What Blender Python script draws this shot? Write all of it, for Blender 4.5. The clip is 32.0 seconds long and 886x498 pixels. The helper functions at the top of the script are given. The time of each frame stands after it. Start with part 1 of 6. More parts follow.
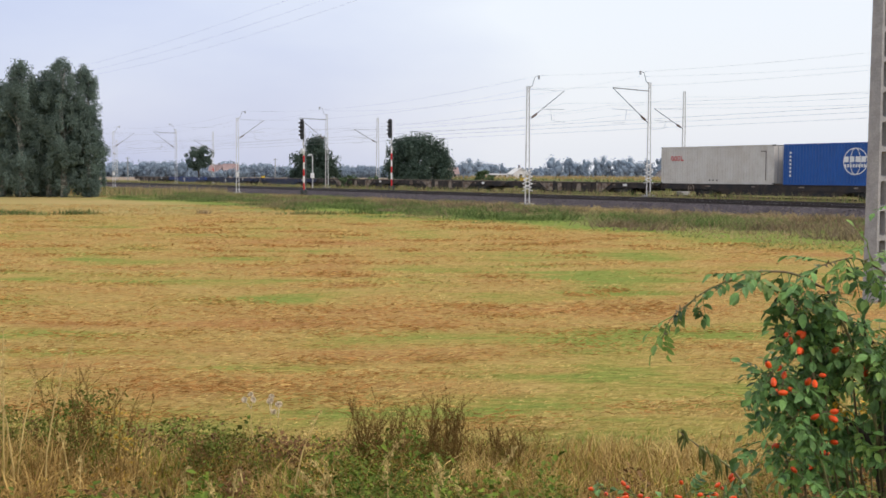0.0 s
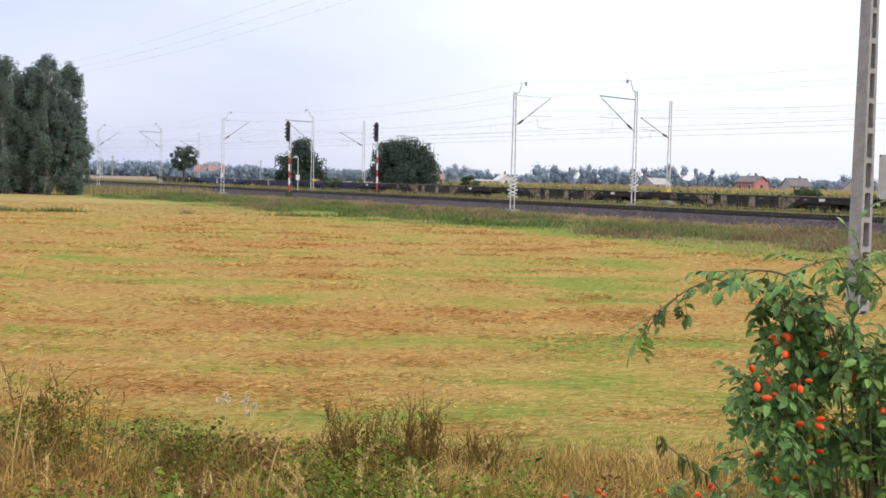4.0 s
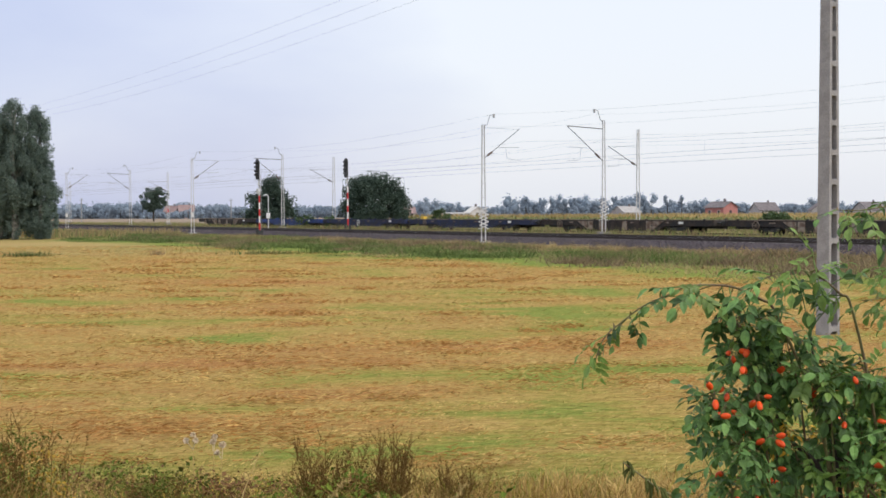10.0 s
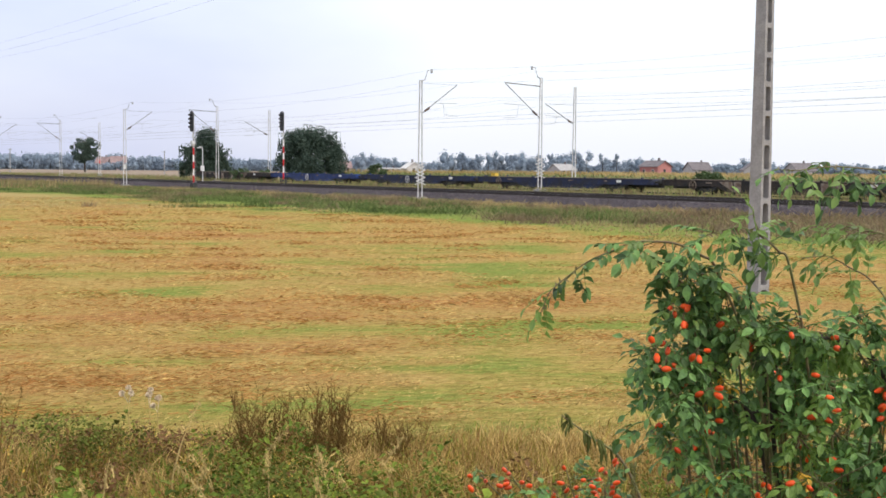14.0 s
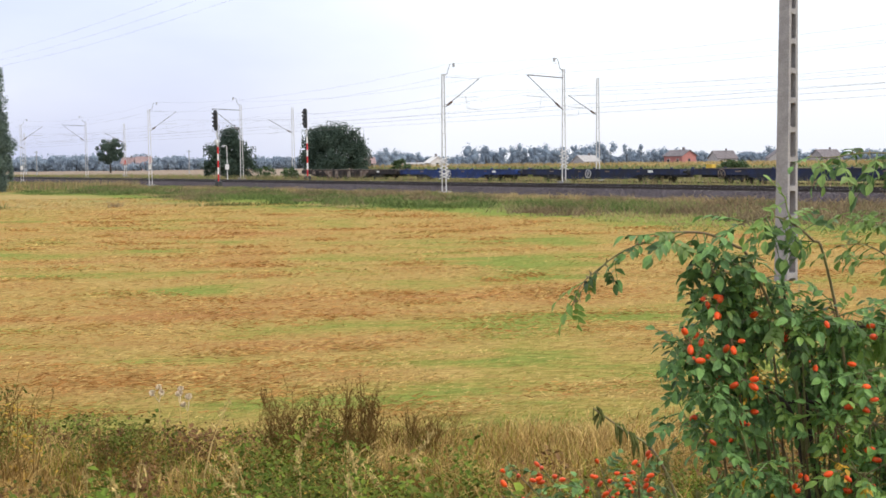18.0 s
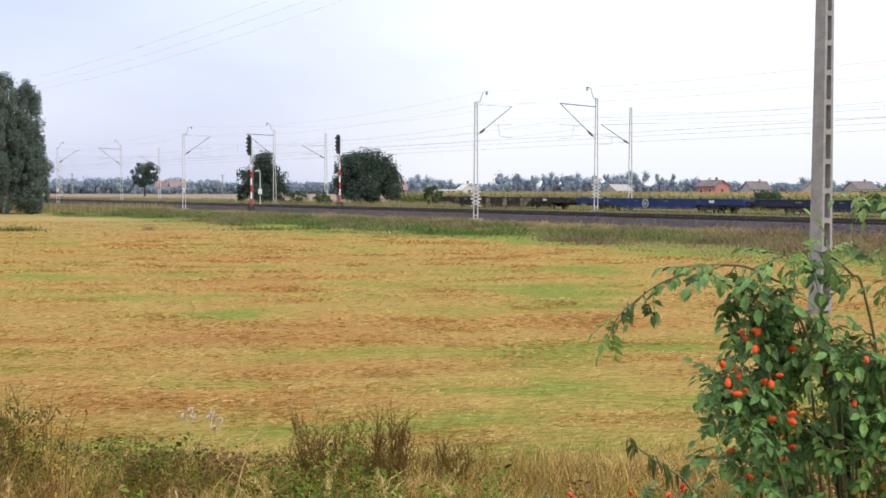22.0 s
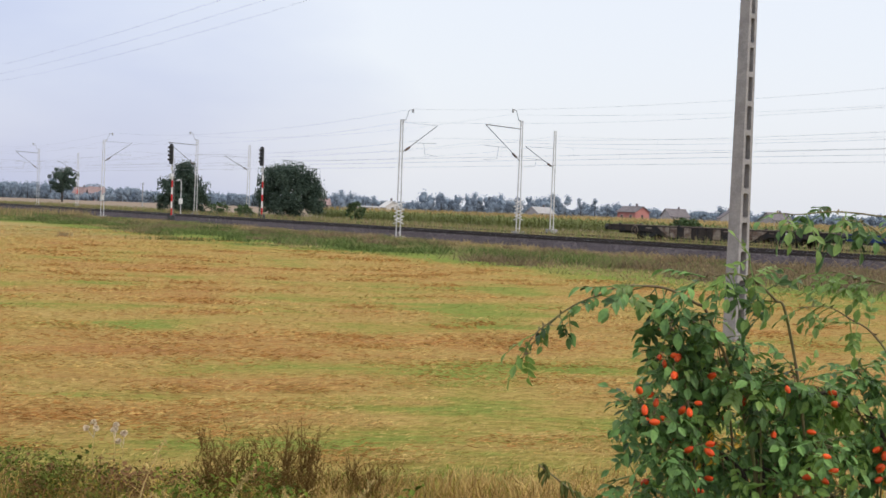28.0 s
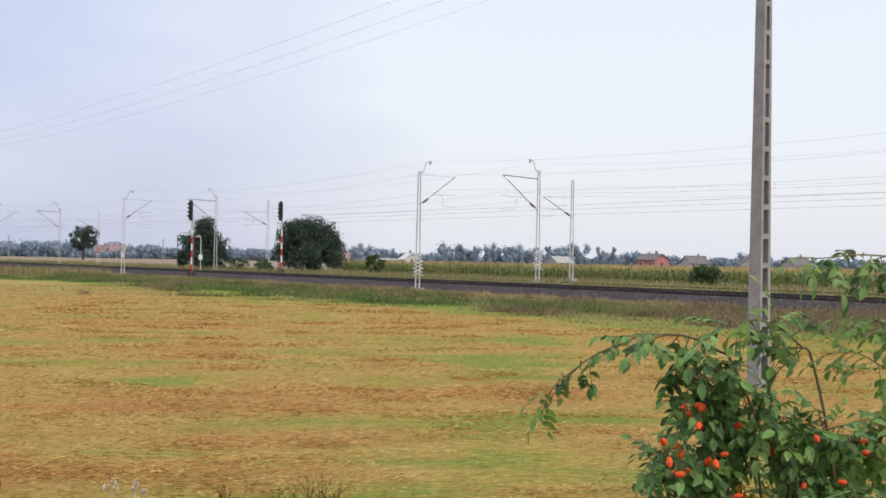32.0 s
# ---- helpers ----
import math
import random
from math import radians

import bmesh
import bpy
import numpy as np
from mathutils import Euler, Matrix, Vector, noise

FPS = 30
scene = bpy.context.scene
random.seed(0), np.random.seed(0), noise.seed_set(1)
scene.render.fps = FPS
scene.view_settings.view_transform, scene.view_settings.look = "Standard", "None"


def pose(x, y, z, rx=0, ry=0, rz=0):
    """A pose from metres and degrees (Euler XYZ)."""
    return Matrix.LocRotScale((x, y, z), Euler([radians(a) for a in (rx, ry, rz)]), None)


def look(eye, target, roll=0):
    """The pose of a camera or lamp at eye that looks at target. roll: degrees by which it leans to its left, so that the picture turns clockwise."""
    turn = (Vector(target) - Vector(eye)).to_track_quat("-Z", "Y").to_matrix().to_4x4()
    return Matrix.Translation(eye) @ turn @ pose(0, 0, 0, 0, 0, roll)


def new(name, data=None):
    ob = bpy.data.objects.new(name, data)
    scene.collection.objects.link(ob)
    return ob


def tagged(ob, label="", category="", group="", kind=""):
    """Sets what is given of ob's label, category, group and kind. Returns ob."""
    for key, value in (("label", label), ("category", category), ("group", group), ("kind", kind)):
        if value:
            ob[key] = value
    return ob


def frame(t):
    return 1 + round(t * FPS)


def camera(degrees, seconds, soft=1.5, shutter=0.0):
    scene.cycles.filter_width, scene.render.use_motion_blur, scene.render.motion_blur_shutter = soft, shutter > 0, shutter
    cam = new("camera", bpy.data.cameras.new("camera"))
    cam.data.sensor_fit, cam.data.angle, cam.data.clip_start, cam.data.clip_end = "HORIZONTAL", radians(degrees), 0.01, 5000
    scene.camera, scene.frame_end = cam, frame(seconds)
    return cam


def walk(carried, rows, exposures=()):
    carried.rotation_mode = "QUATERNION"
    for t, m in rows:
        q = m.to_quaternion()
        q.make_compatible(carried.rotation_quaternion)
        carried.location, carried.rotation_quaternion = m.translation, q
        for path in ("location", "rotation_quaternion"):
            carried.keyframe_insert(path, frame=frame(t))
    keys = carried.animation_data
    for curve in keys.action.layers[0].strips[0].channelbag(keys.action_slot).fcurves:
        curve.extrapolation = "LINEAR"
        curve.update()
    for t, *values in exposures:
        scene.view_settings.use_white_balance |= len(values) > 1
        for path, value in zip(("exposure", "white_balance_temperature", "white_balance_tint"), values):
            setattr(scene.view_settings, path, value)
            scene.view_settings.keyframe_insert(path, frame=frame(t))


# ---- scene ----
# ---- camera ----
cam = camera(40.94, 32.0, soft=1.65)
PATH = [
    (0.0, -0.055, -0.188, 2.045, 0.41, -3.60, 0.21),
    (0.5, -0.055, -0.177, 2.040, 3.81, -3.78, -1.41),
    (1.0, -0.057, -0.114, 2.037, 4.94, -5.29, -0.50),
    (1.5, -0.068, -0.105, 2.037, 4.62, -4.36, 0.35),
    (2.0, -0.074, -0.099, 2.035, 2.75, -6.50, 4.10),
    (2.5, -0.078, -0.090, 2.036, 1.36, -5.14, 3.82),
    (3.0, -0.077, -0.114, 2.036, 0.42, -4.35, 2.66),
    (3.5, -0.054, -0.106, 2.027, -0.30, -3.52, 1.55),
    (5.5, -0.003, 0.009, 2.000, -0.31, -3.12, 1.02),
    (6.0, 0.000, 0.000, 2.000, -0.06, -2.20, 0.50),
    (6.5, 0.016, 0.018, 1.994, -1.26, -2.72, 0.57),
    (7.0, 0.021, 0.014, 1.996, -3.96, -0.95, 0.09),
    (7.5, 0.017, 0.018, 1.992, -4.05, -2.32, 1.50),
    (8.0, 0.018, 0.008, 1.994, -4.90, -1.97, 1.13),
    (8.5, 0.019, 0.010, 1.995, -4.05, -1.96, 0.99),
    (9.0, 0.027, 0.016, 1.992, -3.73, -2.48, 0.64),
    (9.5, 0.025, -0.000, 1.995, -3.05, -1.41, -0.38),
    (10.0, 0.016, -0.022, 1.995, -1.64, -1.71, -0.27),
    (10.5, 0.014, -0.025, 1.996, -1.79, -2.61, 0.25),
    (11.0, 0.000, -0.033, 1.996, -2.92, -1.29, 0.25),
    (11.5, 0.001, -0.016, 1.991, -6.97, -1.81, -0.07),
    (12.0, -0.007, -0.021, 1.990, -6.26, -3.58, 0.18),
    (12.5, -0.011, -0.031, 1.991, -6.32, -3.40, 0.56),
    (13.0, -0.021, -0.056, 1.995, -5.35, -3.61, 0.75),
    (13.5, -0.014, -0.052, 1.995, -5.01, -3.04, 0.88),
    (14.0, -0.007, -0.041, 1.993, -4.75, -3.84, 0.54),
    (14.5, -0.014, -0.054, 1.993, -3.48, -4.26, -0.04),
    (15.0, -0.010, -0.032, 1.991, -3.44, -4.25, 0.67),
    (15.5, -0.010, -0.036, 1.992, -2.21, -6.09, 0.03),
    (17.5, -0.014, -0.015, 1.992, -3.29, -5.00, 0.47),
    (18.0, -0.013, -0.029, 1.994, -3.53, -4.13, -0.63),
    (18.5, -0.014, -0.009, 1.992, -2.37, -5.05, 0.67),
    (19.0, -0.016, -0.017, 1.994, -4.25, -4.41, -0.05),
    (19.5, -0.013, -0.014, 1.995, -3.19, -4.35, -1.51),
    (20.0, -0.010, -0.011, 1.994, -3.73, -3.64, -0.33),
    (20.5, -0.012, -0.009, 1.991, -3.72, -4.04, -0.45),
    (21.0, -0.022, -0.033, 1.992, -2.62, -3.91, 0.56),
    (21.5, -0.024, -0.029, 1.992, -2.43, -3.63, 0.84),
    (22.0, -0.026, -0.038, 1.998, -2.05, -2.82, 0.08),
    (22.5, -0.029, -0.047, 1.993, -1.26, -3.45, 0.09),
    (23.0, -0.023, -0.034, 1.991, -1.22, -4.59, 0.64),
    (23.5, -0.023, -0.034, 1.988, -1.54, -3.58, 0.47),
    (24.0, -0.021, -0.027, 1.990, -3.26, -2.13, 0.60),
    (24.5, -0.015, -0.016, 1.991, -5.36, -1.77, -0.18),
    (25.0, -0.018, -0.004, 1.997, -8.59, -0.15, 2.53),
    (25.5, -0.007, 0.062, 2.008, -6.75, 0.89, 4.94),
    (27.5, 0.006, 0.089, 1.986, -7.51, -0.59, 2.58),
    (28.0, 0.002, 0.077, 1.984, -5.81, -1.89, 2.13),
    (28.5, -0.010, 0.052, 1.989, -5.43, -2.17, 1.66),
    (29.0, -0.011, 0.060, 1.991, -5.16, -1.73, 1.33),
    (29.5, -0.006, 0.075, 1.990, -5.23, -1.56, 1.41),
    (30.0, -0.000, 0.086, 1.988, -5.63, -1.06, 0.83),
    (30.5, -0.002, 0.084, 1.988, -5.08, -0.29, 1.14),
    (31.0, 0.002, 0.086, 1.989, -5.15, 0.36, 0.70),
    (31.5, 0.011, 0.112, 1.986, -4.92, 0.49, 1.15),
    (32.0, 0.011, 0.110, 1.983, -4.81, 0.56, 1.07),
]


def view_pose(x, y, z, yaw, pitch, roll):
    return pose(x, y, z, 0, 0, yaw) @ pose(0, 0, 0, 90 + pitch, 0, 0) @ pose(0, 0, 0, 0, 0, roll)


walk(cam, [(r[0], view_pose(*r[1:])) for r in PATH], [(0.0, -0.26), (1.0, -0.02), (2.0, 0.08), (3.0, -0.02), (6.0, -0.10), (7.0, -0.25), (10.0, -0.27), (12.0, -0.15), (13.0, -0.01), (14.0, -0.06), (16.5, 0.08), (17.5, 0.16), (18.0, -0.02), (19.0, 0.06), (22.0, -0.06), (25.0, -0.2), (26.5, -0.26), (28.0, -0.32), (29.5, -0.22), (32.0, -0.32)])

# ---- light: a bright overcast sky, a soft low sun behind thin cloud ----
SUN_AZ, SUN_EL = 118.0, 44.0
world = bpy.data.worlds.new("overcast_sky")
scene.world = world
world.use_nodes = True
wn, wl = world.node_tree.nodes, world.node_tree.links
wn.clear()
sky = wn.new("ShaderNodeTexSky")
sky.sky_type, sky.sun_disc = "NISHITA", False
sky.sun_elevation, sky.sun_rotation = radians(SUN_EL), radians(SUN_AZ)
sky.air_density, sky.dust_density, sky.ozone_density = 1.2, 3.0, 1.0
sky_bg = wn.new("ShaderNodeBackground")
sky_bg.inputs["Strength"].default_value = 0.05
wl.new(sky.outputs[0], sky_bg.inputs["Color"])
coord = wn.new("ShaderNodeTexCoord")
split = wn.new("ShaderNodeSeparateXYZ")
wl.new(coord.outputs["Generated"], split.inputs[0])
wmap = wn.new("ShaderNodeMapping")
wmap.inputs["Scale"].default_value = (2.2, 2.2, 6.0)
wl.new(coord.outputs["Generated"], wmap.inputs["Vector"])
wnoise = wn.new("ShaderNodeTexNoise")
wnoise.inputs["Scale"].default_value = 1.3
wnoise.inputs["Detail"].default_value = 5.0
wnoise.inputs["Roughness"].default_value = 0.5
wl.new(wmap.outputs[0], wnoise.inputs["Vector"])
side = wn.new("ShaderNodeMapRange")
side.inputs["From Min"].default_value, side.inputs["From Max"].default_value = -0.93, -0.28
# the cloud is thinner and whiter towards the sun's side, behind the viewer
behind = wn.new("ShaderNodeMath")
behind.operation = "MULTIPLY_ADD"
behind.inputs[1].default_value = -0.6
wl.new(split.outputs["Y"], behind.inputs[0])
wl.new(split.outputs["X"], behind.inputs[2])
wl.new(behind.outputs[0], side.inputs["Value"])
blend = wn.new("ShaderNodeMath")
blend.operation = "MULTIPLY_ADD"
blend.inputs[1].default_value = 0.75
wl.new(wnoise.outputs["Fac"], blend.inputs[0])
wl.new(side.outputs[0], blend.inputs[2])
ramp = wn.new("ShaderNodeValToRGB")
cr = ramp.color_ramp
cr.elements[0].position, cr.elements[0].color = 0.25, (0.47, 0.52, 0.80, 1)
cr.elements[1].position, cr.elements[1].color = 1.0, (0.92, 0.95, 1.03, 1)
e = cr.elements.new(0.6)
e.color = (0.66, 0.70, 0.91, 1)
wl.new(blend.outputs[0], ramp.inputs["Fac"])
# an overcast sky is brightest overhead
zenith = wn.new("ShaderNodeMapRange")
zenith.interpolation_type = "SMOOTHSTEP"
zenith.inputs["From Min"].default_value, zenith.inputs["From Max"].default_value = 0.28, 0.80
zenith.inputs["To Min"].default_value, zenith.inputs["To Max"].default_value = 0.99, 1.66
wl.new(split.outputs["Z"], zenith.inputs["Value"])
cloud_bg = wn.new("ShaderNodeBackground")
wl.new(zenith.outputs[0], cloud_bg.inputs["Strength"])
high = wn.new("ShaderNodeMapRange")
high.inputs["From Min"].default_value, high.inputs["From Max"].default_value = 0.25, 0.6
wl.new(split.outputs["Z"], high.inputs["Value"])
veil = wn.new("ShaderNodeMix")
veil.data_type = "RGBA"
veil.inputs[7].default_value = (0.82, 0.81, 0.79, 1)
wl.new(high.outputs[0], veil.inputs[0])
wl.new(ramp.outputs["Color"], veil.inputs[6])
wl.new(veil.outputs[2], cloud_bg.inputs["Color"])
wadd = wn.new("ShaderNodeAddShader")
wout = wn.new("ShaderNodeOutputWorld")
wl.new(sky_bg.outputs[0], wadd.inputs[0])
wl.new(cloud_bg.outputs[0], wadd.inputs[1])
wl.new(wadd.outputs[0], wout.inputs["Surface"])

sun = new("sun", bpy.data.lights.new("sun", "SUN"))
sun.data.energy, sun.data.angle, sun.data.color = 1.4, radians(16), (1.0, 0.93, 0.82)
sun.matrix_world = look((0, 0, 60), (-60 * math.sin(radians(SUN_AZ)), -60 * math.cos(radians(SUN_AZ)), 60 - 60 * math.tan(radians(SUN_EL))))


# ---- materials ----
def mat(name, base, rough=0.8, metal=0.0, vary=0.25, scale=8.0, second=None, bump=0.0, island=0.0, each=0.0, spec=0.5, coat=0.0, translucent=0.0, stretch=(1, 1, 1)):
    """A surface with two scales of variation; island and each vary the brightness per leaf or per object."""
    m = bpy.data.materials.new(name)
    m.use_nodes = True
    n, l = m.node_tree.nodes, m.node_tree.links
    b = n["Principled BSDF"]
    b.inputs["Roughness"].default_value, b.inputs["Metallic"].default_value = rough, metal
    b.inputs["Specular IOR Level"].default_value = spec
    b.inputs["Coat Weight"].default_value = coat
    tc = n.new("ShaderNodeTexCoord")
    mp = n.new("ShaderNodeMapping")
    mp.inputs["Scale"].default_value = stretch
    l.new(tc.outputs["Object"], mp.inputs["Vector"])
    big, fine = n.new("ShaderNodeTexNoise"), n.new("ShaderNodeTexNoise")
    for t, s, d in ((big, scale, 3), (fine, scale * 7, 4)):
        t.inputs["Scale"].default_value, t.inputs["Detail"].default_value = s, d
        l.new(mp.outputs[0], t.inputs["Vector"])
    mix = n.new("ShaderNodeMix")
    mix.data_type = "RGBA"
    two = second or tuple(c * (1 - 1.6 * vary) for c in base)
    mix.inputs[6].default_value, mix.inputs[7].default_value = (*base, 1), (*two, 1)
    sharp = n.new("ShaderNodeMapRange")
    sharp.inputs["From Min"].default_value, sharp.inputs["From Max"].default_value = 0.38, 0.62
    l.new(big.outputs["Fac"], sharp.inputs["Value"])
    l.new(sharp.outputs[0], mix.inputs[0])
    hsv = n.new("ShaderNodeHueSaturation")
    l.new(mix.outputs[2], hsv.inputs["Color"])
    val = n.new("ShaderNodeMapRange")
    val.inputs["To Min"].default_value, val.inputs["To Max"].default_value = 1 - vary, 1 + vary
    val.inputs["From Min"].default_value, val.inputs["From Max"].default_value = 0.3, 0.7
    l.new(fine.outputs["Fac"], val.inputs["Value"])
    last = val.outputs[0]
    for amount, node, out in ((island, "ShaderNodeNewGeometry", "Random Per Island"), (each, "ShaderNodeObjectInfo", "Random")):
        if amount:
            r = n.new(node)
            mr = n.new("ShaderNodeMapRange")
            mr.inputs["To Min"].default_value, mr.inputs["To Max"].default_value = 1 - amount, 1 + amount
            l.new(r.outputs[out], mr.inputs["Value"])
            mu = n.new("ShaderNodeMath")
            mu.operation = "MULTIPLY"
            l.new(last, mu.inputs[0])
            l.new(mr.outputs[0], mu.inputs[1])
            last = mu.outputs[0]
    l.new(last, hsv.inputs["Value"])
    l.new(hsv.outputs[0], b.inputs["Base Color"])
    if bump:
        bp = n.new("ShaderNodeBump")
        bp.inputs["Strength"].default_value, bp.inputs["Distance"].default_value = bump, 0.02
        l.new(fine.outputs["Fac"], bp.inputs["Height"])
        l.new(bp.outputs[0], b.inputs["Normal"])
    if translucent:
        tr = n.new("ShaderNodeBsdfTranslucent")
        l.new(hsv.outputs[0], tr.inputs["Color"])
        mx = n.new("ShaderNodeMixShader")
        mx.inputs[0].default_value = translucent
        l.new(b.outputs[0], mx.inputs[1])
        l.new(tr.outputs[0], mx.inputs[2])
        l.new(mx.outputs[0], n["Material Output"].inputs["Surface"])
    return m


concrete = mat("concrete", (0.335, 0.325, 0.34), 0.9, vary=0.12, scale=6, bump=0.5)
white_paint = mat("white_mast_paint", (0.66, 0.66, 0.68), 0.55, vary=0.08, scale=3)
arm_steel = mat("dull_dark_bracket_steel", (0.17, 0.17, 0.18), 0.6, 0.3, vary=0.15, scale=5)
galvanised = mat("galvanised_steel", (0.40, 0.41, 0.43), 0.5, 0.5, vary=0.12, scale=5)
dark_steel = mat("dark_steel", (0.05, 0.052, 0.058), 0.55, 0.3, vary=0.3, scale=3)
rust_steel = mat("rusty_steel", (0.085, 0.055, 0.042), 0.8, 0.2, vary=0.3, scale=6)
rail_steel = mat("rail_steel", (0.07, 0.055, 0.05), 0.55, 0.4, vary=0.25, scale=4)
rail_head = mat("worn_rail_head", (0.30, 0.29, 0.29), 0.35, 0.9, vary=0.1, scale=4)
porcelain = mat("brown_porcelain", (0.10, 0.045, 0.03), 0.3, vary=0.15, scale=8, coat=0.4)
wire_metal = mat("weathered_wire", (0.30, 0.31, 0.33), 0.6, 0.4, vary=0.1)
ballast_mat = mat("dark_basalt_ballast", (0.048, 0.040, 0.054), 0.95, vary=0.45, scale=5, second=(0.078, 0.063, 0.070), bump=1.0, island=0.4)
sleeper_mat = mat("concrete_sleeper", (0.27, 0.25, 0.24), 0.9, vary=0.2, scale=6, each=0.2)
wagon_black = mat("sooty_black_wagon", (0.022, 0.021, 0.024), 0.7, 0.1, vary=0.35, scale=1.5, second=(0.05, 0.035, 0.03))
wagon_brown = mat("worn_brown_wagon", (0.05, 0.036, 0.032), 0.75, vary=0.35, scale=1.8, second=(0.03, 0.022, 0.02))
wagon_cream = mat("bleached_wagon_plate", (0.30, 0.25, 0.21), 0.8, vary=0.3, scale=2.5, second=(0.14, 0.09, 0.07))
wagon_blue = mat("blue_wagon_paint", (0.014, 0.045, 0.21), 0.5, vary=0.2, scale=1.5, second=(0.012, 0.03, 0.12))
wagon_navy = mat("faded_navy_wagon_paint", (0.014, 0.025, 0.085), 0.6, vary=0.3, scale=1.5, second=(0.02, 0.022, 0.04))
deck_mat = mat("worn_deck_plank", (0.16, 0.12, 0.09), 0.9, vary=0.3, scale=3)
yellow_paint = mat("yellow_paint", (0.75, 0.50, 0.06), 0.6, vary=0.1)
wheel_mat = mat("wheel_steel", (0.035, 0.03, 0.03), 0.5, 0.5, vary=0.2)
grey_container = mat("light_grey_container_paint", (0.60, 0.57, 0.54), 0.5, vary=0.07, scale=1.2, second=(0.54, 0.50, 0.46))
blue_container = mat("bright_blue_container_paint", (0.010, 0.085, 0.34), 0.45, vary=0.08, scale=1.2)
red_paint = mat("red_paint", (0.62, 0.03, 0.035), 0.5, vary=0.08)
white_mark = mat("white_lettering", (0.8, 0.8, 0.8), 0.6, vary=0.04)
signal_black = mat("signal_black", (0.010, 0.010, 0.012), 0.5, vary=0.2)
glass_dark = mat("dark_lens", (0.008, 0.008, 0.01), 0.1, vary=0.05, coat=1.0)
bark = mat("bark", (0.10, 0.085, 0.07), 0.95, vary=0.3, scale=4, bump=0.6)
birch_bark = mat("birch_bark", (0.40, 0.39, 0.37), 0.85, vary=0.3, scale=3, second=(0.09, 0.08, 0.075))
# silvery grey-green, lightened further so the colour carries the haze over the birches
birch_leaf = mat("hazy_birch_foliage", (0.175, 0.23, 0.20), 0.7, vary=0.15, scale=0.5, second=(0.13, 0.175, 0.155), island=0.15, translucent=0.35, spec=0.08)
pear_leaf = mat("field_tree_foliage", (0.092, 0.130, 0.105), 0.75, vary=0.15, scale=0.6, second=(0.066, 0.098, 0.080), island=0.15, translucent=0.2, spec=0.06)
shrub_leaf = mat("shrub_foliage", (0.07, 0.12, 0.045), 0.65, vary=0.2, scale=1.0, island=0.4, translucent=0.15)
# pale blue leaf colour stands in for the haze over the far woods
far_leaf = mat("haze_blue_wood_foliage", (0.29, 0.355, 0.44), 0.95, vary=0.06, scale=0.05, second=(0.26, 0.325, 0.405), island=0.08, spec=0.03, translucent=0.2)
maize_leaf = mat("maize_foliage", (0.21, 0.235, 0.08), 0.7, vary=0.15, scale=0.15, second=(0.17, 0.20, 0.065), island=0.15, translucent=0.2)
maize_top = mat("maize_tassel", (0.50, 0.37, 0.16), 0.85, vary=0.2, scale=0.2, island=0.3)
brick_red = mat("pink_red_render", (0.44, 0.19, 0.175), 0.85, vary=0.1, scale=0.6)
roof_brown = mat("brown_roof_tiles", (0.19, 0.17, 0.185), 0.85, vary=0.2, scale=1.0)
house_pink = mat("pale_pink_render", (0.40, 0.33, 0.35), 0.85, vary=0.1, scale=0.6)
roof_red = mat("orange_red_roof_tiles", (0.33, 0.235, 0.235), 0.85, vary=0.2, scale=1.0)
house_white = mat("white_render", (0.70, 0.69, 0.68), 0.85, vary=0.06, scale=0.6)
house_grey = mat("grey_render", (0.40, 0.39, 0.40), 0.85, vary=0.1, scale=0.6)
window_dark = mat("dark_window_glass", (0.03, 0.035, 0.045), 0.15, vary=0.05, coat=0.5)


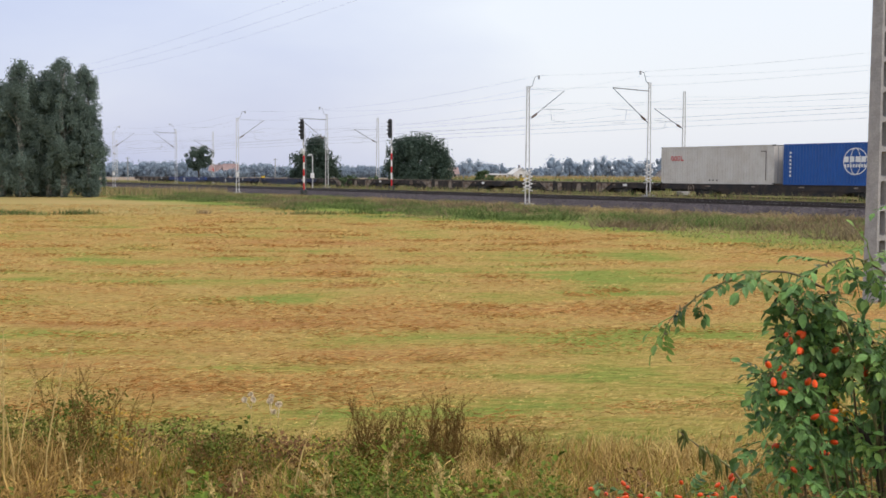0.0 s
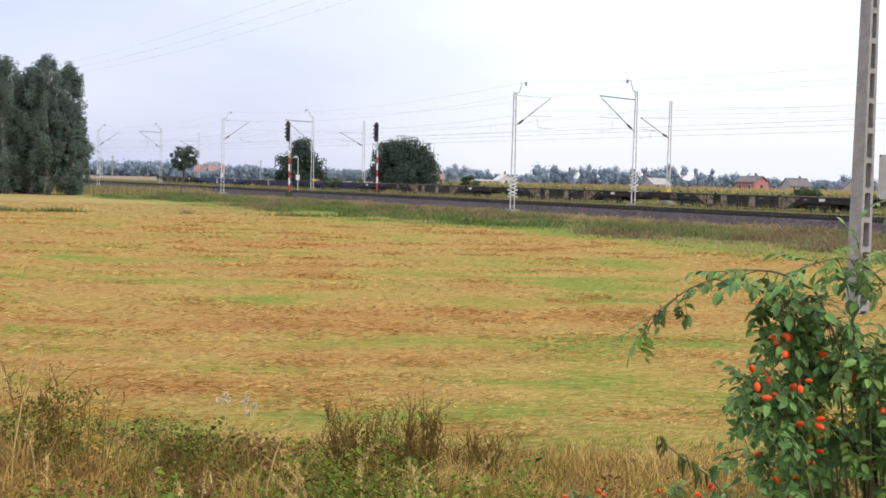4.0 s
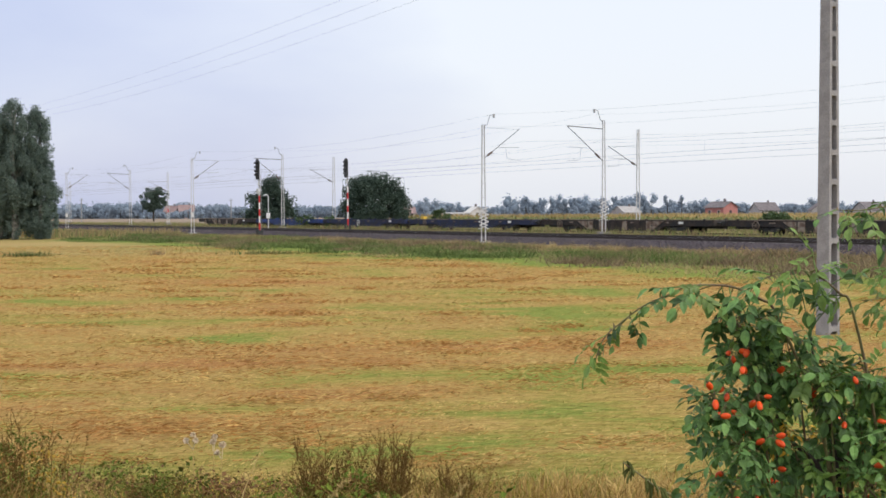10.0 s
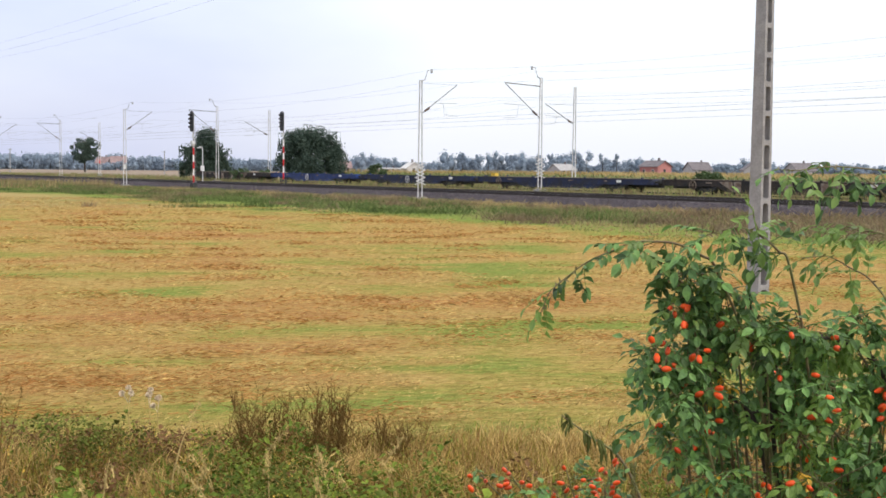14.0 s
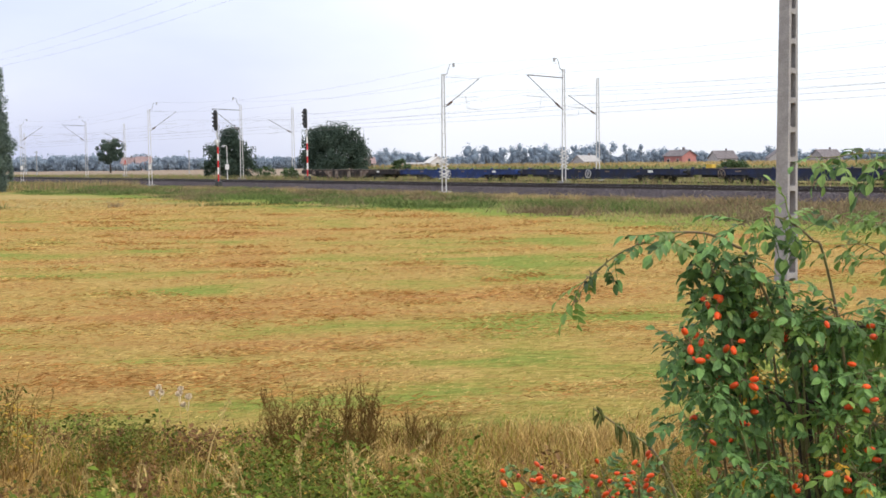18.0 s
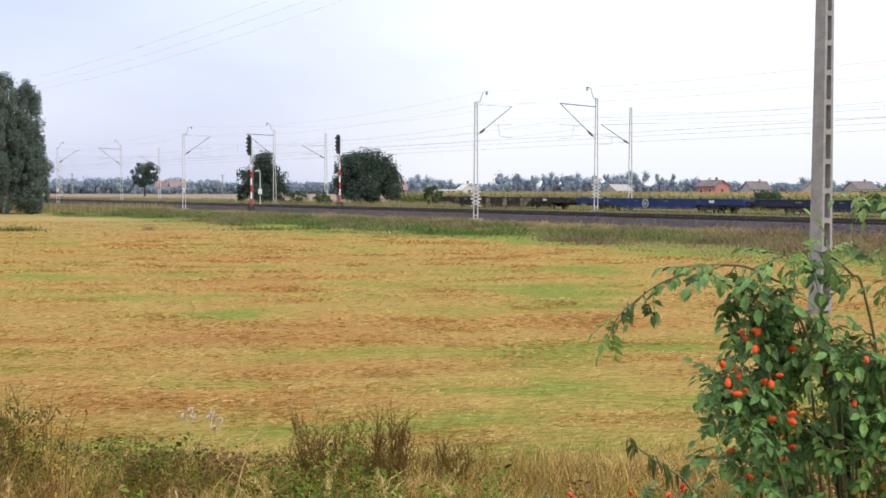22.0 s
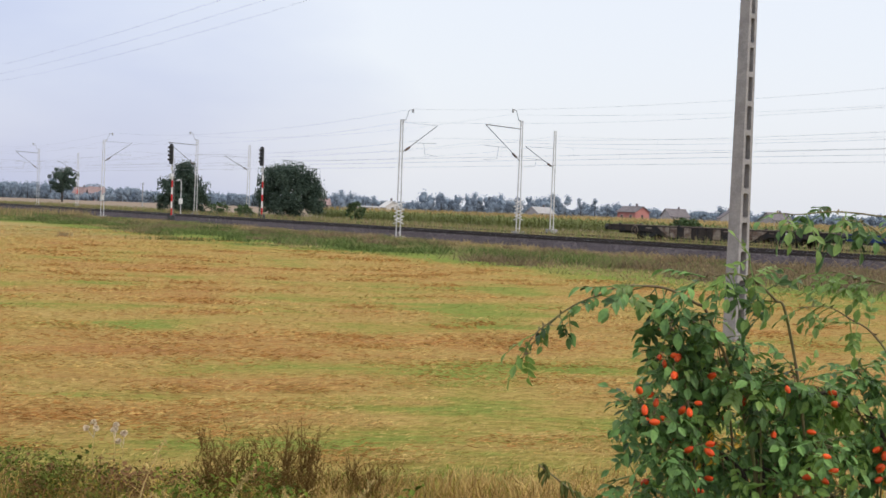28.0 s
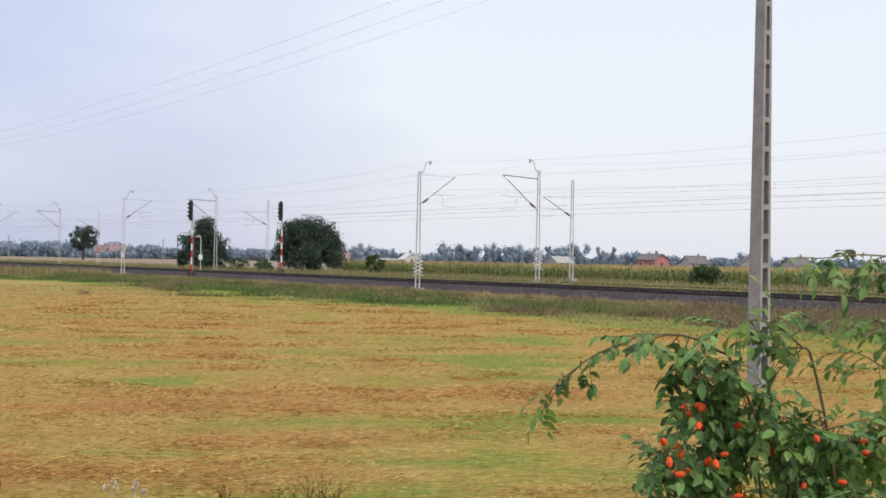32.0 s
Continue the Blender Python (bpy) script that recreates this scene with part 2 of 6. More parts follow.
def ground_material():
    """Mown meadow with rows of drying hay, rough verges, a green edge strip and ploughed land beyond."""
    m = bpy.data.materials.new("meadow_ground")
    m.use_nodes = True
    n, l = m.node_tree.nodes, m.node_tree.links
    b = n["Principled BSDF"]
    b.inputs["Roughness"].default_value = 0.95
    b.inputs["Specular IOR Level"].default_value = 0.04
    tc = n.new("ShaderNodeTexCoord")

    def noise_at(scale, stretch=(1, 1, 1), detail=5, rough=0.6, turn=0.0):
        mp = n.new("ShaderNodeMapping")
        mp.inputs["Scale"].default_value = stretch
        mp.inputs["Rotation"].default_value = (0, 0, radians(turn))
        t = n.new("ShaderNodeTexNoise")
        t.inputs["Scale"].default_value, t.inputs["Detail"].default_value, t.inputs["Roughness"].default_value = scale, detail, rough
        l.new(tc.outputs["Object"], mp.inputs["Vector"])
        l.new(mp.outputs[0], t.inputs["Vector"])
        return t.outputs["Fac"]

    def band(value, lo, hi, a=0.0, c=1.0):
        r = n.new("ShaderNodeMapRange")
        r.inputs["From Min"].default_value, r.inputs["From Max"].default_value = lo, hi
        r.inputs["To Min"].default_value, r.inputs["To Max"].default_value = a, c
        l.new(value, r.inputs["Value"])
        return r.outputs[0]

    def math_of(op, x, y):
        k = n.new("ShaderNodeMath")
        k.operation = op
        for i, v in ((0, x), (1, y)):
            if isinstance(v, (int, float)):
                k.inputs[i].default_value = v
            else:
                l.new(v, k.inputs[i])
        return k.outputs[0]

    def mixed(fac, x, y):
        k = n.new("ShaderNodeMix")
        k.data_type = "RGBA"
        l.new(fac, k.inputs[0])
        for i, v in ((6, x), (7, y)):
            if isinstance(v, tuple):
                k.inputs[i].default_value = (*v, 1)
            else:
                l.new(v, k.inputs[i])
        return k.outputs[2]

    streak = noise_at(0.45, (0.55, 1.3, 1), 8, 0.72, -4)
    streak2 = noise_at(0.75, (0.5, 1.4, 1), 8, 0.74, -3)
    patch = noise_at(0.05, (0.6, 1.6, 1), 4, 0.55)
    fine = math_of("ADD", math_of("MULTIPLY", noise_at(9.0, (0.5, 1.3, 1), 7, 0.78, 10), 0.6), math_of("MULTIPLY", noise_at(30.0, (0.6, 1.2, 1), 5, 0.75, -14), 0.4))
    straw = mixed(band(fine, 0.43, 0.57), (0.25, 0.165, 0.052), (0.48, 0.342, 0.124))
    hay = mixed(band(fine, 0.43, 0.57), (0.25, 0.122, 0.045), (0.43, 0.245, 0.096))
    green = mixed(band(fine, 0.43, 0.57), (0.20, 0.168, 0.040), (0.36, 0.300, 0.085))
    lawn = mixed(band(fine, 0.43, 0.57), (0.105, 0.155, 0.028), (0.25, 0.29, 0.068))
    rows = n.new("ShaderNodeAttribute")
    rows.attribute_name = "hay_rows"
    swath = math_of("ADD", math_of("MULTIPLY", rows.outputs["Fac"], 0.5), math_of("MULTIPLY", math_of("SUBTRACT", streak, 0.5), 1.5))
    swath2 = math_of("ADD", math_of("MULTIPLY", rows.outputs["Fac"], 0.5), math_of("MULTIPLY", math_of("SUBTRACT", streak2, 0.5), 1.5))
    col = mixed(band(swath, 0.08, 0.42), straw, hay)
    col = mixed(band(swath2, 0.05, -0.18), col, green)
    col = mixed(math_of("MULTIPLY", band(swath2, -0.15, -0.30), 0.9), col, lawn)
    # a tan and olive plot mixed in beyond the green strip
    tan_plot = mixed(band(math_of("ADD", math_of("MULTIPLY", streak2, 0.6), math_of("MULTIPLY", patch, 0.4)), 0.40, 0.60), (0.225, 0.22, 0.085), (0.41, 0.295, 0.145))
    far_plot = n.new("ShaderNodeSeparateXYZ")
    l.new(tc.outputs["Object"], far_plot.inputs[0])
    col = mixed(math_of("MULTIPLY", band(far_plot.outputs["Y"], 55.0, 60.0), 0.6), col, tan_plot)
    # zones by distance across the railway line
    sp = n.new("ShaderNodeSeparateXYZ")
    l.new(tc.outputs["Object"], sp.inputs[0])
    ux = math_of("MULTIPLY", sp.outputs["X"], NX)
    uy = math_of("MULTIPLY", sp.outputs["Y"], NY)
    u = math_of("SUBTRACT", math_of("ADD", ux, uy), U0)
    wob = math_of("MULTIPLY", math_of("SUBTRACT", noise_at(0.12, detail=4), 0.5), 14.0)
    uw = math_of("ADD", u, wob)
    rough_g = mixed(band(fine, 0.36, 0.64), (0.11, 0.12, 0.045), (0.23, 0.21, 0.085))
    dry_g = mixed(band(streak2, 0.4, 0.6), (0.29, 0.215, 0.105), (0.21, 0.19, 0.08))
    vergecol = mixed(band(noise_at(0.25, detail=5), 0.42, 0.58), rough_g, dry_g)
    col = mixed(band(uw, -26.0, -23.5), col, lawn)
    col = mixed(band(uw, -20.5, -17.0), col, vergecol)
    # the near bank in front of the meadow
    near = band(math_of("ADD", sp.outputs["Y"], math_of("MULTIPLY", noise_at(0.6), 2.0)), 9.6, 8.2)
    soil = mixed(band(noise_at(1.5), 0.4, 0.6), (0.065, 0.058, 0.022), (0.09, 0.062, 0.028))
    col = mixed(near, col, soil)
    plough = mixed(band(noise_at(0.6, (1, 3, 1)), 0.4, 0.6), (0.24, 0.185, 0.15), (0.31, 0.255, 0.20))
    col = mixed(band(u, 30.0, 38.0), col, plough)
    l.new(col, b.inputs["Base Color"])
    bp = n.new("ShaderNodeBump")
    bp.inputs["Strength"].default_value, bp.inputs["Distance"].default_value = 0.7, 0.03
    l.new(math_of("ADD", fine, streak2), bp.inputs["Height"])
    l.new(bp.outputs[0], b.inputs["Normal"])
    return m


# ---- shape helpers ----
class Geo:
    """Vertices and faces gathered for one mesh; faces carry a material slot."""

    def __init__(self):
        self.v, self.f, self.s = [], [], []

    def add(self, verts, faces, slot=0):
        k = len(self.v)
        self.v.extend(tuple(p) for p in verts)
        for f in faces:
            self.f.append(tuple(i + k for i in f))
            self.s.append(slot)

    def box(self, x0, x1, y0, y1, z0, z1, slot=0, m=None, bevel=0.0):
        if bevel:
            c = bevel
            ring = lambda z, i: [(x0 + i, y0 + c + i, z), (x0 + c + i, y0 + i, z), (x1 - c - i, y0 + i, z), (x1 - i, y0 + c + i, z), (x1 - i, y1 - c - i, z), (x1 - c - i, y1 - i, z), (x0 + c + i, y1 - i, z), (x0 + i, y1 - c - i, z)]
            p = ring(z0, c * 0.6) + ring(z0 + c, 0) + ring(z1 - c, 0) + ring(z1, c * 0.6)
            f = [tuple(range(7, -1, -1)), tuple(range(24, 32))]
            for r in range(3):
                f += [(r * 8 + i, r * 8 + (i + 1) % 8, r * 8 + 8 + (i + 1) % 8, r * 8 + 8 + i) for i in range(8)]
        else:
            p = [(x, y, z) for z in (z0, z1) for x, y in ((x0, y0), (x1, y0), (x1, y1), (x0, y1))]
            f = [(3, 2, 1, 0), (4, 5, 6, 7), (0, 1, 5, 4), (1, 2, 6, 5), (2, 3, 7, 6), (3, 0, 4, 7)]
        if m is not None:
            p = [m @ Vector(q) for q in p]
        self.add(p, f, slot)
        return self

    def tube(self, path, radii, n=8, slot=0, cap=True):
        path = [Vector(p) for p in path]
        if isinstance(radii, (int, float)):
            radii = [radii] * len(path)
        rings = []
        for i, p in enumerate(path):
            way = (path[min(i + 1, len(path) - 1)] - path[max(i - 1, 0)]).normalized()
            a = way.cross(Vector((0, 0, 1)) if abs(way.z) < 0.9 else Vector((1, 0, 0))).normalized()
            c = way.cross(a)
            rings += [p + (a * math.cos(2 * math.pi * k / n) + c * math.sin(2 * math.pi * k / n)) * radii[i] for k in range(n)]
        f = [(r * n + k, r * n + (k + 1) % n, (r + 1) * n + (k + 1) % n, (r + 1) * n + k) for r in range(len(path) - 1) for k in range(n)]
        if cap:
            f += [tuple(range(n - 1, -1, -1)), tuple(range((len(path) - 1) * n, len(path) * n))]
        self.add(rings, f, slot)
        return self

    def lathe(self, profile, n=16, slot=0, m=None):
        """profile: (radius, z) from bottom to top, round the z axis."""
        p = [Vector((r * math.cos(2 * math.pi * k / n), r * math.sin(2 * math.pi * k / n), z)) for r, z in profile for k in range(n)]
        if m is not None:
            p = [m @ q for q in p]
        f = [(r * n + k, r * n + (k + 1) % n, (r + 1) * n + (k + 1) % n, (r + 1) * n + k) for r in range(len(profile) - 1) for k in range(n)]
        f += [tuple(range(n - 1, -1, -1)), tuple(range((len(profile) - 1) * n, len(profile) * n))]
        self.add(p, f, slot)
        return self

    def mesh(self, name, mats, smooth=False):
        me = bpy.data.meshes.new(name)
        me.from_pydata(self.v, [], self.f)
        for k in mats if isinstance(mats, (list, tuple)) else [mats]:
            me.materials.append(k)
        if any(self.s):
            me.polygons.foreach_set("material_index", self.s)
        if smooth:
            me.polygons.foreach_set("use_smooth", [True] * len(me.polygons))
        me.update()
        return me


def part(name, geo, material, parent, label="", smooth=False, m=None):
    data = geo if isinstance(geo, bpy.types.Mesh) else geo.mesh(name, material, smooth)
    ob = new(name, data)
    ob.parent = parent
    if m is not None:
        ob.matrix_basis = m
    return tagged(ob, label) if label else ob


def thing(name, label, category, m=None, group="", kind=""):
    ob = new(name)
    ob.empty_display_size = 0.2
    if m is not None:
        ob.matrix_basis = m
    return tagged(ob, label, category, group, kind)


def solid(name, geo, material, label, category, kind="", smooth=False, m=None, group=""):
    ob = new(name, geo.mesh(name, material, smooth))
    if m is not None:
        ob.matrix_basis = m
    return tagged(ob, label, category, group, kind)


# ---- plan: the railway runs along v, away to the left; u goes across it ----
LINE = radians(31.0)
DX, DY = -math.sin(LINE), math.cos(LINE)
NX, NY = math.cos(LINE), math.sin(LINE)
OX, OY = 5.65, 89.5
U0 = OX * NX + OY * NY
LINE_TURN = 31.0 + 90.0
TRACKS = (3.55, 7.9, 14.45)
RAIL_Z = 0.36


def on_line(u, v, z=0.0, turn=0.0):
    """A pose in the railway's frame: local x along v, local y towards the meadow."""
    return pose(OX + NX * u + DX * v, OY + NY * u + DY * v, z, 0, 0, LINE_TURN + turn)


def spot(u, v, z=0.0):
    return Vector((OX + NX * u + DX * v, OY + NY * u + DY * v, z))


def uv_of(x, y):
    return (x - OX) * NX + (y - OY) * NY, (x - OX) * DX + (y - OY) * DY


def step(x, a, b):
    t = min(1.0, max(0.0, (x - a) / (b - a)))
    return t * t * (3 - 2 * t)


def ground_z(x, y):
    u, v = uv_of(x, y)
    z = 0.42 * (1 - step(y, 2.5, 9.0)) if abs(x) < 60 else 0.0
    far = step(math.hypot(x, y), 12, 60)
    z += 0.10 * far * noise.noise((x * 0.03, y * 0.03, 0)) * (1 - step(u, -12, -4))
    z += 0.025 * noise.noise((x * 0.35, y * 0.5, 3)) * step(y, 6, 10)
    z -= 0.40 * step(u, -9, -2) * (1 - step(u, 1, 6))
    z += 0.34 * step(u, 9.5, 12.5) * (1 - 0.6 * step(u, 20, 60))
    return z


# broad patches: centre, half width, half depth, and rusty hay (+) or green regrowth (-)
PATCHES = ((-4.0, 15.6, 2.4, 0.6, 0.42), (0.9, 15.8, 2.0, 0.6, 0.42), (0.4, 17.8, 1.6, 0.5, 0.35), (-0.3, 12.8, 0.9, 0.35, 0.6), (1.0, 12.1, 0.5, 0.25, 0.6), (-8.0, 34.0, 5.0, 1.8, 0.4), (6.0, 21.0, 2.5, 0.7, 0.4),
           (-4.2, 13.1, 1.1, 0.40, -0.75), (-3.2, 19.4, 1.1, 0.60, -0.65), (-2.3, 12.2, 0.7, 0.30, -0.65), (-7.6, 26.5, 1.0, 0.80, -0.6), (2.6, 20.3, 1.2, 0.60, -0.5), (-0.9, 22.5, 1.3, 0.60, -0.5), (-2.6, 10.0, 2.4, 0.7, -0.38), (-0.9, 9.7, 0.9, 0.35, -0.3))


def hay_rows(x, y):
    """Where the hay was raked together (above 0) and where green regrowth shows (below 0)."""
    spread = sum(k * math.exp(-((x - px) / w) ** 2 - ((y - py) / d) ** 2) for px, py, w, d, k in PATCHES if abs(x - px) < 2.5 * w and abs(y - py) < 2.5 * d)
    return spread + 0.8 * noise.noise((x * 0.16, y * 0.38 + x * 0.02, 1.0)) + 0.6 * noise.noise((x * 0.5, y * 0.85, 6.0))


def ground():
    xs = sorted({*np.arange(-20, 30.1, 1.0).tolist(), *np.arange(-10, 10.1, 0.5).tolist(), *np.arange(-140, 140.1, 4.0).tolist(), *[s * k for s in (-1, 1) for k in (180, 240, 330, 450, 650, 950, 1500, 2500, 4000)]})
    ys = sorted({*np.arange(0, 40, 0.8).tolist(), *np.arange(8.2, 26, 0.4).tolist(), *np.arange(40, 130, 2.0).tolist(), *np.arange(130, 260, 5.0).tolist(), *np.arange(-60, 0, 6.0).tolist(), 300, 350, 420, 520, 700, 1000, 1600, 2600, 4000, -100, -200, -500, -1500, -4000})
    g = Geo()
    w = len(xs)
    g.add([(x, y, ground_z(x, y)) for y in ys for x in xs], [(j * w + i, j * w + i + 1, j * w + w + i + 1, j * w + w + i) for j in range(len(ys) - 1) for i in range(w - 1)])
    land = solid("ground", g, ground_material(), "mown meadow with rows of drying hay beside rough grass verges", "meadow", "structure", smooth=True)
    rows = land.data.attributes.new("hay_rows", "FLOAT", "POINT")
    rows.data.foreach_set("value", [hay_rows(x, y) for x, y, z in g.v])


ground()


# ---- railway: ballast, sleepers, rails ----
def ballast_bed(name, u0, u1, foot, top=0.17):
    g = Geo()
    rnd = random.Random(5)
    vs = np.arange(-130, 420, 2.0)
    prof = [(u0 - foot, -0.52), (u0 - foot * 0.5, -0.16), (u0, top), ((u0 + u1) / 2, top + 0.02), (u1, top), (u1 + foot, 0.02)]
    g.add([spot(u + rnd.uniform(-0.06, 0.06), v, z + rnd.uniform(-0.02, 0.02)) for v in vs for u, z in prof], [(j * 6 + i, j * 6 + 6 + i, j * 6 + 7 + i, j * 6 + 1 + i) for j in range(len(vs) - 1) for i in range(5)])
    bed = solid(name, g, ballast_mat, "bed of dark crushed basalt under the railway tracks", "ballast", "structure", smooth=True)
    # loose stones on the shoulder that faces the meadow
    s = Geo()
    if foot > 1:
        for _ in range(20000):
            v, a = rnd.uniform(-45, 150), rnd.random()
            u = u0 - foot * (1 - a) + rnd.uniform(-0.05, 0.5)
            z = -0.50 + 0.67 * min(1.0, max(0.0, (u - u0 + foot) / foot))
            r = rnd.uniform(0.035, 0.08)
            c = spot(u, v, z + 0.25 * r)
            k = [c + Vector((rnd.uniform(0.6, 1) * r * dx, rnd.uniform(0.6, 1) * r * dy, rnd.uniform(0.6, 1) * r * dz)) for dx, dy, dz in ((1, 0, 0), (0, 1, 0), (-1, 0, 0), (0, -1, 0), (0, 0, 1))]
            s.add(k, [(0, 1, 4), (1, 2, 4), (2, 3, 4), (3, 0, 4)])
        stones = part("stones", s, ballast_mat, bed)
        tagged(stones, "loose dark ballast stones", kind="stuff")


ballast_bed("ballast_bed", 1.95, 9.6, 1.8)
ballast_bed("ballast_bed", 12.9, 16.0, 0.5)


def sleeper_mesh():
    g = Geo()
    p = [(-0.13, -1.25, 0), (0.13, -1.25, 0), (0.13, 1.25, 0), (-0.13, 1.25, 0), (-0.09, -1.21, 0.16), (0.09, -1.21, 0.16), (0.09, 1.21, 0.16), (-0.09, 1.21, 0.16)]
    g.add(p, [(4, 5, 6, 7), (0, 1, 5, 4), (1, 2, 6, 5), (2, 3, 7, 6), (3, 0, 4, 7)])
    return g


def rail_geo(length):
    prof = [(-0.075, 0), (0.075, 0), (0.075, 0.012), (0.012, 0.03), (0.010, 0.125), (0.036, 0.135), (0.036, 0.168), (-0.036, 0.168), (-0.036, 0.135), (-0.010, 0.125), (-0.012, 0.03), (-0.075, 0.012)]
    g = Geo()
    n = len(prof)
    g.add([(x, y, z) for x in (0, length) for y, z in prof], [(i, (i + 1) % n, n + (i + 1) % n, n + i) for i in range(n)] + [tuple(range(n - 1, -1, -1)), tuple(range(n, 2 * n))])
    for k, f in enumerate(g.f):
        g.s[k] = 1 if k == 6 else 0
    return g


def tracks():
    rail = rail_geo(550).mesh("rail", [rail_steel, rail_head])
    sleep = sleeper_mesh().mesh("sleeper", sleeper_mat)
    for u in TRACKS:
        z = RAIL_Z - 0.17 if u < 10 else RAIL_Z - 0.12
        t = thing("railway_track", "pair of rusty steel rails on concrete sleepers in dark ballast", "track", on_line(u, -130, z), "parallel tracks", "structure")
        for s in (-0.755, 0.755):
            part("rail", rail, None, t, "", m=pose(0, s, 0))
        rest = Geo()
        for i in range(int(300 / 0.6)):
            x = 60 + i * 0.6
            if u == TRACKS[0] and i < 290:
                part("sleeper", sleep, None, t, m=pose(x, 0, -0.16))
            else:
                rest.add([(a + x, b, c - 0.16) for a, b, c in sleeper_mesh().v], sleeper_mesh().f)
        tagged(part("sleepers", rest, sleeper_mat, t, "row of concrete sleepers"), kind="stuff")


tracks()


# ---- overhead line masts ----
def mast_meshes():
    out = {}
    g = Geo()
    for s in (-1, 1):
        p0, p1 = (0, s * 0.175, 0.0), (0, s * 0.085, 8.9)
        g2 = Geo()
        m = Matrix.Translation(p0)
        lean = (p1[1] - p0[1]) / 8.9
        sh = Matrix(((1, 0, 0, 0), (0, 1, lean, p0[1]), (0, 0, 1, 0), (0, 0, 0, 1)))
        g2.box(-0.045, 0.045, -0.015, 0.015, 0, 8.9, m=sh)
        g2.box(-0.045, -0.037, -0.04 if s < 0 else 0.0, 0.0 if s < 0 else 0.04, 0, 8.9, m=sh)
        g2.box(0.037, 0.045, -0.04 if s < 0 else 0.0, 0.0 if s < 0 else 0.04, 0, 8.9, m=sh)
        out["upright" + str(s)] = g2.mesh("upright", white_paint)
    b = Geo()
    b.box(-0.035, 0.035, -0.19, 0.19, -0.02, 0.02)
    out["batten"] = b.mesh("batten", white_paint)
    f = Geo()
    f.box(-0.38, 0.38, -0.42, 0.42, -0.5, 0.12, bevel=0.05)
    out["foundation"] = f.mesh("foundation", concrete)
    gd = Geo()
    gd.tube([(0.0, -0.42, 0.0), (0.0, 0.42, 0.27)], 0.04, 5)
    out["guard"] = gd.mesh("guard_bar", white_paint)
    br = Geo()
    br.tube([(0, 0.05, 8.72), (0, 0.38, 8.95), (0, 0.62, 9.62), (0, 1.0, 9.72)], 0.028, 6)
    br.tube([(0, 0.0, 8.86), (0, 0.40, 8.90)], 0.022, 5)
    br.box(-0.06, 0.06, 0.92, 1.04, 9.45, 9.74)
    out["bracket"] = br.mesh("earth_wire_bracket", galvanised)
    return out


MAST = mast_meshes()


def cantilever(arm, reach, toward, low, high, tie):
    """The sloping tube with its insulators, top tie and registration arm, as parts of the mast."""
    r = reach * toward
    g = Geo()
    g.tube([(0, 0.12 * toward, low), (0, r, high)], 0.03, 6)
    a = part("cantilever", g, arm_steel, arm, "grey sloping steel bracket tube")
    i = Geo()
    for k in range(5):
        f = 0.09 + 0.025 * k
        i.tube([(0, r * (f - 0.008) + 0.12 * toward, low + (high - low) * (f - 0.008)), (0, r * (f + 0.008) + 0.12 * toward, low + (high - low) * (f + 0.008))], 0.09, 8)
    part("insulator", i, porcelain, a)
    t = Geo()
    t.tube([(0, 0.1 * toward, high - 0.12 if tie > 0.03 else high + 0.02), (0, r * 0.98, high)], tie, 5)
    part("tie_rod", t, arm_steel, a)
    s = Geo()
    s.tube([(0, r * 0.40, low + (high - low) * 0.36), (0, r * 1.0, low + (high - low) * 0.36 + 0.05)], 0.02, 5)
    s.tube([(0, r * 0.62, low + (high - low) * 0.36), (0, r * 0.66, low - 0.02), (0, r * 1.02, low - 0.12)], 0.016, 5)
    part("registration_arm", s, galvanised, a)


def mast(u, v, z, arms, scale=1.0, guard=True, bracket=1, plate=None):
    t = thing("catenary_mast", "white-painted twin-channel steel overhead line mast on a concrete footing", "mast", on_line(u, v, z), "overhead line masts")
    h = Matrix.Diagonal((1, 1, scale, 1))
    for s in (-1, 1):
        part("upright", MAST["upright" + str(s)], None, t, m=h)
    for k in range(9):
        zz = (0.35 + k * 1.02) * scale
        w = 1 - 0.06 * k
        part("batten", MAST["batten"], None, t, m=pose(0, 0, zz) @ Matrix.Diagonal((1, w, 1, 1)))
    part("foundation", MAST["foundation"], None, t, "grey concrete footing")
    if guard:
        for k in range(6):
            for x in (-0.07, 0.07):
                part("guard_bar", MAST["guard"], None, t, "white slanting anti-climbing bar", m=pose(x, 0, 1.05 + k * 0.27, 0, 0, 180 * ((k + (x > 0)) % 2)))
    if bracket:
        part("earth_wire_bracket", MAST["bracket"], None, t, m=h if bracket > 0 else h @ pose(0, 0, 0, 0, 0, 180))
    if plate:
        p = Geo()
        p.box(0.08, 0.11, -0.22, 0.22, 1.9, 2.5)
        part("plate", p, plate, t, "small flat marker plate")
    for toward, reach, low, high, tie in arms:
        cantilever(t, reach, toward, low, high, tie)
    return t


for k, (v, near, far) in enumerate(((0.0, 0.0, 2.3), (60.7, 60.7, 58.3), (120.0, 115.3, 118.4), (180.0, 172.0, 178.0), (240.0, 231.0, 238.0))):
    mast(0.0, near, -0.22, [(-1, 3.35, 6.4, 8.65, 0.010)], 1.0, k == 0, -1, None if k == 0 else white_mark)
    mast(11.56, v - 0.3, 0.35, [(1, 3.75, 5.85, 8.5, 0.04)], 1.02, k == 0, 1)
    mast(17.56, far, 0.55, [(1, 3.3, 5.4, 7.0, 0.012)], 0.96, False, 0, red_paint if k == 2 else None)


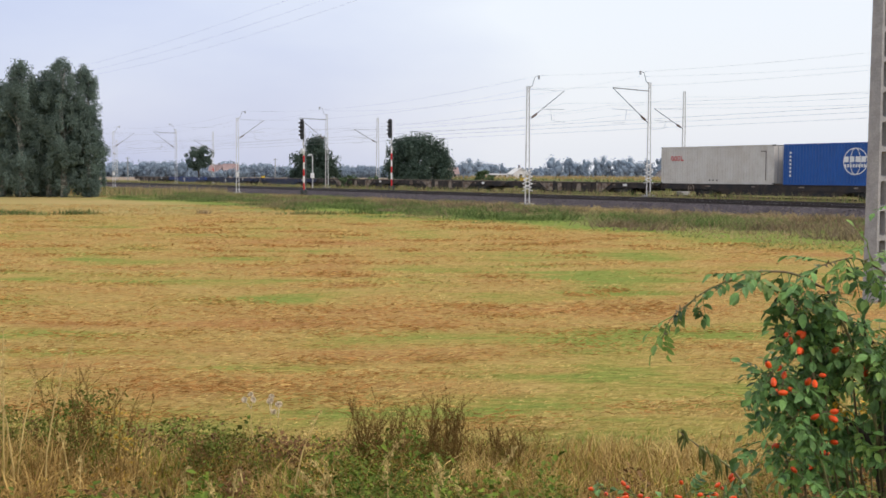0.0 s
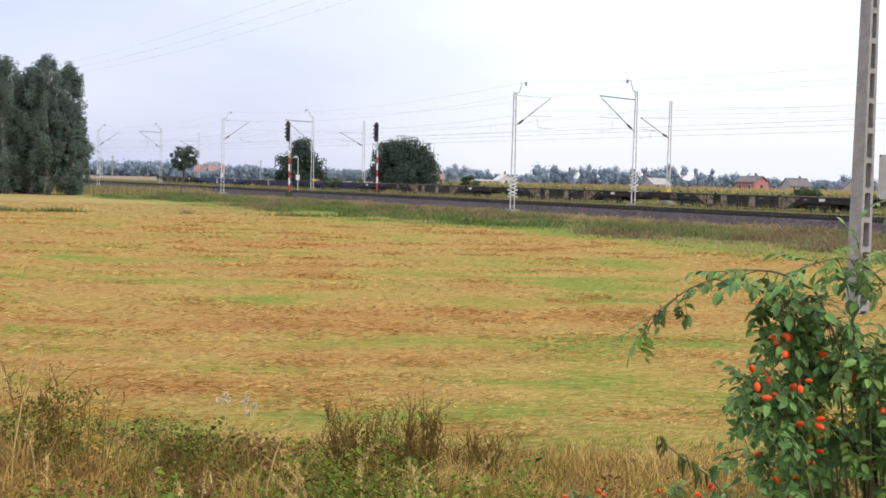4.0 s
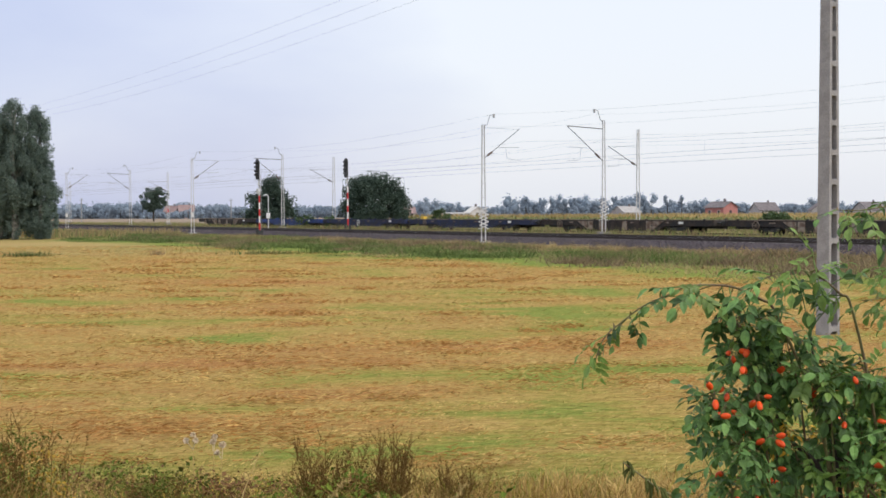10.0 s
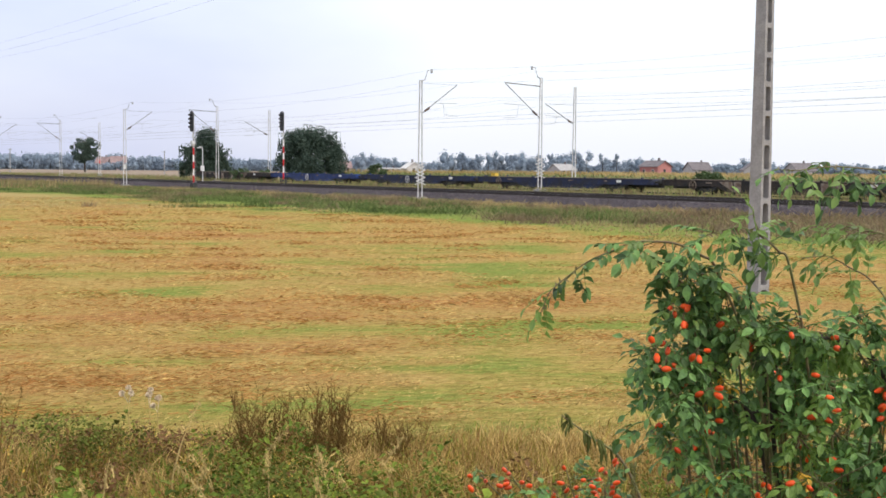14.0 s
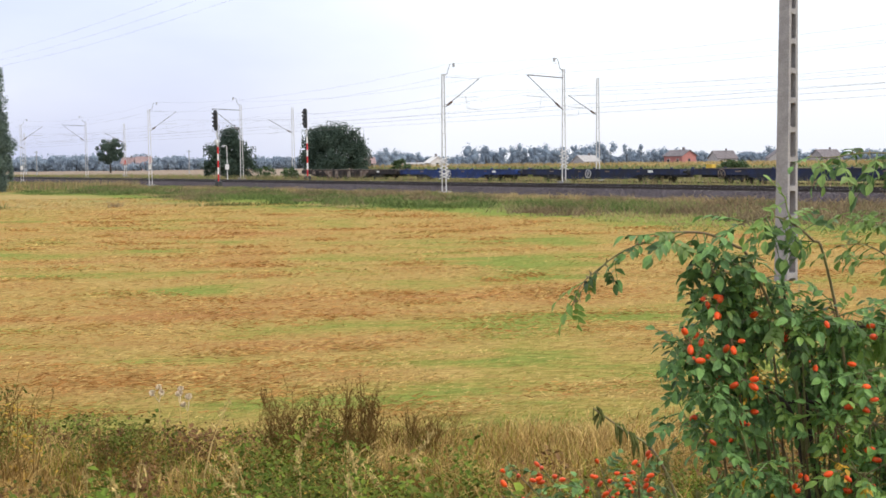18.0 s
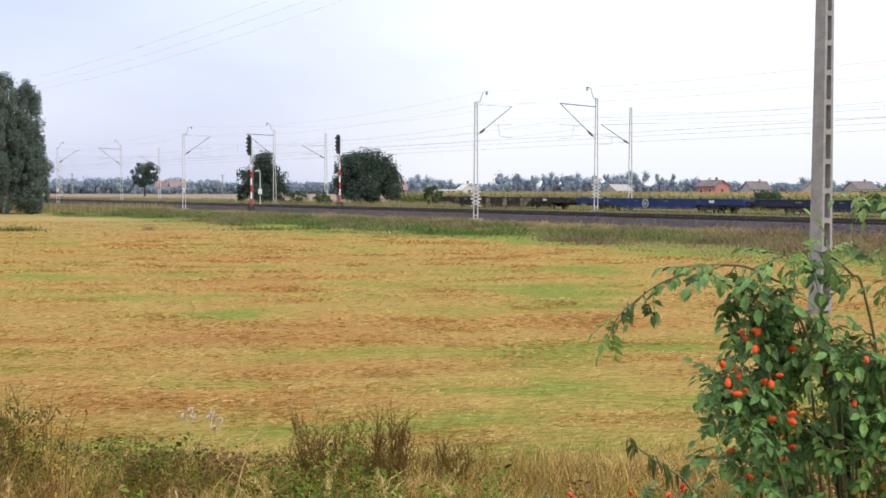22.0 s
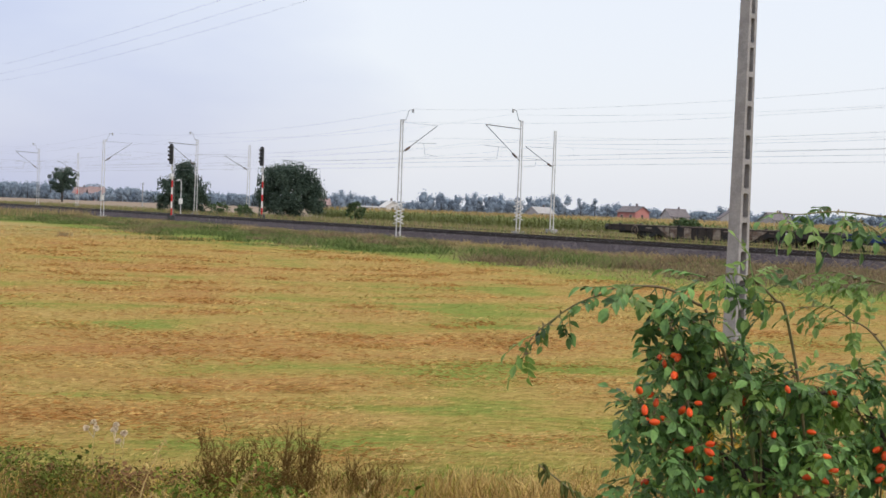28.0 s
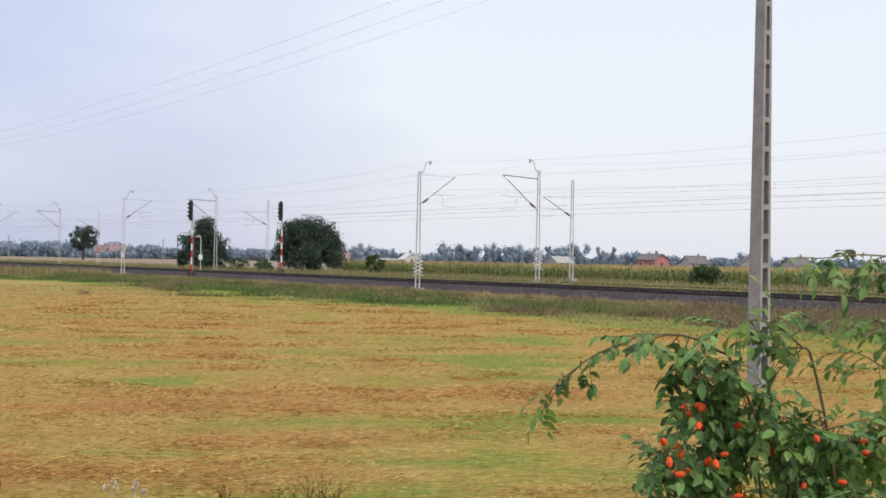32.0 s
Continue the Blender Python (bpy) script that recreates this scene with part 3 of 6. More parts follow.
# ---- wires ----
def sag_wire(g, a, b, sag, r, n=10):
    a, b = Vector(a), Vector(b)
    g.tube([a.lerp(b, i / n) - Vector((0, 0, 4 * sag * (i / n) * (1 - i / n))) for i in range(n + 1)], r, 4, cap=False)


SPANS = (-121.0, -60.5, 0.0, 60.7, 120.0, 180.0, 240.0, 300.0)


def overhead_wires():
    for u, name in ((TRACKS[0], "catenary"), (TRACKS[1], "catenary"), (TRACKS[2], "catenary")):
        t = thing("catenary_wire", "dark overhead contact and messenger wires strung between masts", "wire", None, "overhead wires")
        for a, b in zip(SPANS, SPANS[1:]):
            c, mw, d = Geo(), Geo(), Geo()
            sag_wire(c, spot(u, a, 5.95), spot(u, b, 5.95), 0.02, 0.008)
            sag_wire(mw, spot(u, a, 7.5), spot(u, b, 7.5), 0.75, 0.006)
            for k in range(1, 8):
                f, d = k / 8, Geo()
                p = spot(u, a + (b - a) * f)
                d.tube([p + Vector((0, 0, 5.95)), p + Vector((0, 0, 7.5 - 3.0 * f * (1 - f)))], 0.003, 3, cap=False)
                part("dropper", d, wire_metal, t)
            part("contact_wire", c, wire_metal, t)
            part("messenger_wire", mw, wire_metal, t)
    for u, z, v0 in ((0.95, 9.5, 0), (10.6, 9.85, 0), (0.3, 8.5, 0), (17.4, 8.6, 2)):
        t = thing("earth_wire", "thin grey feeder wire along the tops of the masts", "wire", None, "overhead wires")
        for a, b in zip(SPANS, SPANS[1:]):
            g = Geo()
            sag_wire(g, spot(u, a + v0, z), spot(u, b + v0, z), 0.9, 0.0045)
            part("span", g, wire_metal, t)


overhead_wires()


# ---- light signals ----
def signal(m, extras):
    t = thing("railway_signal", "tall light signal with black head on red and white banded post", "signal", m, "light signals")
    h = 7.9
    for k in range(6):
        g = Geo()
        g.tube([(0, 0, 0.5 + k * 0.72), (0, 0, 0.5 + (k + 1) * 0.72)], 0.085, 10)
        part("band", g, (red_paint, white_mark)[k % 2], t)
    g = Geo()
    g.tube([(0, 0, 4.82), (0, 0, h - 0.2)], 0.075, 10)
    part("post", g, galvanised, t)
    f = Geo()
    f.box(-0.3, 0.3, -0.3, 0.3, -0.4, 0.5, bevel=0.05)
    part("foot", f, dark_steel, t, "dark steel foot")
    x = 0.22 if extras else -0.16
    b = Geo()
    n = 24
    ring = []
    for k in range(n):
        a = 2 * math.pi * k / n
        ring.append((0.36 * math.cos(a), 0.33 * math.sin(a) + (0.75 if math.sin(a) > 0 else -0.75)))
    b.add([(px * 1.0, py, pz) for py in (0.0, 0.14) for px, pz in ring], [tuple(range(n)), tuple(range(2 * n - 1, n - 1, -1))] + [(i, n + i, n + (i + 1) % n, (i + 1) % n) for i in range(n)])
    head = part("signal_head", b, signal_black, t, "black rounded signal head with hooded lenses", m=pose(0, 0.12, h - 1.05, 0, 0, 0))
    for k in range(4):
        hood = Geo()
        c = -0.62 + k * 0.42
        pts = [(0.13 * math.cos(a), yy, c + 0.13 * math.sin(a)) for yy in (0.14, 0.42) for a in [math.pi * (i / 10 * 1.3 - 0.15) for i in range(11)]]
        hood.add(pts, [(i, i + 1, 12 + i, 11 + i) for i in range(10)])
        part("hood", hood, signal_black, head)
        lens = Geo()
        lens.lathe([(0.11, 0.0), (0.11, 0.01), (0.06, 0.03)], 14, m=pose(0, 0.145, c, -90))
        part("lens", lens, glass_dark, head)
    p = Geo()
    p.box(-0.16, 0.16, 0.08, 0.11, h - 2.75, h - 2.35)
    part("marker_plate", p, white_mark, t, "white marker plate")
    if extras:
        d = Geo()
        d.tube([(-0.15, 0.05, h - 2.85), (-0.55, 0.1, h - 2.85), (-0.62, 0.1, h - 3.3), (-0.3, 0.1, h - 3.75)], 0.04, 6)
        d.lathe([(0.05, 0), (0.24, 0.03), (0.30, 0.22), (0.30, 0.24)], 14, m=pose(-0.42, 0.2, h - 3.35, -90))
        part("lamp_bowl", d, white_paint, t, "round white lamp on a bent arm")
        l2 = Geo()
        for k in range(12):
            l2.tube([(-0.12, -0.2, 0.6 + k * 0.5), (0.12, -0.2, 0.6 + k * 0.5)], 0.012, 4)
        for sx in (-0.12, 0.12):
            l2.tube([(sx, -0.2, 0.4), (sx, -0.2, 6.4)], 0.015, 4)
        part("ladder", l2, galvanised, t)
    return t


signal(on_line(0.3, 42.0, -0.12), True)
signal(on_line(11.3, 42.9, 0.25), False)
signal(pose(-64.9, 140.0, 0.0, 0, 0, LINE_TURN), False)


def lineside_box():
    t = thing("lineside_lamp", "thin white post with hooked lamp and white box", "post", pose(-16.48, 140.0, 0.35))
    g = Geo()
    g.tube([(0, 0, 0), (0, 0, 3.7), (-0.1, 0, 3.95), (-0.4, 0, 4.0)], 0.05, 8)
    part("post", g, white_paint, t)
    b = Geo()
    b.box(-0.22, 0.22, -0.3, -0.06, 1.2, 1.8, bevel=0.03)
    part("box", b, white_mark, t)
    h = Geo()
    h.lathe([(0.22, 0), (0.2, 0.1), (0.06, 0.2)], 12, m=pose(-0.42, 0, 3.8))
    part("lamp", h, galvanised, t)


lineside_box()


# ---- the freight train ----
BOGIE_R = 0.46
DECK = 1.02  # height of the deck over the rail head


def wheelset_mesh():
    g = Geo()
    for s in (-0.75, 0.75):
        g.lathe([(0.10, -0.07), (0.14, -0.06), (0.36, -0.03), (0.40, -0.06), (0.46, -0.06), (0.46, 0.05), (0.49, 0.07), (0.49, 0.09), (0.38, 0.09), (0.14, 0.06)], 20, m=pose(0, s, 0, 90 if s > 0 else -90))
    g.tube([(0, -1.0, 0), (0, 1.0, 0)], 0.08, 10)
    for k in range(6):
        a = math.pi * k / 3
        g.box(0.14, 0.37, -0.02, 0.02, -0.04, 0.04, m=pose(0, 0.80, 0) @ Matrix.Rotation(a, 4, "Y"))
        g.box(0.14, 0.37, -0.02, 0.02, -0.04, 0.04, m=pose(0, -0.80, 0) @ Matrix.Rotation(a, 4, "Y"))
    return g.mesh("wheelset", wheel_mat)


def bogie_mesh():
    g = Geo()
    for s in (-1.0, 1.0):
        pts = [(-1.35, 0.42), (-1.35, 0.62), (-0.75, 0.66), (-0.4, 0.50), (0.4, 0.50), (0.75, 0.66), (1.35, 0.62), (1.35, 0.42), (0.8, 0.36), (0.45, 0.22), (-0.45, 0.22), (-0.8, 0.36)]
        n = len(pts)
        g.add([(x, s + o, z) for o in (-0.06, 0.06) for x, z in pts], [tuple(range(n)), tuple(range(2 * n - 1, n - 1, -1))] + [(i, n + i, n + (i + 1) % n, (i + 1) % n) for i in range(n)])
        for x in (-0.9, 0.9):
            g.lathe([(0.12, -0.06), (0.15, 0), (0.10, 0.08)], 10, m=pose(x, s * 1.05, 0.46, -90 if s > 0 else 90))
            g.box(x - 0.22, x + 0.22, s - 0.09, s + 0.09, 0.60, 0.78)
    g.box(-0.18, 0.18, -1.0, 1.0, 0.45, 0.72)
    return g.mesh("bogie_frame", dark_steel)


WHEELSET, BOGIE = wheelset_mesh(), bogie_mesh()
WHEELS, ROLLING = [], []


def flat_wagon(offset, length, body, style, label):
    """An empty container flat wagon whose tail end lies offset metres ahead of the train's tail."""
    t = thing("flat_wagon", label, "wagon", None, "wagons of the freight train")
    L = length - 1.25
    h = L / 2
    deep = {"blue": 0.78, "posts": 0.88, "plain": 0.80}[style]
    for s in (-1.22, 1.22):
        g = Geo()
        # fish-bellied side sill: flanges and web
        pts = [(-h, DECK), (h, DECK), (h, DECK - 0.42), (h * 0.52, DECK - 0.45), (h * 0.40, DECK - deep), (-h * 0.40, DECK - deep), (-h * 0.52, DECK - 0.45), (-h, DECK - 0.42)]
        n = len(pts)
        g.add([(x, s + o, z) for o in (-0.02, 0.02) for x, z in pts], [tuple(range(n)), tuple(range(2 * n - 1, n - 1, -1))] + [(i, n + i, n + (i + 1) % n, (i + 1) % n) for i in range(n)])
        g.box(-h, h, s - 0.09, s + 0.09, DECK - 0.03, DECK + 0.004)
        g.box(-h, h, s - 0.08, s + 0.08, DECK - 0.42, DECK - 0.395)
        part("side_sill", g, body, t)
    c = Geo()
    c.box(-h, h, -0.22, 0.22, DECK - 0.62, DECK - 0.05)
    for k in range(13):
        x = -h + 0.3 + k * (L - 0.6) / 12
        c.box(x - 0.08, x + 0.08, -1.2, 1.2, DECK - 0.18, DECK - 0.05)
    part("centre_sill", c, dark_steel, t)
    for e in (-1, 1):
        b = Geo()
        b.box(e * h - 0.09, e * h + 0.09, -1.3, 1.3, DECK - 0.42, DECK + 0.02)
        beam = part("headstock", b, body, t)
        for s in (-0.875, 0.875):
            f = Geo()
            f.lathe([(0.09, 0), (0.09, 0.32), (0.06, 0.34), (0.06, 0.55), (0.24, 0.56), (0.25, 0.60), (0.20, 0.63)], 14, m=pose(e * (h + 0.08), s, DECK - 0.2, 0, 90 * e))
            part("buffer", f, dark_steel, beam)
        k = Geo()
        k.tube([(e * h, 0, DECK - 0.22), (e * (h + 0.35), 0, DECK - 0.25), (e * (h + 0.6), 0, DECK - 0.42)], 0.05, 6)
        part("coupling", k, dark_steel, beam)
    for x in (-h * 0.62, h * 0.62):
        bg = part("bogie", BOGIE, None, t, "dark two-axle bogie", m=pose(x, 0, 0))
        for a in (-0.9, 0.9):
            w = part("wheelset", WHEELSET, None, bg, m=pose(a, 0, 0.46))
            WHEELS.append((w, a))
    if style == "posts":
        for s in (-1.27, 1.27):
            for k in range(6):
                x = -h * 0.34 + k * h * 0.68 / 5
                g = Geo()
                g.box(x - 0.32, x + 0.32, s - 0.03, s + 0.03, DECK - 0.78, DECK - 0.06, bevel=0.02)
                part("side_panel", g, (wagon_cream, wagon_brown)[k % 2 if k not in (0, 5) else 0], t)
            for e in (-1, 1):
                g = Geo()
                x0, x1 = e * h * 0.38, e * h * 0.50
                p = [(x0, DECK - 0.06), (x1, DECK - 0.06), (x0, DECK - 0.74)]
                g.add([(x, s + o, z) for o in (-0.03, 0.03) for x, z in p], [(0, 1, 2), (5, 4, 3), (0, 3, 4, 1), (1, 4, 5, 2), (2, 5, 3, 0)])
                part("gusset_panel", g, wagon_cream, t)
    if style in ("posts", "plain"):
        d = Geo()
        nb = int(L / 0.9)
        d.box(0, (L - 0.24) / nb - 0.03, -1.12, 1.12, DECK + 0.002, DECK + 0.05)
        board = d.mesh("deck_board", deck_mat)
        for k in range(nb):
            part("deck_board", board, None, t, m=pose(-h + 0.12 + k * (L - 0.24) / nb, 0, 0))
    for s in (-1, 1):
        w = Geo()
        w.tube([(0.32 * math.cos(a), 0, 0.32 * math.sin(a)) for a in [2 * math.pi * i / 20 for i in range(21)]], 0.03, 6)
        for k in range(3):
            a = math.pi * k / 3
            w.tube([(0.32 * math.cos(a), 0, 0.32 * math.sin(a)), (-0.32 * math.cos(a), 0, -0.32 * math.sin(a))], 0.02, 5)
        part("brake_wheel", w, white_paint if style == "blue" else wagon_cream, t, "spoked handbrake wheel", m=pose(h * 0.08 if style == "blue" else h * 0.72, s * 1.36, DECK - 0.36))
        p = Geo()
        p.box(-h * 0.7, -h * 0.7 + 0.5, s * 1.25 - 0.02, s * 1.25 + 0.02, DECK - 0.27, DECK - 0.08)
        part("data_plate", p, white_mark, t, "pale data plate")
        for k in range(4):
            q = Geo()
            x = -h * 0.55 + k * h * 0.37
            q.box(x, x + 0.35 + 0.2 * (k % 2), s * 1.245 - 0.015, s * 1.245 + 0.015, DECK - 0.21, DECK - 0.12)
            part("lettering", q, wagon_cream, t, "pale bars of unreadable lettering")
        for x in (-h * 0.9, -h * 0.3, h * 0.3, h * 0.9):
            z = Geo()
            z.box(x - 0.08, x + 0.08, s * 1.13 - 0.08, s * 1.13 + 0.08, DECK, DECK + 0.13, bevel=0.015)
            part("container_spigot", z, body, t)
    # brake gear slung under the frame
    u = Geo()
    u.lathe([(0.18, -0.5), (0.22, -0.42), (0.22, 0.42), (0.18, 0.5)], 14, m=pose(h * 0.15, 0.55, 0.55, 0, 90))
    u.box(-h * 0.2, -h * 0.2 + 0.6, -0.7, -0.3, 0.4, 0.75)
    u.tube([(-h * 0.55, 0.7, 0.5), (h * 0.55, 0.7, 0.5)], 0.03, 5)
    part("brake_gear", u, dark_steel, t)
    ROLLING.append((t, offset + length / 2, 0.0))
    return t


def corrugated(g, x0, x1, y, z0, z1, out, pitch=0.28, depth=0.036):
    """A corrugated steel sheet in the plane y, waves standing out towards out."""
    n = max(1, int(round((x1 - x0) / pitch)))
    w = (x1 - x0) / n
    xs = []
    for k in range(n):
        xs += [(x0 + k * w, 0), (x0 + k * w + w * 0.28, 0), (x0 + k * w + w * 0.5, 1), (x0 + k * w + w * 0.78, 1)]
    xs.append((x1, 0))
    v = [(x, y - out * depth * (1 - d), z) for x, d in xs for z in (z0, z1)]
    g.add(v, [(2 * i, 2 * i + 2, 2 * i + 3, 2 * i + 1) for i in range(len(xs) - 1)])


def container(offset, paint, label, marks):
    t = thing("shipping_container", label, "container", None, "containers on the train")
    L, W, H = 12.19, 2.438, 2.896
    h = L / 2
    for s in (-1, 1):
        g = Geo()
        corrugated(g, -h + 0.1, h - 0.1, s * W / 2, 0.15, H - 0.1, s)
        part("side_panel", g, paint, t)
        r = Geo()
        r.box(-h, h, s * W / 2 - 0.06, s * W / 2 + 0.004, H - 0.12, H - 0.003) if s > 0 else r.box(-h, h, s * W / 2 - 0.004, s * W / 2 + 0.06, H - 0.12, H - 0.003)
        part("top_rail", r, paint, t)
        r = Geo()
        r.box(-h, h, s * W / 2 - 0.05 * s - 0.05, s * W / 2 - 0.05 * s + 0.054, 0.0, 0.16)
        part("bottom_rail", r, paint, t)
        for e in (-1, 1):
            p = Geo()
            p.box(e * (h - 0.06) - 0.062, e * (h - 0.06) + 0.062, s * (W / 2 - 0.06) - 0.064, s * (W / 2 - 0.06) + 0.068, 0.11, H - 0.11)
            post = part("corner_post", p, paint, t)
            for z in (0.0, H - 0.118):
                c = Geo()
                c.box(e * (h - 0.08) - 0.085, e * (h - 0.08) + 0.085, s * (W / 2 - 0.08) - 0.085, s * (W / 2 - 0.08) + 0.086, z, z + 0.118, bevel=0.012)
                part("corner_casting", c, dark_steel if paint is grey_container else paint, post)
    top = Geo()
    top.box(-h + 0.05, h - 0.05, -W / 2 + 0.05, W / 2 - 0.05, H - 0.04, H - 0.02)
    top.box(-h + 0.1, h - 0.1, -W / 2 + 0.06, W / 2 - 0.06, 0.06, 0.14)
    part("roof", top, paint, t)
    e1 = Geo()
    e1.box(-h + 0.03, -h + 0.06, -W / 2 + 0.1, W / 2 - 0.1, 0.12, H - 0.1)
    end = part("door", e1, paint, t)
    for y in (-0.8, -0.35, 0.35, 0.8):
        b = Geo()
        b.tube([(-h - 0.01, y, 0.15), (-h - 0.01, y, H - 0.12)], 0.022, 6)
        part("locking_bar", b, galvanised, end)
    e2 = Geo()
    for k in range(8):
        y = -W / 2 + 0.12 + k * 0.275
        e2.box(h - 0.06, h - 0.03 + 0.03 * (k % 2), y, y + 0.26, 0.12, H - 0.1)
    part("front_wall", e2, paint, t)
    marks(t, h, W, H)
    ROLLING.append((t, offset + L / 2, DECK + 0.012))
    return t


def grey_marks(t, h, W, H):
    # a red emblem near the tail end, drawn as plain rings and bars; a dark repair seam
    for s in (-1, 1):
        y = s * (W / 2 + 0.012)
        for k in range(3):
            g = Geo()
            x = h - 1.35 - k * 0.36
            n = 18
            v = [(x + (0.17 - i * 0.07) * math.cos(a), y + o, H - 0.92 + (0.2 - i * 0.08) * math.sin(a)) for o in (0, 0.006 * s) for i in (0, 1) for a in [2 * math.pi * j / n for j in range(n)]]
            g.add(v, [(2 * n + j, 2 * n + (j + 1) % n, 3 * n + (j + 1) % n, 3 * n + j) for j in range(n)])
            part("emblem_ring", g, red_paint, t, "red ring of a painted emblem")
        g = Geo()
        x = h - 1.35 - 3 * 0.36
        g.box(x + 0.02, x + 0.10, y - 0.003, y + 0.003, H - 1.12, H - 0.72)
        g.box(x - 0.20, x + 0.10, y - 0.003, y + 0.003, H - 1.12, H - 1.02)
        part("emblem_bar", g, red_paint, t)
        g = Geo()
        g.box(-h + 0.75, -h + 0.80, y - 0.01, y + 0.01, 0.3, H - 0.45)
        g.box(-h + 0.75, -h + 1.3, y - 0.01, y + 0.01, H - 0.50, H - 0.45)
        part("seam", g, rust_steel, t, "dark rusty vertical seam")
        for k in range(3):
            g = Geo()
            g.box(-0.4 + k * 0.4, -0.2 + k * 0.4, y - 0.005, y + 0.005, 0.25, 0.32)
            part("lettering", g, dark_steel, t)


def blue_marks(t, h, W, H):
    # a white globe of plain rings and lettering bars
    for s in (-1, 1):
        y = s * (W / 2 + 0.012)
        g = Geo()
        cx, cz, n = -h + 6.0 - 0.2, H * 0.56, 28

        def hoop(rx, rz, wd, z0=0.0):
            v = [(cx + (rx - i * wd) * math.cos(a), y, cz + z0 + (rz - i * wd) * math.sin(a)) for i in (0, 1) for a in [2 * math.pi * j / n for j in range(n)]]
            g.add(v, [(j, (j + 1) % n, n + (j + 1) % n, n + j) for j in range(n)])

        hoop(1.02, 0.92, 0.07)
        hoop(0.45, 0.90, 0.06)
        part("emblem_globe", g, white_mark, t, "white globe of painted rings")
        for k in range(5):
            b = Geo()
            b.box(cx + 0.95 - k * 0.48 - 0.38, cx + 0.95 - k * 0.48, y + 0.004 * s - 0.003, y + 0.004 * s + 0.003, cz - 0.05, cz + 0.33)
            part("lettering", b, white_mark, t, "white bar in place of lettering")
        for k in range(8):
            b = Geo()
            b.box(cx + 0.9 - k * 0.23 - 0.15, cx + 0.9 - k * 0.23, y + 0.004 * s - 0.003, y + 0.004 * s + 0.003, cz - 0.40, cz - 0.18)
            part("lettering", b, white_mark, t, "white bar in place of lettering")
        for k in range(7):
            b = Geo()
            b.box(h - 0.75, h - 0.58, y - 0.003, y + 0.003, H - 0.7 - k * 0.27, H - 0.55 - k * 0.27)
            part("lettering", b, white_mark, t, "white bar in place of lettering")


BLACK = "empty black container flat wagon with worn pale side panels"
BLUE = "empty blue-painted container flat wagon with fish-bellied side sills"
FLEET = [(20.8, wagon_black, "posts", BLACK), (19.7, wagon_blue, "blue", BLUE), (19.7, wagon_navy, "blue", "empty faded navy container flat wagon with grimy sills"), (22.3, wagon_navy, "plain", "empty dark navy container flat wagon with wooden deck"),
         (22.3, wagon_black, "posts", BLACK), (22.3, wagon_black, "posts", BLACK), (22.3, wagon_black, "posts", BLACK), (26.6, wagon_black, "plain", "black flat wagon loaded with two shipping containers"), (26.6, wagon_black, "plain", "black flat wagon at the head of the visible train")]
at = 0.0
for length, paint, style, label in FLEET:
    flat_wagon(at, length, paint, style, label)
    at += length
container(149.9, grey_container, "light grey corrugated steel shipping container with red emblem", grey_marks)
container(163.0, blue_container, "bright blue corrugated steel shipping container with white globe emblem", blue_marks)
for off in (60.3, 127.2):
    b = thing("deck_crate", "small yellow box lying on the wagon deck", "box")
    g = Geo()
    g.box(-0.27, 0.27, -0.22, 0.22, 0, 0.24, bevel=0.02)
    part("body", g, yellow_paint, b)
    g = Geo()
    g.box(-0.285, 0.285, -0.235, 0.235, 0.23, 0.27)
    part("lid", g, yellow_paint, b)
    ROLLING.append((b, off + 1.2, DECK + 0.055))


# ---- concrete line pole with its ladder of openings ----
def concrete_pole(m, height=8.2):
    t = thing("concrete_pole", "grey reinforced concrete power line pole with ladder-like openings", "pole", m)

    def half(z):
        f = z / height
        return 0.152 - 0.069 * f, 0.128 - 0.049 * f

    for s in (-1, 1):
        g = Geo()
        pts = []
        for z in (-0.8, height):
            a, b = half(max(z, 0))
            x0, x1 = s * a, s * (a - 0.058)
            for x, y in ((x0, -b), (x1, -b), (x1, b), (x0, b)):
                pts.append((x, y, z))
        order = [(0, 1, 5, 4), (1, 2, 6, 5), (2, 3, 7, 6), (3, 0, 4, 7), (4, 5, 6, 7), (3, 2, 1, 0)]
        g.add(pts, order if s < 0 else [tuple(reversed(f)) for f in order])
        part("flange", g, concrete, t)
    pitch = 0.475
    for k in range(int(height / pitch)):
        z = 0.10 + k * pitch
        a, b = half(z)
        w = a - 0.05
        g = Geo()
        pr = [(-w, -0.075), (-w * 0.6, -0.04), (w * 0.6, -0.04), (w, -0.075), (w, 0.075), (w * 0.6, 0.04), (-w * 0.6, 0.04), (-w, 0.075)]
        yb = b * 0.97
        g.add([(x, y, z + dz) for y in (-yb, yb) for x, dz in pr], [tuple(range(8)), tuple(range(15, 7, -1))] + [(i, 8 + i, 8 + (i + 1) % 8, (i + 1) % 8) for i in range(8)])
        part("rung", g, concrete, t)
        web = Geo()
        web.box(-w, w, b * 0.35, b * 0.7, z + 0.02, z + pitch - 0.02)
        part("web", web, concrete, t)
    arm = Geo()
    arm.box(-0.85, 0.85, -0.06, 0.06, height - 0.25, height - 0.13)
    part("crossarm", arm, galvanised, t)
    for x in (-0.8, 0.0, 0.8):
        i = Geo()
        i.lathe([(0.02, 0), (0.07, 0.04), (0.04, 0.08), (0.07, 0.12), (0.03, 0.2)], 10, m=pose(x, 0, height - 0.13))
        part("insulator", i, porcelain, t)
    return t


POLE_XY = (6.80, 19.0)
concrete_pole(pose(*POLE_XY, 0.0, 0, 0, 34))


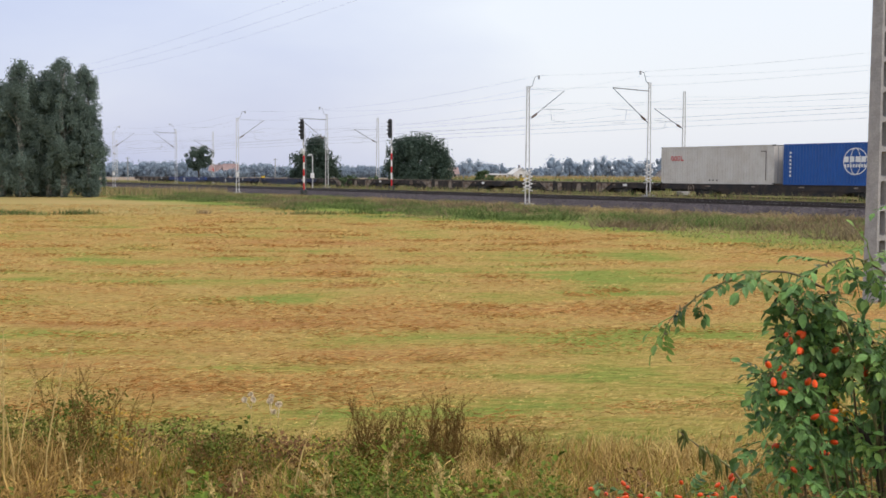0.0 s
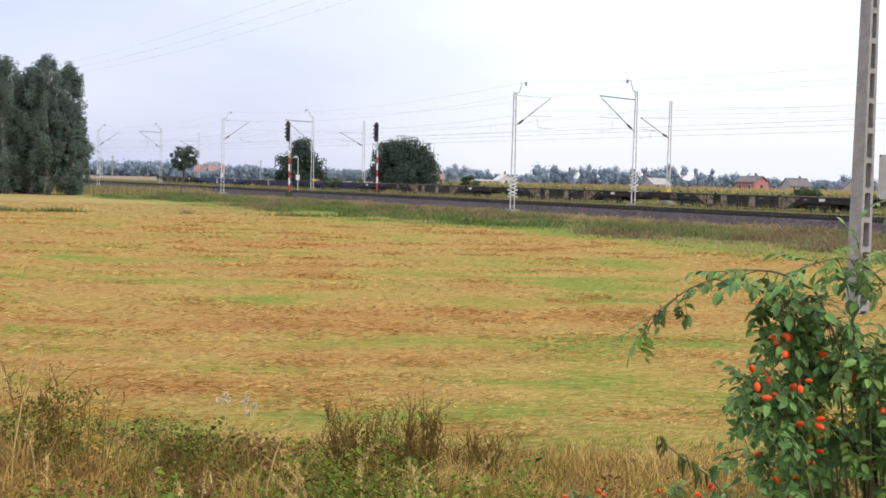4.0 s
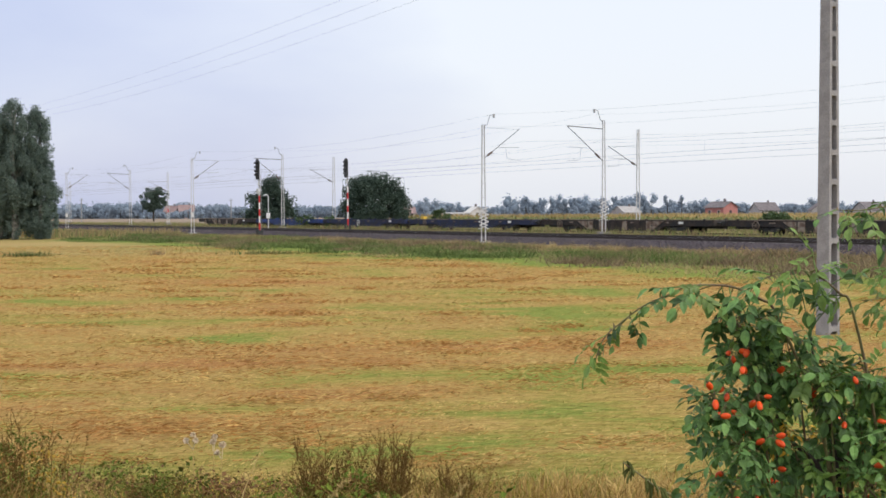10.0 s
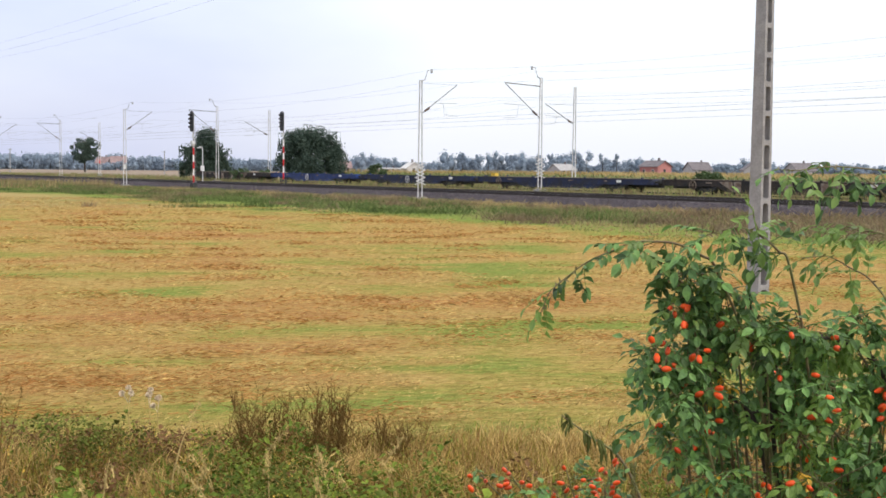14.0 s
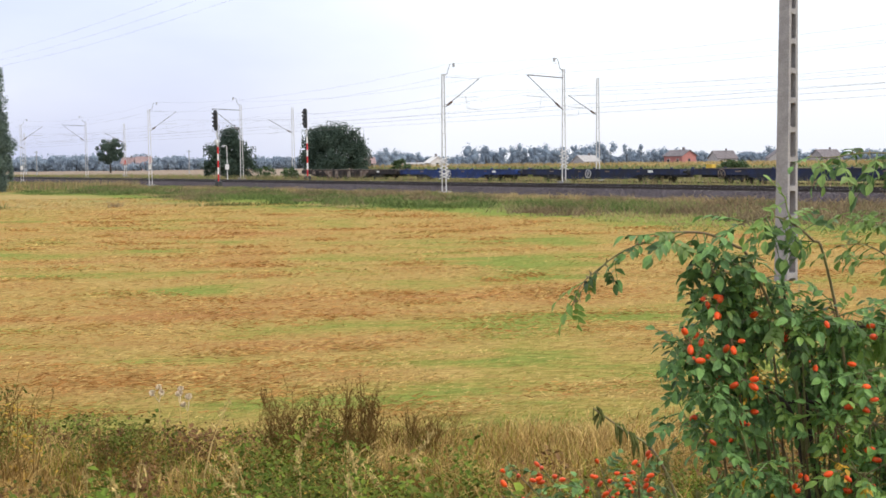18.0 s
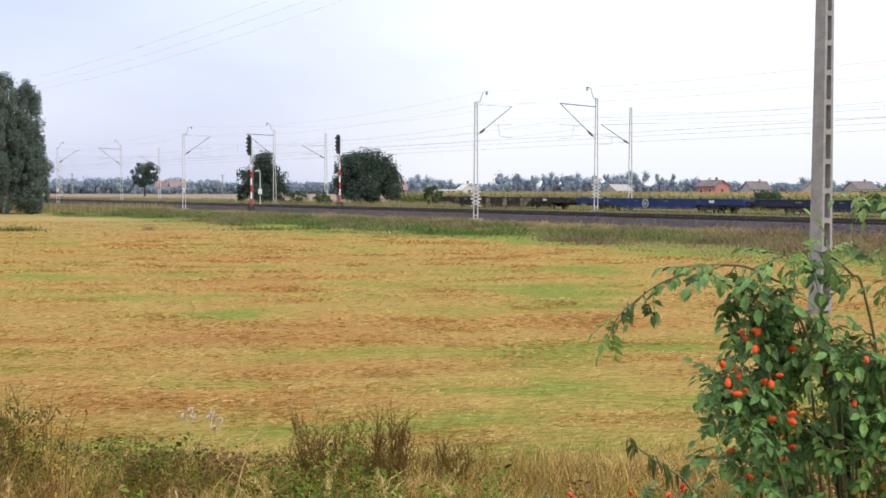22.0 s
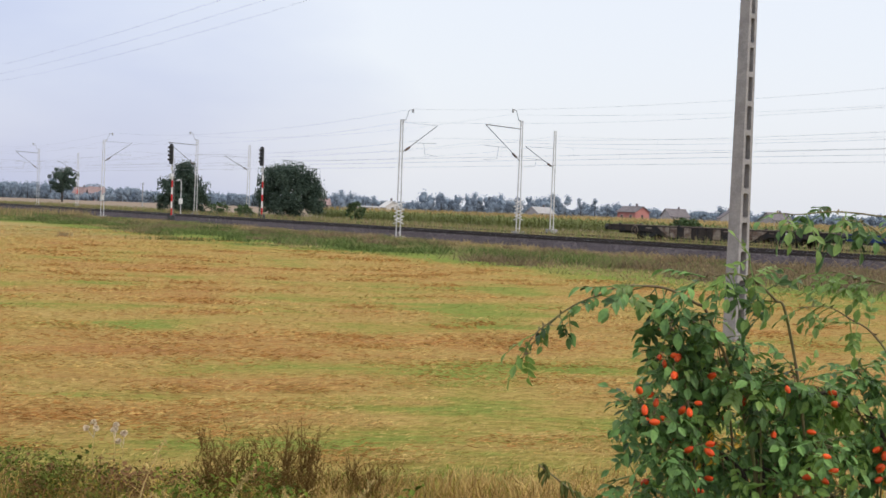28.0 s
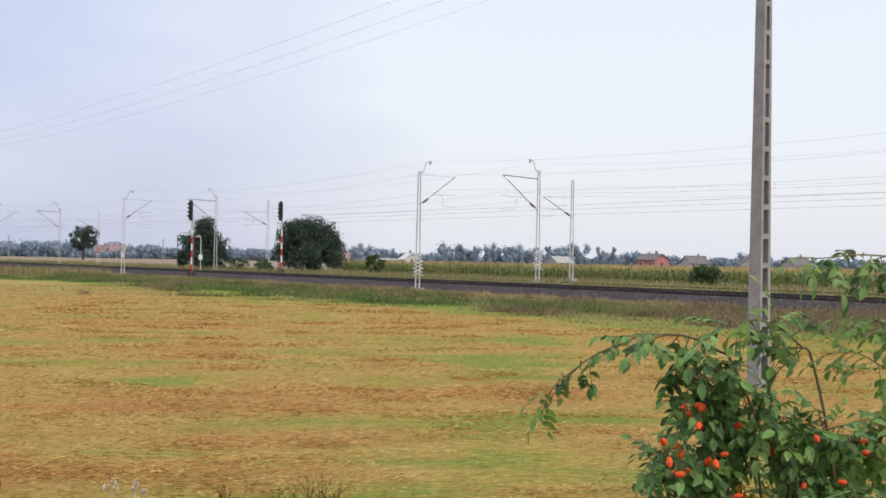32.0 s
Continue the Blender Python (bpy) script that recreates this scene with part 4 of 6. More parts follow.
def a_frame_pylon():
    t = thing("timber_pylon", "tall A-frame power line pylon of weathered timber legs", "pylon", pose(-49.3, 120.0, 0.0, 0, 0, 8))
    wood = mat("weathered_timber", (0.24, 0.225, 0.215), 0.9, vary=0.25, scale=3)
    for x, y in ((-3.9, 0.4), (1.3, 0.2), (-1.5, 1.6)):
        g = Geo()
        g.tube([(x, y, -0.3), (x * 0.06, y * 0.06, 11.5)], [0.17, 0.13], 10)
        part("leg", g, wood, t)
    g = Geo()
    g.box(-2.1, 2.1, -0.08, 0.08, 11.4, 11.52)
    part("crossarm", g, dark_steel, t)
    for s in (-1, 1):
        g = Geo()
        g.tube([(s * 1.8, 0, 11.4), (s * 0.1, 0, 10.4)], 0.04, 6)
        part("strut", g, dark_steel, t)
    for x in (-2.0, 0.0, 2.0):
        g = Geo()
        g.lathe([(0.03, 0), (0.11, 0.06), (0.05, 0.14), (0.10, 0.2), (0.03, 0.34)], 10, m=pose(x, 0, 11.5))
        part("insulator", g, porcelain, t)


a_frame_pylon()


def power_wires():
    cx, cy, sx, sy = math.cos(radians(40)), math.sin(radians(40)), math.cos(radians(8)), math.sin(radians(8))
    for k, x in enumerate((-0.8, 0.0, 0.8)):
        g = Geo()
        a = (POLE_XY[0] + x * cx, POLE_XY[1] + x * cy, 8.3)
        b = (-49.3 + 2.5 * x * sx, 120.0 + 2.5 * x * sy, 11.75)
        sag_wire(g, a, b, 2.0, 0.0026, 24)
        sag_wire(g, a, (POLE_XY[0] + x * cx + 45, POLE_XY[1] + x * cy - 75, 9.0), 1.2, 0.004, 12)
        solid("power_wire", g, wire_metal, "thin grey power line wire sagging between poles", "wire", group="power line wires")


power_wires()


# ---- foliage ----
def leaf_quads(g, p, rnd, size, slim=0.55, droop=0.0, slot=0):
    a = Vector((rnd.gauss(0, 1), rnd.gauss(0, 1), rnd.gauss(0, 1) - droop)).normalized()
    b = a.cross(Vector((rnd.gauss(0, 1), rnd.gauss(0, 1), rnd.gauss(0, 1)))).normalized()
    s = size * rnd.uniform(0.6, 1.35)
    a, b = a * s, b * s * slim
    g.add([p - a * 0.5, p - b * 0.5 + a * 0.05, p + a * 0.5, p + b * 0.5 + a * 0.05], [(0, 1, 2, 3)], slot)


def tree(name, label, category, x, y, z, h, w, clumps, per, leaf, leaf_mat, bark_mat, low=0.06, fat=0.5, seed=1, droop=0.0, group="", stems=1, tip=0.35, lobes=None):
    """Tapered trunk and limbs carrying uneven clumps of small leaves."""
    rnd = random.Random(seed)
    t = thing(name, label, category, pose(x, y, z), group)
    for k in range(stems):
        a = rnd.uniform(0, 6.28)
        o = Vector((math.cos(a), math.sin(a), 0)) * (0.25 * w if stems > 1 else 0.0) * rnd.uniform(0.3, 1)
        g = Geo()
        r = 0.022 * h
        path = [o * 0.4 + Vector((0, 0, -0.2)), o * 0.7 + Vector((rnd.uniform(-0.1, 0.1), rnd.uniform(-0.1, 0.1), h * 0.3)), o + Vector((rnd.uniform(-0.3, 0.3), rnd.uniform(-0.3, 0.3), h * 0.65)), o + Vector((rnd.uniform(-0.4, 0.4), rnd.uniform(-0.4, 0.4), h * 0.93))]
        g.tube(path, [r * 1.25, r, r * 0.6, r * 0.15], 8)
        part("trunk", g, bark_mat, t, smooth=True)
    g = Geo()
    for k in range(clumps):
        f = rnd.random() ** 0.85
        zc = h * (low + (0.97 - low) * f)
        # width of the crown at this height
        q = (f - fat)
        wid = math.sqrt(max(0.03, 1 - (q / (fat if q < 0 else 1 - fat)) ** 2 * (1 - (0.35 if q < 0 else tip) ** 2)))
        a, rr = rnd.uniform(0, 6.283), (rnd.random() ** 0.45)
        bulge = 1 + 0.42 * noise.noise((math.cos(a) * 1.6 + seed, math.sin(a) * 1.6, f * 4))
        c = Vector((math.cos(a), math.sin(a), 0)) * (0.5 * w * wid * rr * bulge) + Vector((0, 0, zc))
        if lobes:
            lx, ly, lz, lr = rnd.choices(lobes, [q[3] ** 2 for q in lobes])[0]
            d = Vector((rnd.gauss(0, 1), rnd.gauss(0, 1), rnd.gauss(0, 1))).normalized() * lr * rnd.random() ** 0.4
            c = Vector((lx, ly, lz)) + d * (1 + 0.3 * noise.noise((d.x + seed, d.y, d.z)))
            c.z = max(0.25, c.z)
            zc = c.z
        spread = w * 0.052 * rnd.uniform(0.6, 1.4)
        if k % 8 == 0:
            s = Vector((c.x * 0.1, c.y * 0.1, zc * 0.75))
            limbs = Geo()
            limbs.tube([s, s.lerp(c, 0.5) + Vector((0, 0, 0.1)), c], [0.05, 0.03, 0.008], 4, cap=False)
            part("limb", limbs, bark_mat, t)
        for _ in range(per):
            q = [max(-1.5, min(1.5, rnd.gauss(0, 1))) * spread for _ in range(3)]
            p = c + Vector((q[0], q[1], q[2] * (0.9 + droop)))
            if p.z > 0.05:
                leaf_quads(g, p, rnd, leaf, 0.62, droop)
    part("crown", g, leaf_mat, t)
    return t


BIRCH = "tall dense birch with drooping grey-green foliage at the field edge"
for k, (x, y, h, w) in enumerate(((-38.2, 100.4, 9.5, 3.6), (-36.2, 99.6, 11.2, 3.9), (-34.4, 100.9, 10.4, 4.2), (-32.8, 99.9, 11.6, 3.8), (-31.3, 101.2, 11.0, 3.6), (-30.7, 100.0, 7.6, 2.7), (-39.0, 101.0, 6.4, 2.4), (-34.4, 102.5, 10.0, 5.0), (-35.3, 101.6, 10.3, 4.2), (-37.3, 101.5, 9.0, 3.6))):
    tree("birch_tree", BIRCH, "tree", x, y, 0.0, h, w, 170, 190, 0.135, birch_leaf, birch_bark, low=0.02, fat=0.36, seed=11 + k, droop=0.9, group="birches at the field edge", tip=0.10)
tree("birch_tree", BIRCH, "tree", -84.0, 172.0, 0.0, 13.0, 8.5, 150, 90, 0.26, birch_leaf, birch_bark, low=0.04, fat=0.45, seed=31, droop=0.7, group="birches at the field edge", tip=0.3)
tree("field_tree", "rounded dark green tree standing beyond the tracks", "tree", -4.3, 150.0, 0.3, 6.6, 8.0, 330, 90, 0.25, pear_leaf, bark, low=0.03, fat=0.48, seed=41, tip=0.45, lobes=[(-2.0, 0, 4.5, 1.9), (0.2, 0.3, 5.0, 1.7), (2.0, 0, 4.4, 1.6), (-3.0, 0, 2.2, 1.6), (3.1, 0, 1.8, 1.5), (0, -0.5, 1.9, 2.3), (-0.9, 0.6, 5.6, 1.2), (3.0, 0.2, 3.4, 1.3), (0.9, 0, 5.5, 1.0)])
tree("field_tree", "cone-shaped dark green tree standing beyond the tracks", "tree", -19.1, 165.0, 0.3, 7.5, 6.6, 260, 80, 0.27, pear_leaf, bark, low=0.04, fat=0.36, seed=42, tip=0.2, lobes=[(0.3, 0, 5.9, 1.1), (0.1, 0, 4.7, 1.5), (-1.5, 0, 3.6, 1.5), (1.5, 0, 3.5, 1.5), (-2.3, 0, 1.7, 1.3), (2.2, 0, 1.7, 1.3), (0, -0.4, 1.8, 2.0)])
tree("field_tree", "lone spreading oak on the ploughed land", "tree", -76.8, 360.0, 0.0, 10.0, 8.6, 100, 60, 0.5, pear_leaf, bark, low=0.34, fat=0.5, seed=43, tip=0.5)
tree("shrub", "low green shrub behind the railway", "shrub", 29.7, 95.4, 0.3, 1.6, 2.9, 60, 40, 0.2, shrub_leaf, bark, low=0.05, fat=0.4, seed=44)
tree("shrub", "small green shrub at the maize edge", "shrub", 3.8, 140.0, 0.3, 2.2, 2.2, 45, 36, 0.22, shrub_leaf, bark, low=0.05, fat=0.45, seed=45)
tree("shrub", "small green shrub beside the track", "shrub", -12.6, 146.0, 0.3, 1.5, 2.6, 40, 30, 0.2, shrub_leaf, bark, low=0.05, fat=0.4, seed=46)
tree("shrub", "small green shrub beside the track", "shrub", -9.4, 143.5, 0.3, 1.3, 2.8, 40, 30, 0.2, shrub_leaf, bark, low=0.05, fat=0.4, seed=47)


def far_woods():
    rnd = random.Random(7)
    g, trunks = Geo(), Geo()

    def lump(c, r, tall):
        """An uneven closed clump that keeps the light from shining through a crown."""
        v = []
        for j in range(5):
            f = math.pi * (j + 0.5) / 5
            for i in range(7):
                a = 2 * math.pi * (i + 0.5 * (j % 2)) / 7
                q = r * rnd.uniform(0.5, 0.72)
                v.append(c + Vector((math.cos(a) * math.sin(f) * q, math.sin(a) * math.sin(f) * q, -math.cos(f) * q * tall)))
        fcs = [(j * 7 + i, j * 7 + (i + 1) % 7, j * 7 + 7 + (i + 1) % 7, j * 7 + 7 + i) for j in range(4) for i in range(7)]
        g.add(v, fcs + [tuple(range(6, -1, -1)), tuple(range(28, 35))])

    def far_tree(x, y, h, w, n, pointed=False):
        trunks.tube([(x, y, -0.2), (x, y, h * 0.6)], [0.25, 0.1], 5)
        lobes = []
        for k in range(8):
            f = 0.06 + 0.74 * (k + rnd.random()) / 8
            wide = (1.05 - f) if pointed else math.sqrt(max(0.1, 1 - (2 * f - 0.9) ** 2))
            lobes.append((rnd.uniform(-0.45, 0.45) * w * wide, rnd.uniform(-0.3, 0.3) * w * wide, h * f, w * rnd.uniform(0.20, 0.33) * max(0.4, wide)))
        for lx, ly, lz, lr in lobes:
            lump(Vector((x + lx, y + ly, lz)), lr, 1.5 if pointed else 1.05)
        for _ in range(n):
            lx, ly, lz, lr = rnd.choice(lobes)
            d = Vector((rnd.gauss(0, 1), rnd.gauss(0, 1), rnd.gauss(0, 1))).normalized() * lr * rnd.uniform(0.7, 1.12)
            leaf_quads(g, Vector((x + lx + d.x, y + ly + d.y, max(0.4, lz + d.z * (1.6 if pointed else 1.1)))), rnd, 0.72, 0.85)

    belts = ((-320, -172, 5, 8, 0), (-172, -95, 6, 9, 0), (-95, -35, 4.5, 7.5, 0), (-35, 12, 4, 6, 0), (2, 24, 7, 9, 0), (24, 54, 4, 6, 0), (54, 120, 8, 12.5, 1), (120, 138, 3.5, 6, 0), (138, 165, 6, 10.5, 0), (165, 205, 4, 7, 0), (205, 290, 4.5, 7.5, 0), (290, 420, 5, 8, 0))
    for a, b, lo, hi, pointed in belts:
        x = a
        while x < b:
            h = rnd.uniform(lo, hi)
            sharp = pointed and rnd.random() < 0.6
            far_tree(x, rnd.uniform(585, 640), h, h * (rnd.uniform(0.4, 0.6) if sharp else rnd.uniform(0.75, 1.15)), 400, sharp)
            x += h * rnd.uniform(0.13, 0.24)
    # the low edge of the wood
    x = -330
    while x < 420:
        far_tree(x, rnd.uniform(640, 650), rnd.uniform(3.2, 4.6), 6.0, 90)
        x += 2.4
    # tall separate trees
    for x, h, w in ((113, 14.0, 9), (118, 12.5, 8), (126, 13.0, 4), (133, 11.5, 4.5), (-205, 12, 8), (10, 10.5, 9), (197, 9.5, 7), (203, 9.0, 7), (-128, 11.5, 7)):
        far_tree(x, 575, h, w, 320)
    for x in range(-124, -98, 3):
        far_tree(x, 562 + rnd.uniform(-6, 6), rnd.uniform(3.2, 5.2), 4.5, 160)
    for x, y, h, w in ((-131, 302, 12.0, 8), (-124, 300, 11.0, 8), (-118, 305, 8.5, 7)):
        far_tree(x, y, h, w, 420)
    # the haze on this belt is in its leaf colour
    wood = solid("distant_wood", g, far_leaf, "long belts of trees along the horizon, leaves tinted pale blue for haze", "wood", "stuff", smooth=True)
    tagged(part("trunks", trunks, bark, wood), kind="stuff")


far_woods()


# ---- houses far beyond the fields ----
def house(name, label, x, y, w, d, eave, ridge, wall_mat, roof_mat, turn, windows=2):
    t = thing(name, label, "house", pose(x, y, 0, 0, 0, turn), "distant houses")
    g = Geo()
    a, b = w / 2, d / 2
    v = [(-a, -b, -0.3), (a, -b, -0.3), (a, b, -0.3), (-a, b, -0.3), (-a, -b, eave), (a, -b, eave), (a, b, eave), (-a, b, eave), (-a, 0, ridge - 0.15), (a, 0, ridge - 0.15)]
    g.add(v, [(0, 1, 5, 4), (1, 2, 6, 9, 5), (2, 3, 7, 6), (3, 0, 4, 8, 7)])
    wall = part("wall", g, wall_mat, t)
    r = Geo()
    o = 0.5
    for s in (-1, 1):
        k = (ridge - eave) / b
        e = [(-a - o, s * (b + o), eave - k * o), (a + o, s * (b + o), eave - k * o), (a + o, 0, ridge), (-a - o, 0, ridge)]
        r.add(e + [(p[0], p[1], p[2] - 0.2) for p in e], [(0, 1, 2, 3), (7, 6, 5, 4), (0, 4, 5, 1), (1, 5, 6, 2), (3, 7, 4, 0)])
    roof = part("roof", r, roof_mat, t)
    c = Geo()
    c.box(a * 0.3, a * 0.3 + 0.6, -0.3, 0.3, ridge - 0.6, ridge + 0.9)
    part("chimney", c, roof_brown, roof)
    for k in range(windows):
        f = Geo()
        px = -a + (k + 0.5) * w / windows
        f.box(px - 0.6, px + 0.6, -b - 0.06, -b + 0.02, eave * 0.35, eave * 0.35 + 1.3)
        win = part("window", f, house_white, t)
        p = Geo()
        p.box(px - 0.5, px + 0.5, -b - 0.09, -b - 0.03, eave * 0.35 + 0.1, eave * 0.35 + 1.2)
        part("pane", p, window_dark, win)
    f = Geo()
    f.box(a - 0.03, a + 0.05, -0.5, 0.5, eave * 0.35, eave * 0.35 + 1.3)
    part("window", f, window_dark, t)


house("house", "pink-red rendered house with a brown tiled roof", 106.0, 400.0, 8.6, 6.6, 3.9, 5.7, brick_red, roof_brown, -60)
house("house", "small white rendered house with a pale roof", 22.5, 405.0, 6.0, 5.0, 2.6, 4.4, house_white, house_white, -75)
house("house", "low grey rendered house with a brown roof", 160.0, 530.0, 10.0, 8.0, 3.2, 6.4, house_grey, roof_brown, 15, 3)
house("house", "pale house with a steep brown roof among trees", 182.0, 520.0, 10.0, 9.0, 3.2, 6.6, house_grey, roof_brown, 80)
house("house", "pale house with a steep brown roof among trees", 204.0, 520.0, 11.0, 9.0, 3.2, 6.4, house_grey, roof_brown, 20, 3)
house("house", "pale house with a red-brown roof at the wood edge", -0.5, 470.0, 5.0, 6.0, 2.6, 4.8, house_grey, roof_red, 10, 2)
house("house", "pale house with an orange-red tiled roof in the distance", -108.5, 583.0, 7.0, 6.0, 3.9, 6.9, house_pink, roof_red, 12, 3)
house("house", "pale house with an orange-red tiled roof in the distance", -115.8, 585.0, 6.0, 6.0, 3.6, 6.5, house_pink, roof_red, -14, 3)
house("house", "low white shed with a flat pale roof", 19.5, 520.0, 9.0, 7.0, 2.0, 2.5, house_white, house_grey, 3, 4)
house("house", "pale house with a grey roof among trees", 92.0, 500.0, 9.0, 8.0, 2.4, 4.8, house_grey, house_grey, 30)


def far_posts():
    for x, h in ((-44.7, 6.0), (-82.0, 6.2)):
        t = thing("field_pole", "slim grey wooden wire pole standing in the fields", "pole", pose(x, 300.0, 0.0), "field poles")
        g = Geo()
        g.tube([(0, 0, -0.3), (0.05, 0, h)], [0.15, 0.11], 8)
        part("post", g, galvanised, t)
        g = Geo()
        g.box(-0.5, 0.5, -0.06, 0.06, h - 0.45, h - 0.33)
        part("crossarm", g, galvanised, t)


far_posts()


def portal_frames():
    for k in range(3):
        t = thing("switchyard_portal", "white steel portal frame of a traction substation", "portal", pose(-79.2 + 0.7 * k, 188.0 + 5 * k, 0.0, 0, 0, 4), "substation portals")
        for x in ((-4.5, -1.0, 2.9), (-2.3, 1.0, 4.4), (-4.3, 0.2, 4.0))[k]:
            g = Geo()
            g.tube([(x, 0, 0), (x, 0, 6.2)], [0.17, 0.13], 8)
            part("post", g, white_paint, t)
        g = Geo()
        g.box(-4.8, 4.8, -0.12, 0.12, (6.25, 5.6, 6.5)[k] - 0.12, (6.25, 5.6, 6.5)[k] + 0.12)
        part("beam", g, white_paint, t)
    h = thing("switch_house", "plain pale flat-roofed substation building", "building", pose(-85.6, 203.0, 0))
    g = Geo()
    g.box(-1.5, 1.5, -1.5, 1.5, -0.2, 2.9, bevel=0.05)
    part("wall", g, house_grey, h)
    g = Geo()
    g.box(-1.65, 1.65, -1.65, 1.65, 2.9, 3.1)
    part("roof", g, concrete, h)


portal_frames()


# ---- maize behind the line ----
def maize():
    rnd = random.Random(9)
    g = Geo()

    def plant(x, y, z0, h, n):
        a0 = rnd.uniform(0, 6.28)
        for k in range(n):
            a = a0 + 3.14 * (k % 2) + rnd.uniform(-0.5, 0.5)
            z = z0 + h * (0.15 + 0.75 * k / n)
            L = rnd.uniform(0.4, 0.75)
            d = Vector((math.cos(a), math.sin(a), 0))
            s = Vector((-d.y, d.x, 0)) * 0.06
            p = Vector((x, y, z))
            g.add([p - s, p + s, p + d * L * 0.55 + s + Vector((0, 0, 0.28)), p + d * L * 0.55 - s + Vector((0, 0, 0.28)), p + d * L + Vector((0, 0, 0.02))], [(0, 1, 2, 3), (3, 2, 4)])
        top = Vector((x, y, z0 + h))
        for _ in range(3):
            q = top + Vector((rnd.uniform(-0.16, 0.16), rnd.uniform(-0.16, 0.16), rnd.uniform(0.15, 0.38)))
            g.add([top + Vector((-0.03, 0, -0.1)), top + Vector((0.03, 0, -0.1)), q], [(0, 1, 2)], 1)
        g.add([(x - 0.02, y, z0), (x + 0.02, y, z0), (x, y, z0 + h)], [(0, 1, 2)])

    for row in range(5):
        for v in np.arange(-95, 62, 0.42):
            p = spot(28 + row * 0.8 + rnd.uniform(-0.2, 0.2), v + rnd.uniform(-0.15, 0.15))
            plant(p.x, p.y, 0.3, 1.24 + rnd.uniform(-0.15, 0.2), 7 if row < 3 else 5)
    for _ in range(10000):
        u, v = 32 + 110 * rnd.random() ** 1.4, rnd.uniform(-110, 64)
        p = spot(u, v)
        plant(p.x, p.y, 0.25, 1.28 + rnd.uniform(-0.15, 0.2), 3)
    solid("maize_field", g, [maize_leaf, maize_top], "ripening green maize with tan tassels behind the railway", "maize", "stuff")


maize()


# ---- grasses ----
def blade(g, p, rnd, h, w, lean, slot=0, segs=2):
    a = rnd.uniform(0, 6.283)
    d = Vector((math.cos(a), math.sin(a), 0))
    a2 = rnd.uniform(0, 6.283)
    s = Vector((math.cos(a2), math.sin(a2), 0)) * (w * 0.5)
    b = lean * rnd.uniform(0.3, 1.4) * h
    m = p + d * (b * 0.35) + Vector((0, 0, h * 0.62))
    e = p + d * b + Vector((0, 0, h * (1 - 0.25 * lean)))
    if segs == 1:
        g.add([p - s, p + s, e], [(0, 1, 2)], slot)
    else:
        g.add([p - s, p + s, m + s * 0.8, m - s * 0.8, e], [(0, 1, 2, 3), (3, 2, 4)], slot)


straw_mat = mat("pale_straw", (0.53, 0.388, 0.150), 0.8, vary=0.1, scale=1.0, second=(0.41, 0.265, 0.09), island=0.5, translucent=0.1, spec=0.08)
hay_mat = mat("rusty_hay", (0.46, 0.245, 0.088), 0.85, vary=0.15, scale=0.8, second=(0.36, 0.175, 0.055), island=0.35, translucent=0.1, spec=0.05)
stubble_mat = mat("yellow_green_stubble", (0.33, 0.285, 0.097), 0.8, vary=0.15, scale=0.8, second=(0.215, 0.225, 0.055), island=0.4, translucent=0.2, spec=0.05)
VERGE = [mat("verge_tan_grass", (0.43, 0.335, 0.17), 0.9, vary=0.12, scale=0.3, island=0.12, translucent=0.4, spec=0.05),
         mat("verge_brown_grass", (0.335, 0.255, 0.155), 0.9, vary=0.12, scale=0.3, second=(0.29, 0.21, 0.13), island=0.12, translucent=0.4, spec=0.05),
         mat("verge_green_grass", (0.19, 0.255, 0.085), 0.85, vary=0.12, scale=0.3, island=0.12, translucent=0.4, spec=0.05),
         mat("verge_olive_grass", (0.275, 0.27, 0.12), 0.85, vary=0.12, scale=0.3, island=0.12, translucent=0.4, spec=0.05),
         mat("verge_dark_brown_grass", (0.215, 0.165, 0.11), 0.9, vary=0.15, scale=0.3, island=0.15, translucent=0.3, spec=0.05),
         # green darkened to paint in the shaded sides of the clumps
         mat("tussock_shade_green_grass", (0.105, 0.15, 0.055), 0.85, vary=0.15, scale=0.3, island=0.2, translucent=0.25, spec=0.05)]
BANK = [mat("bank_bleached_grass", (0.54, 0.385, 0.155), 0.85, vary=0.15, scale=0.5, second=(0.42, 0.275, 0.095), island=0.4, translucent=0.15, spec=0.05), mat("bank_russet_grass", (0.30, 0.175, 0.055), 0.85, vary=0.15, scale=0.5, island=0.45, translucent=0.12, spec=0.05),
        mat("bank_green_grass", (0.15, 0.215, 0.03), 0.75, vary=0.2, scale=0.5, second=(0.12, 0.18, 0.025), island=0.45, translucent=0.15, spec=0.05),
        mat("bank_yellow_green_grass", (0.30, 0.265, 0.05), 0.8, vary=0.2, scale=0.5, second=(0.24, 0.22, 0.04), island=0.45, translucent=0.15, spec=0.05),
        mat("bank_blue_green_grass", (0.115, 0.165, 0.05), 0.65, vary=0.15, scale=0.5, second=(0.16, 0.20, 0.08), island=0.4, translucent=0.25, spec=0.1)]


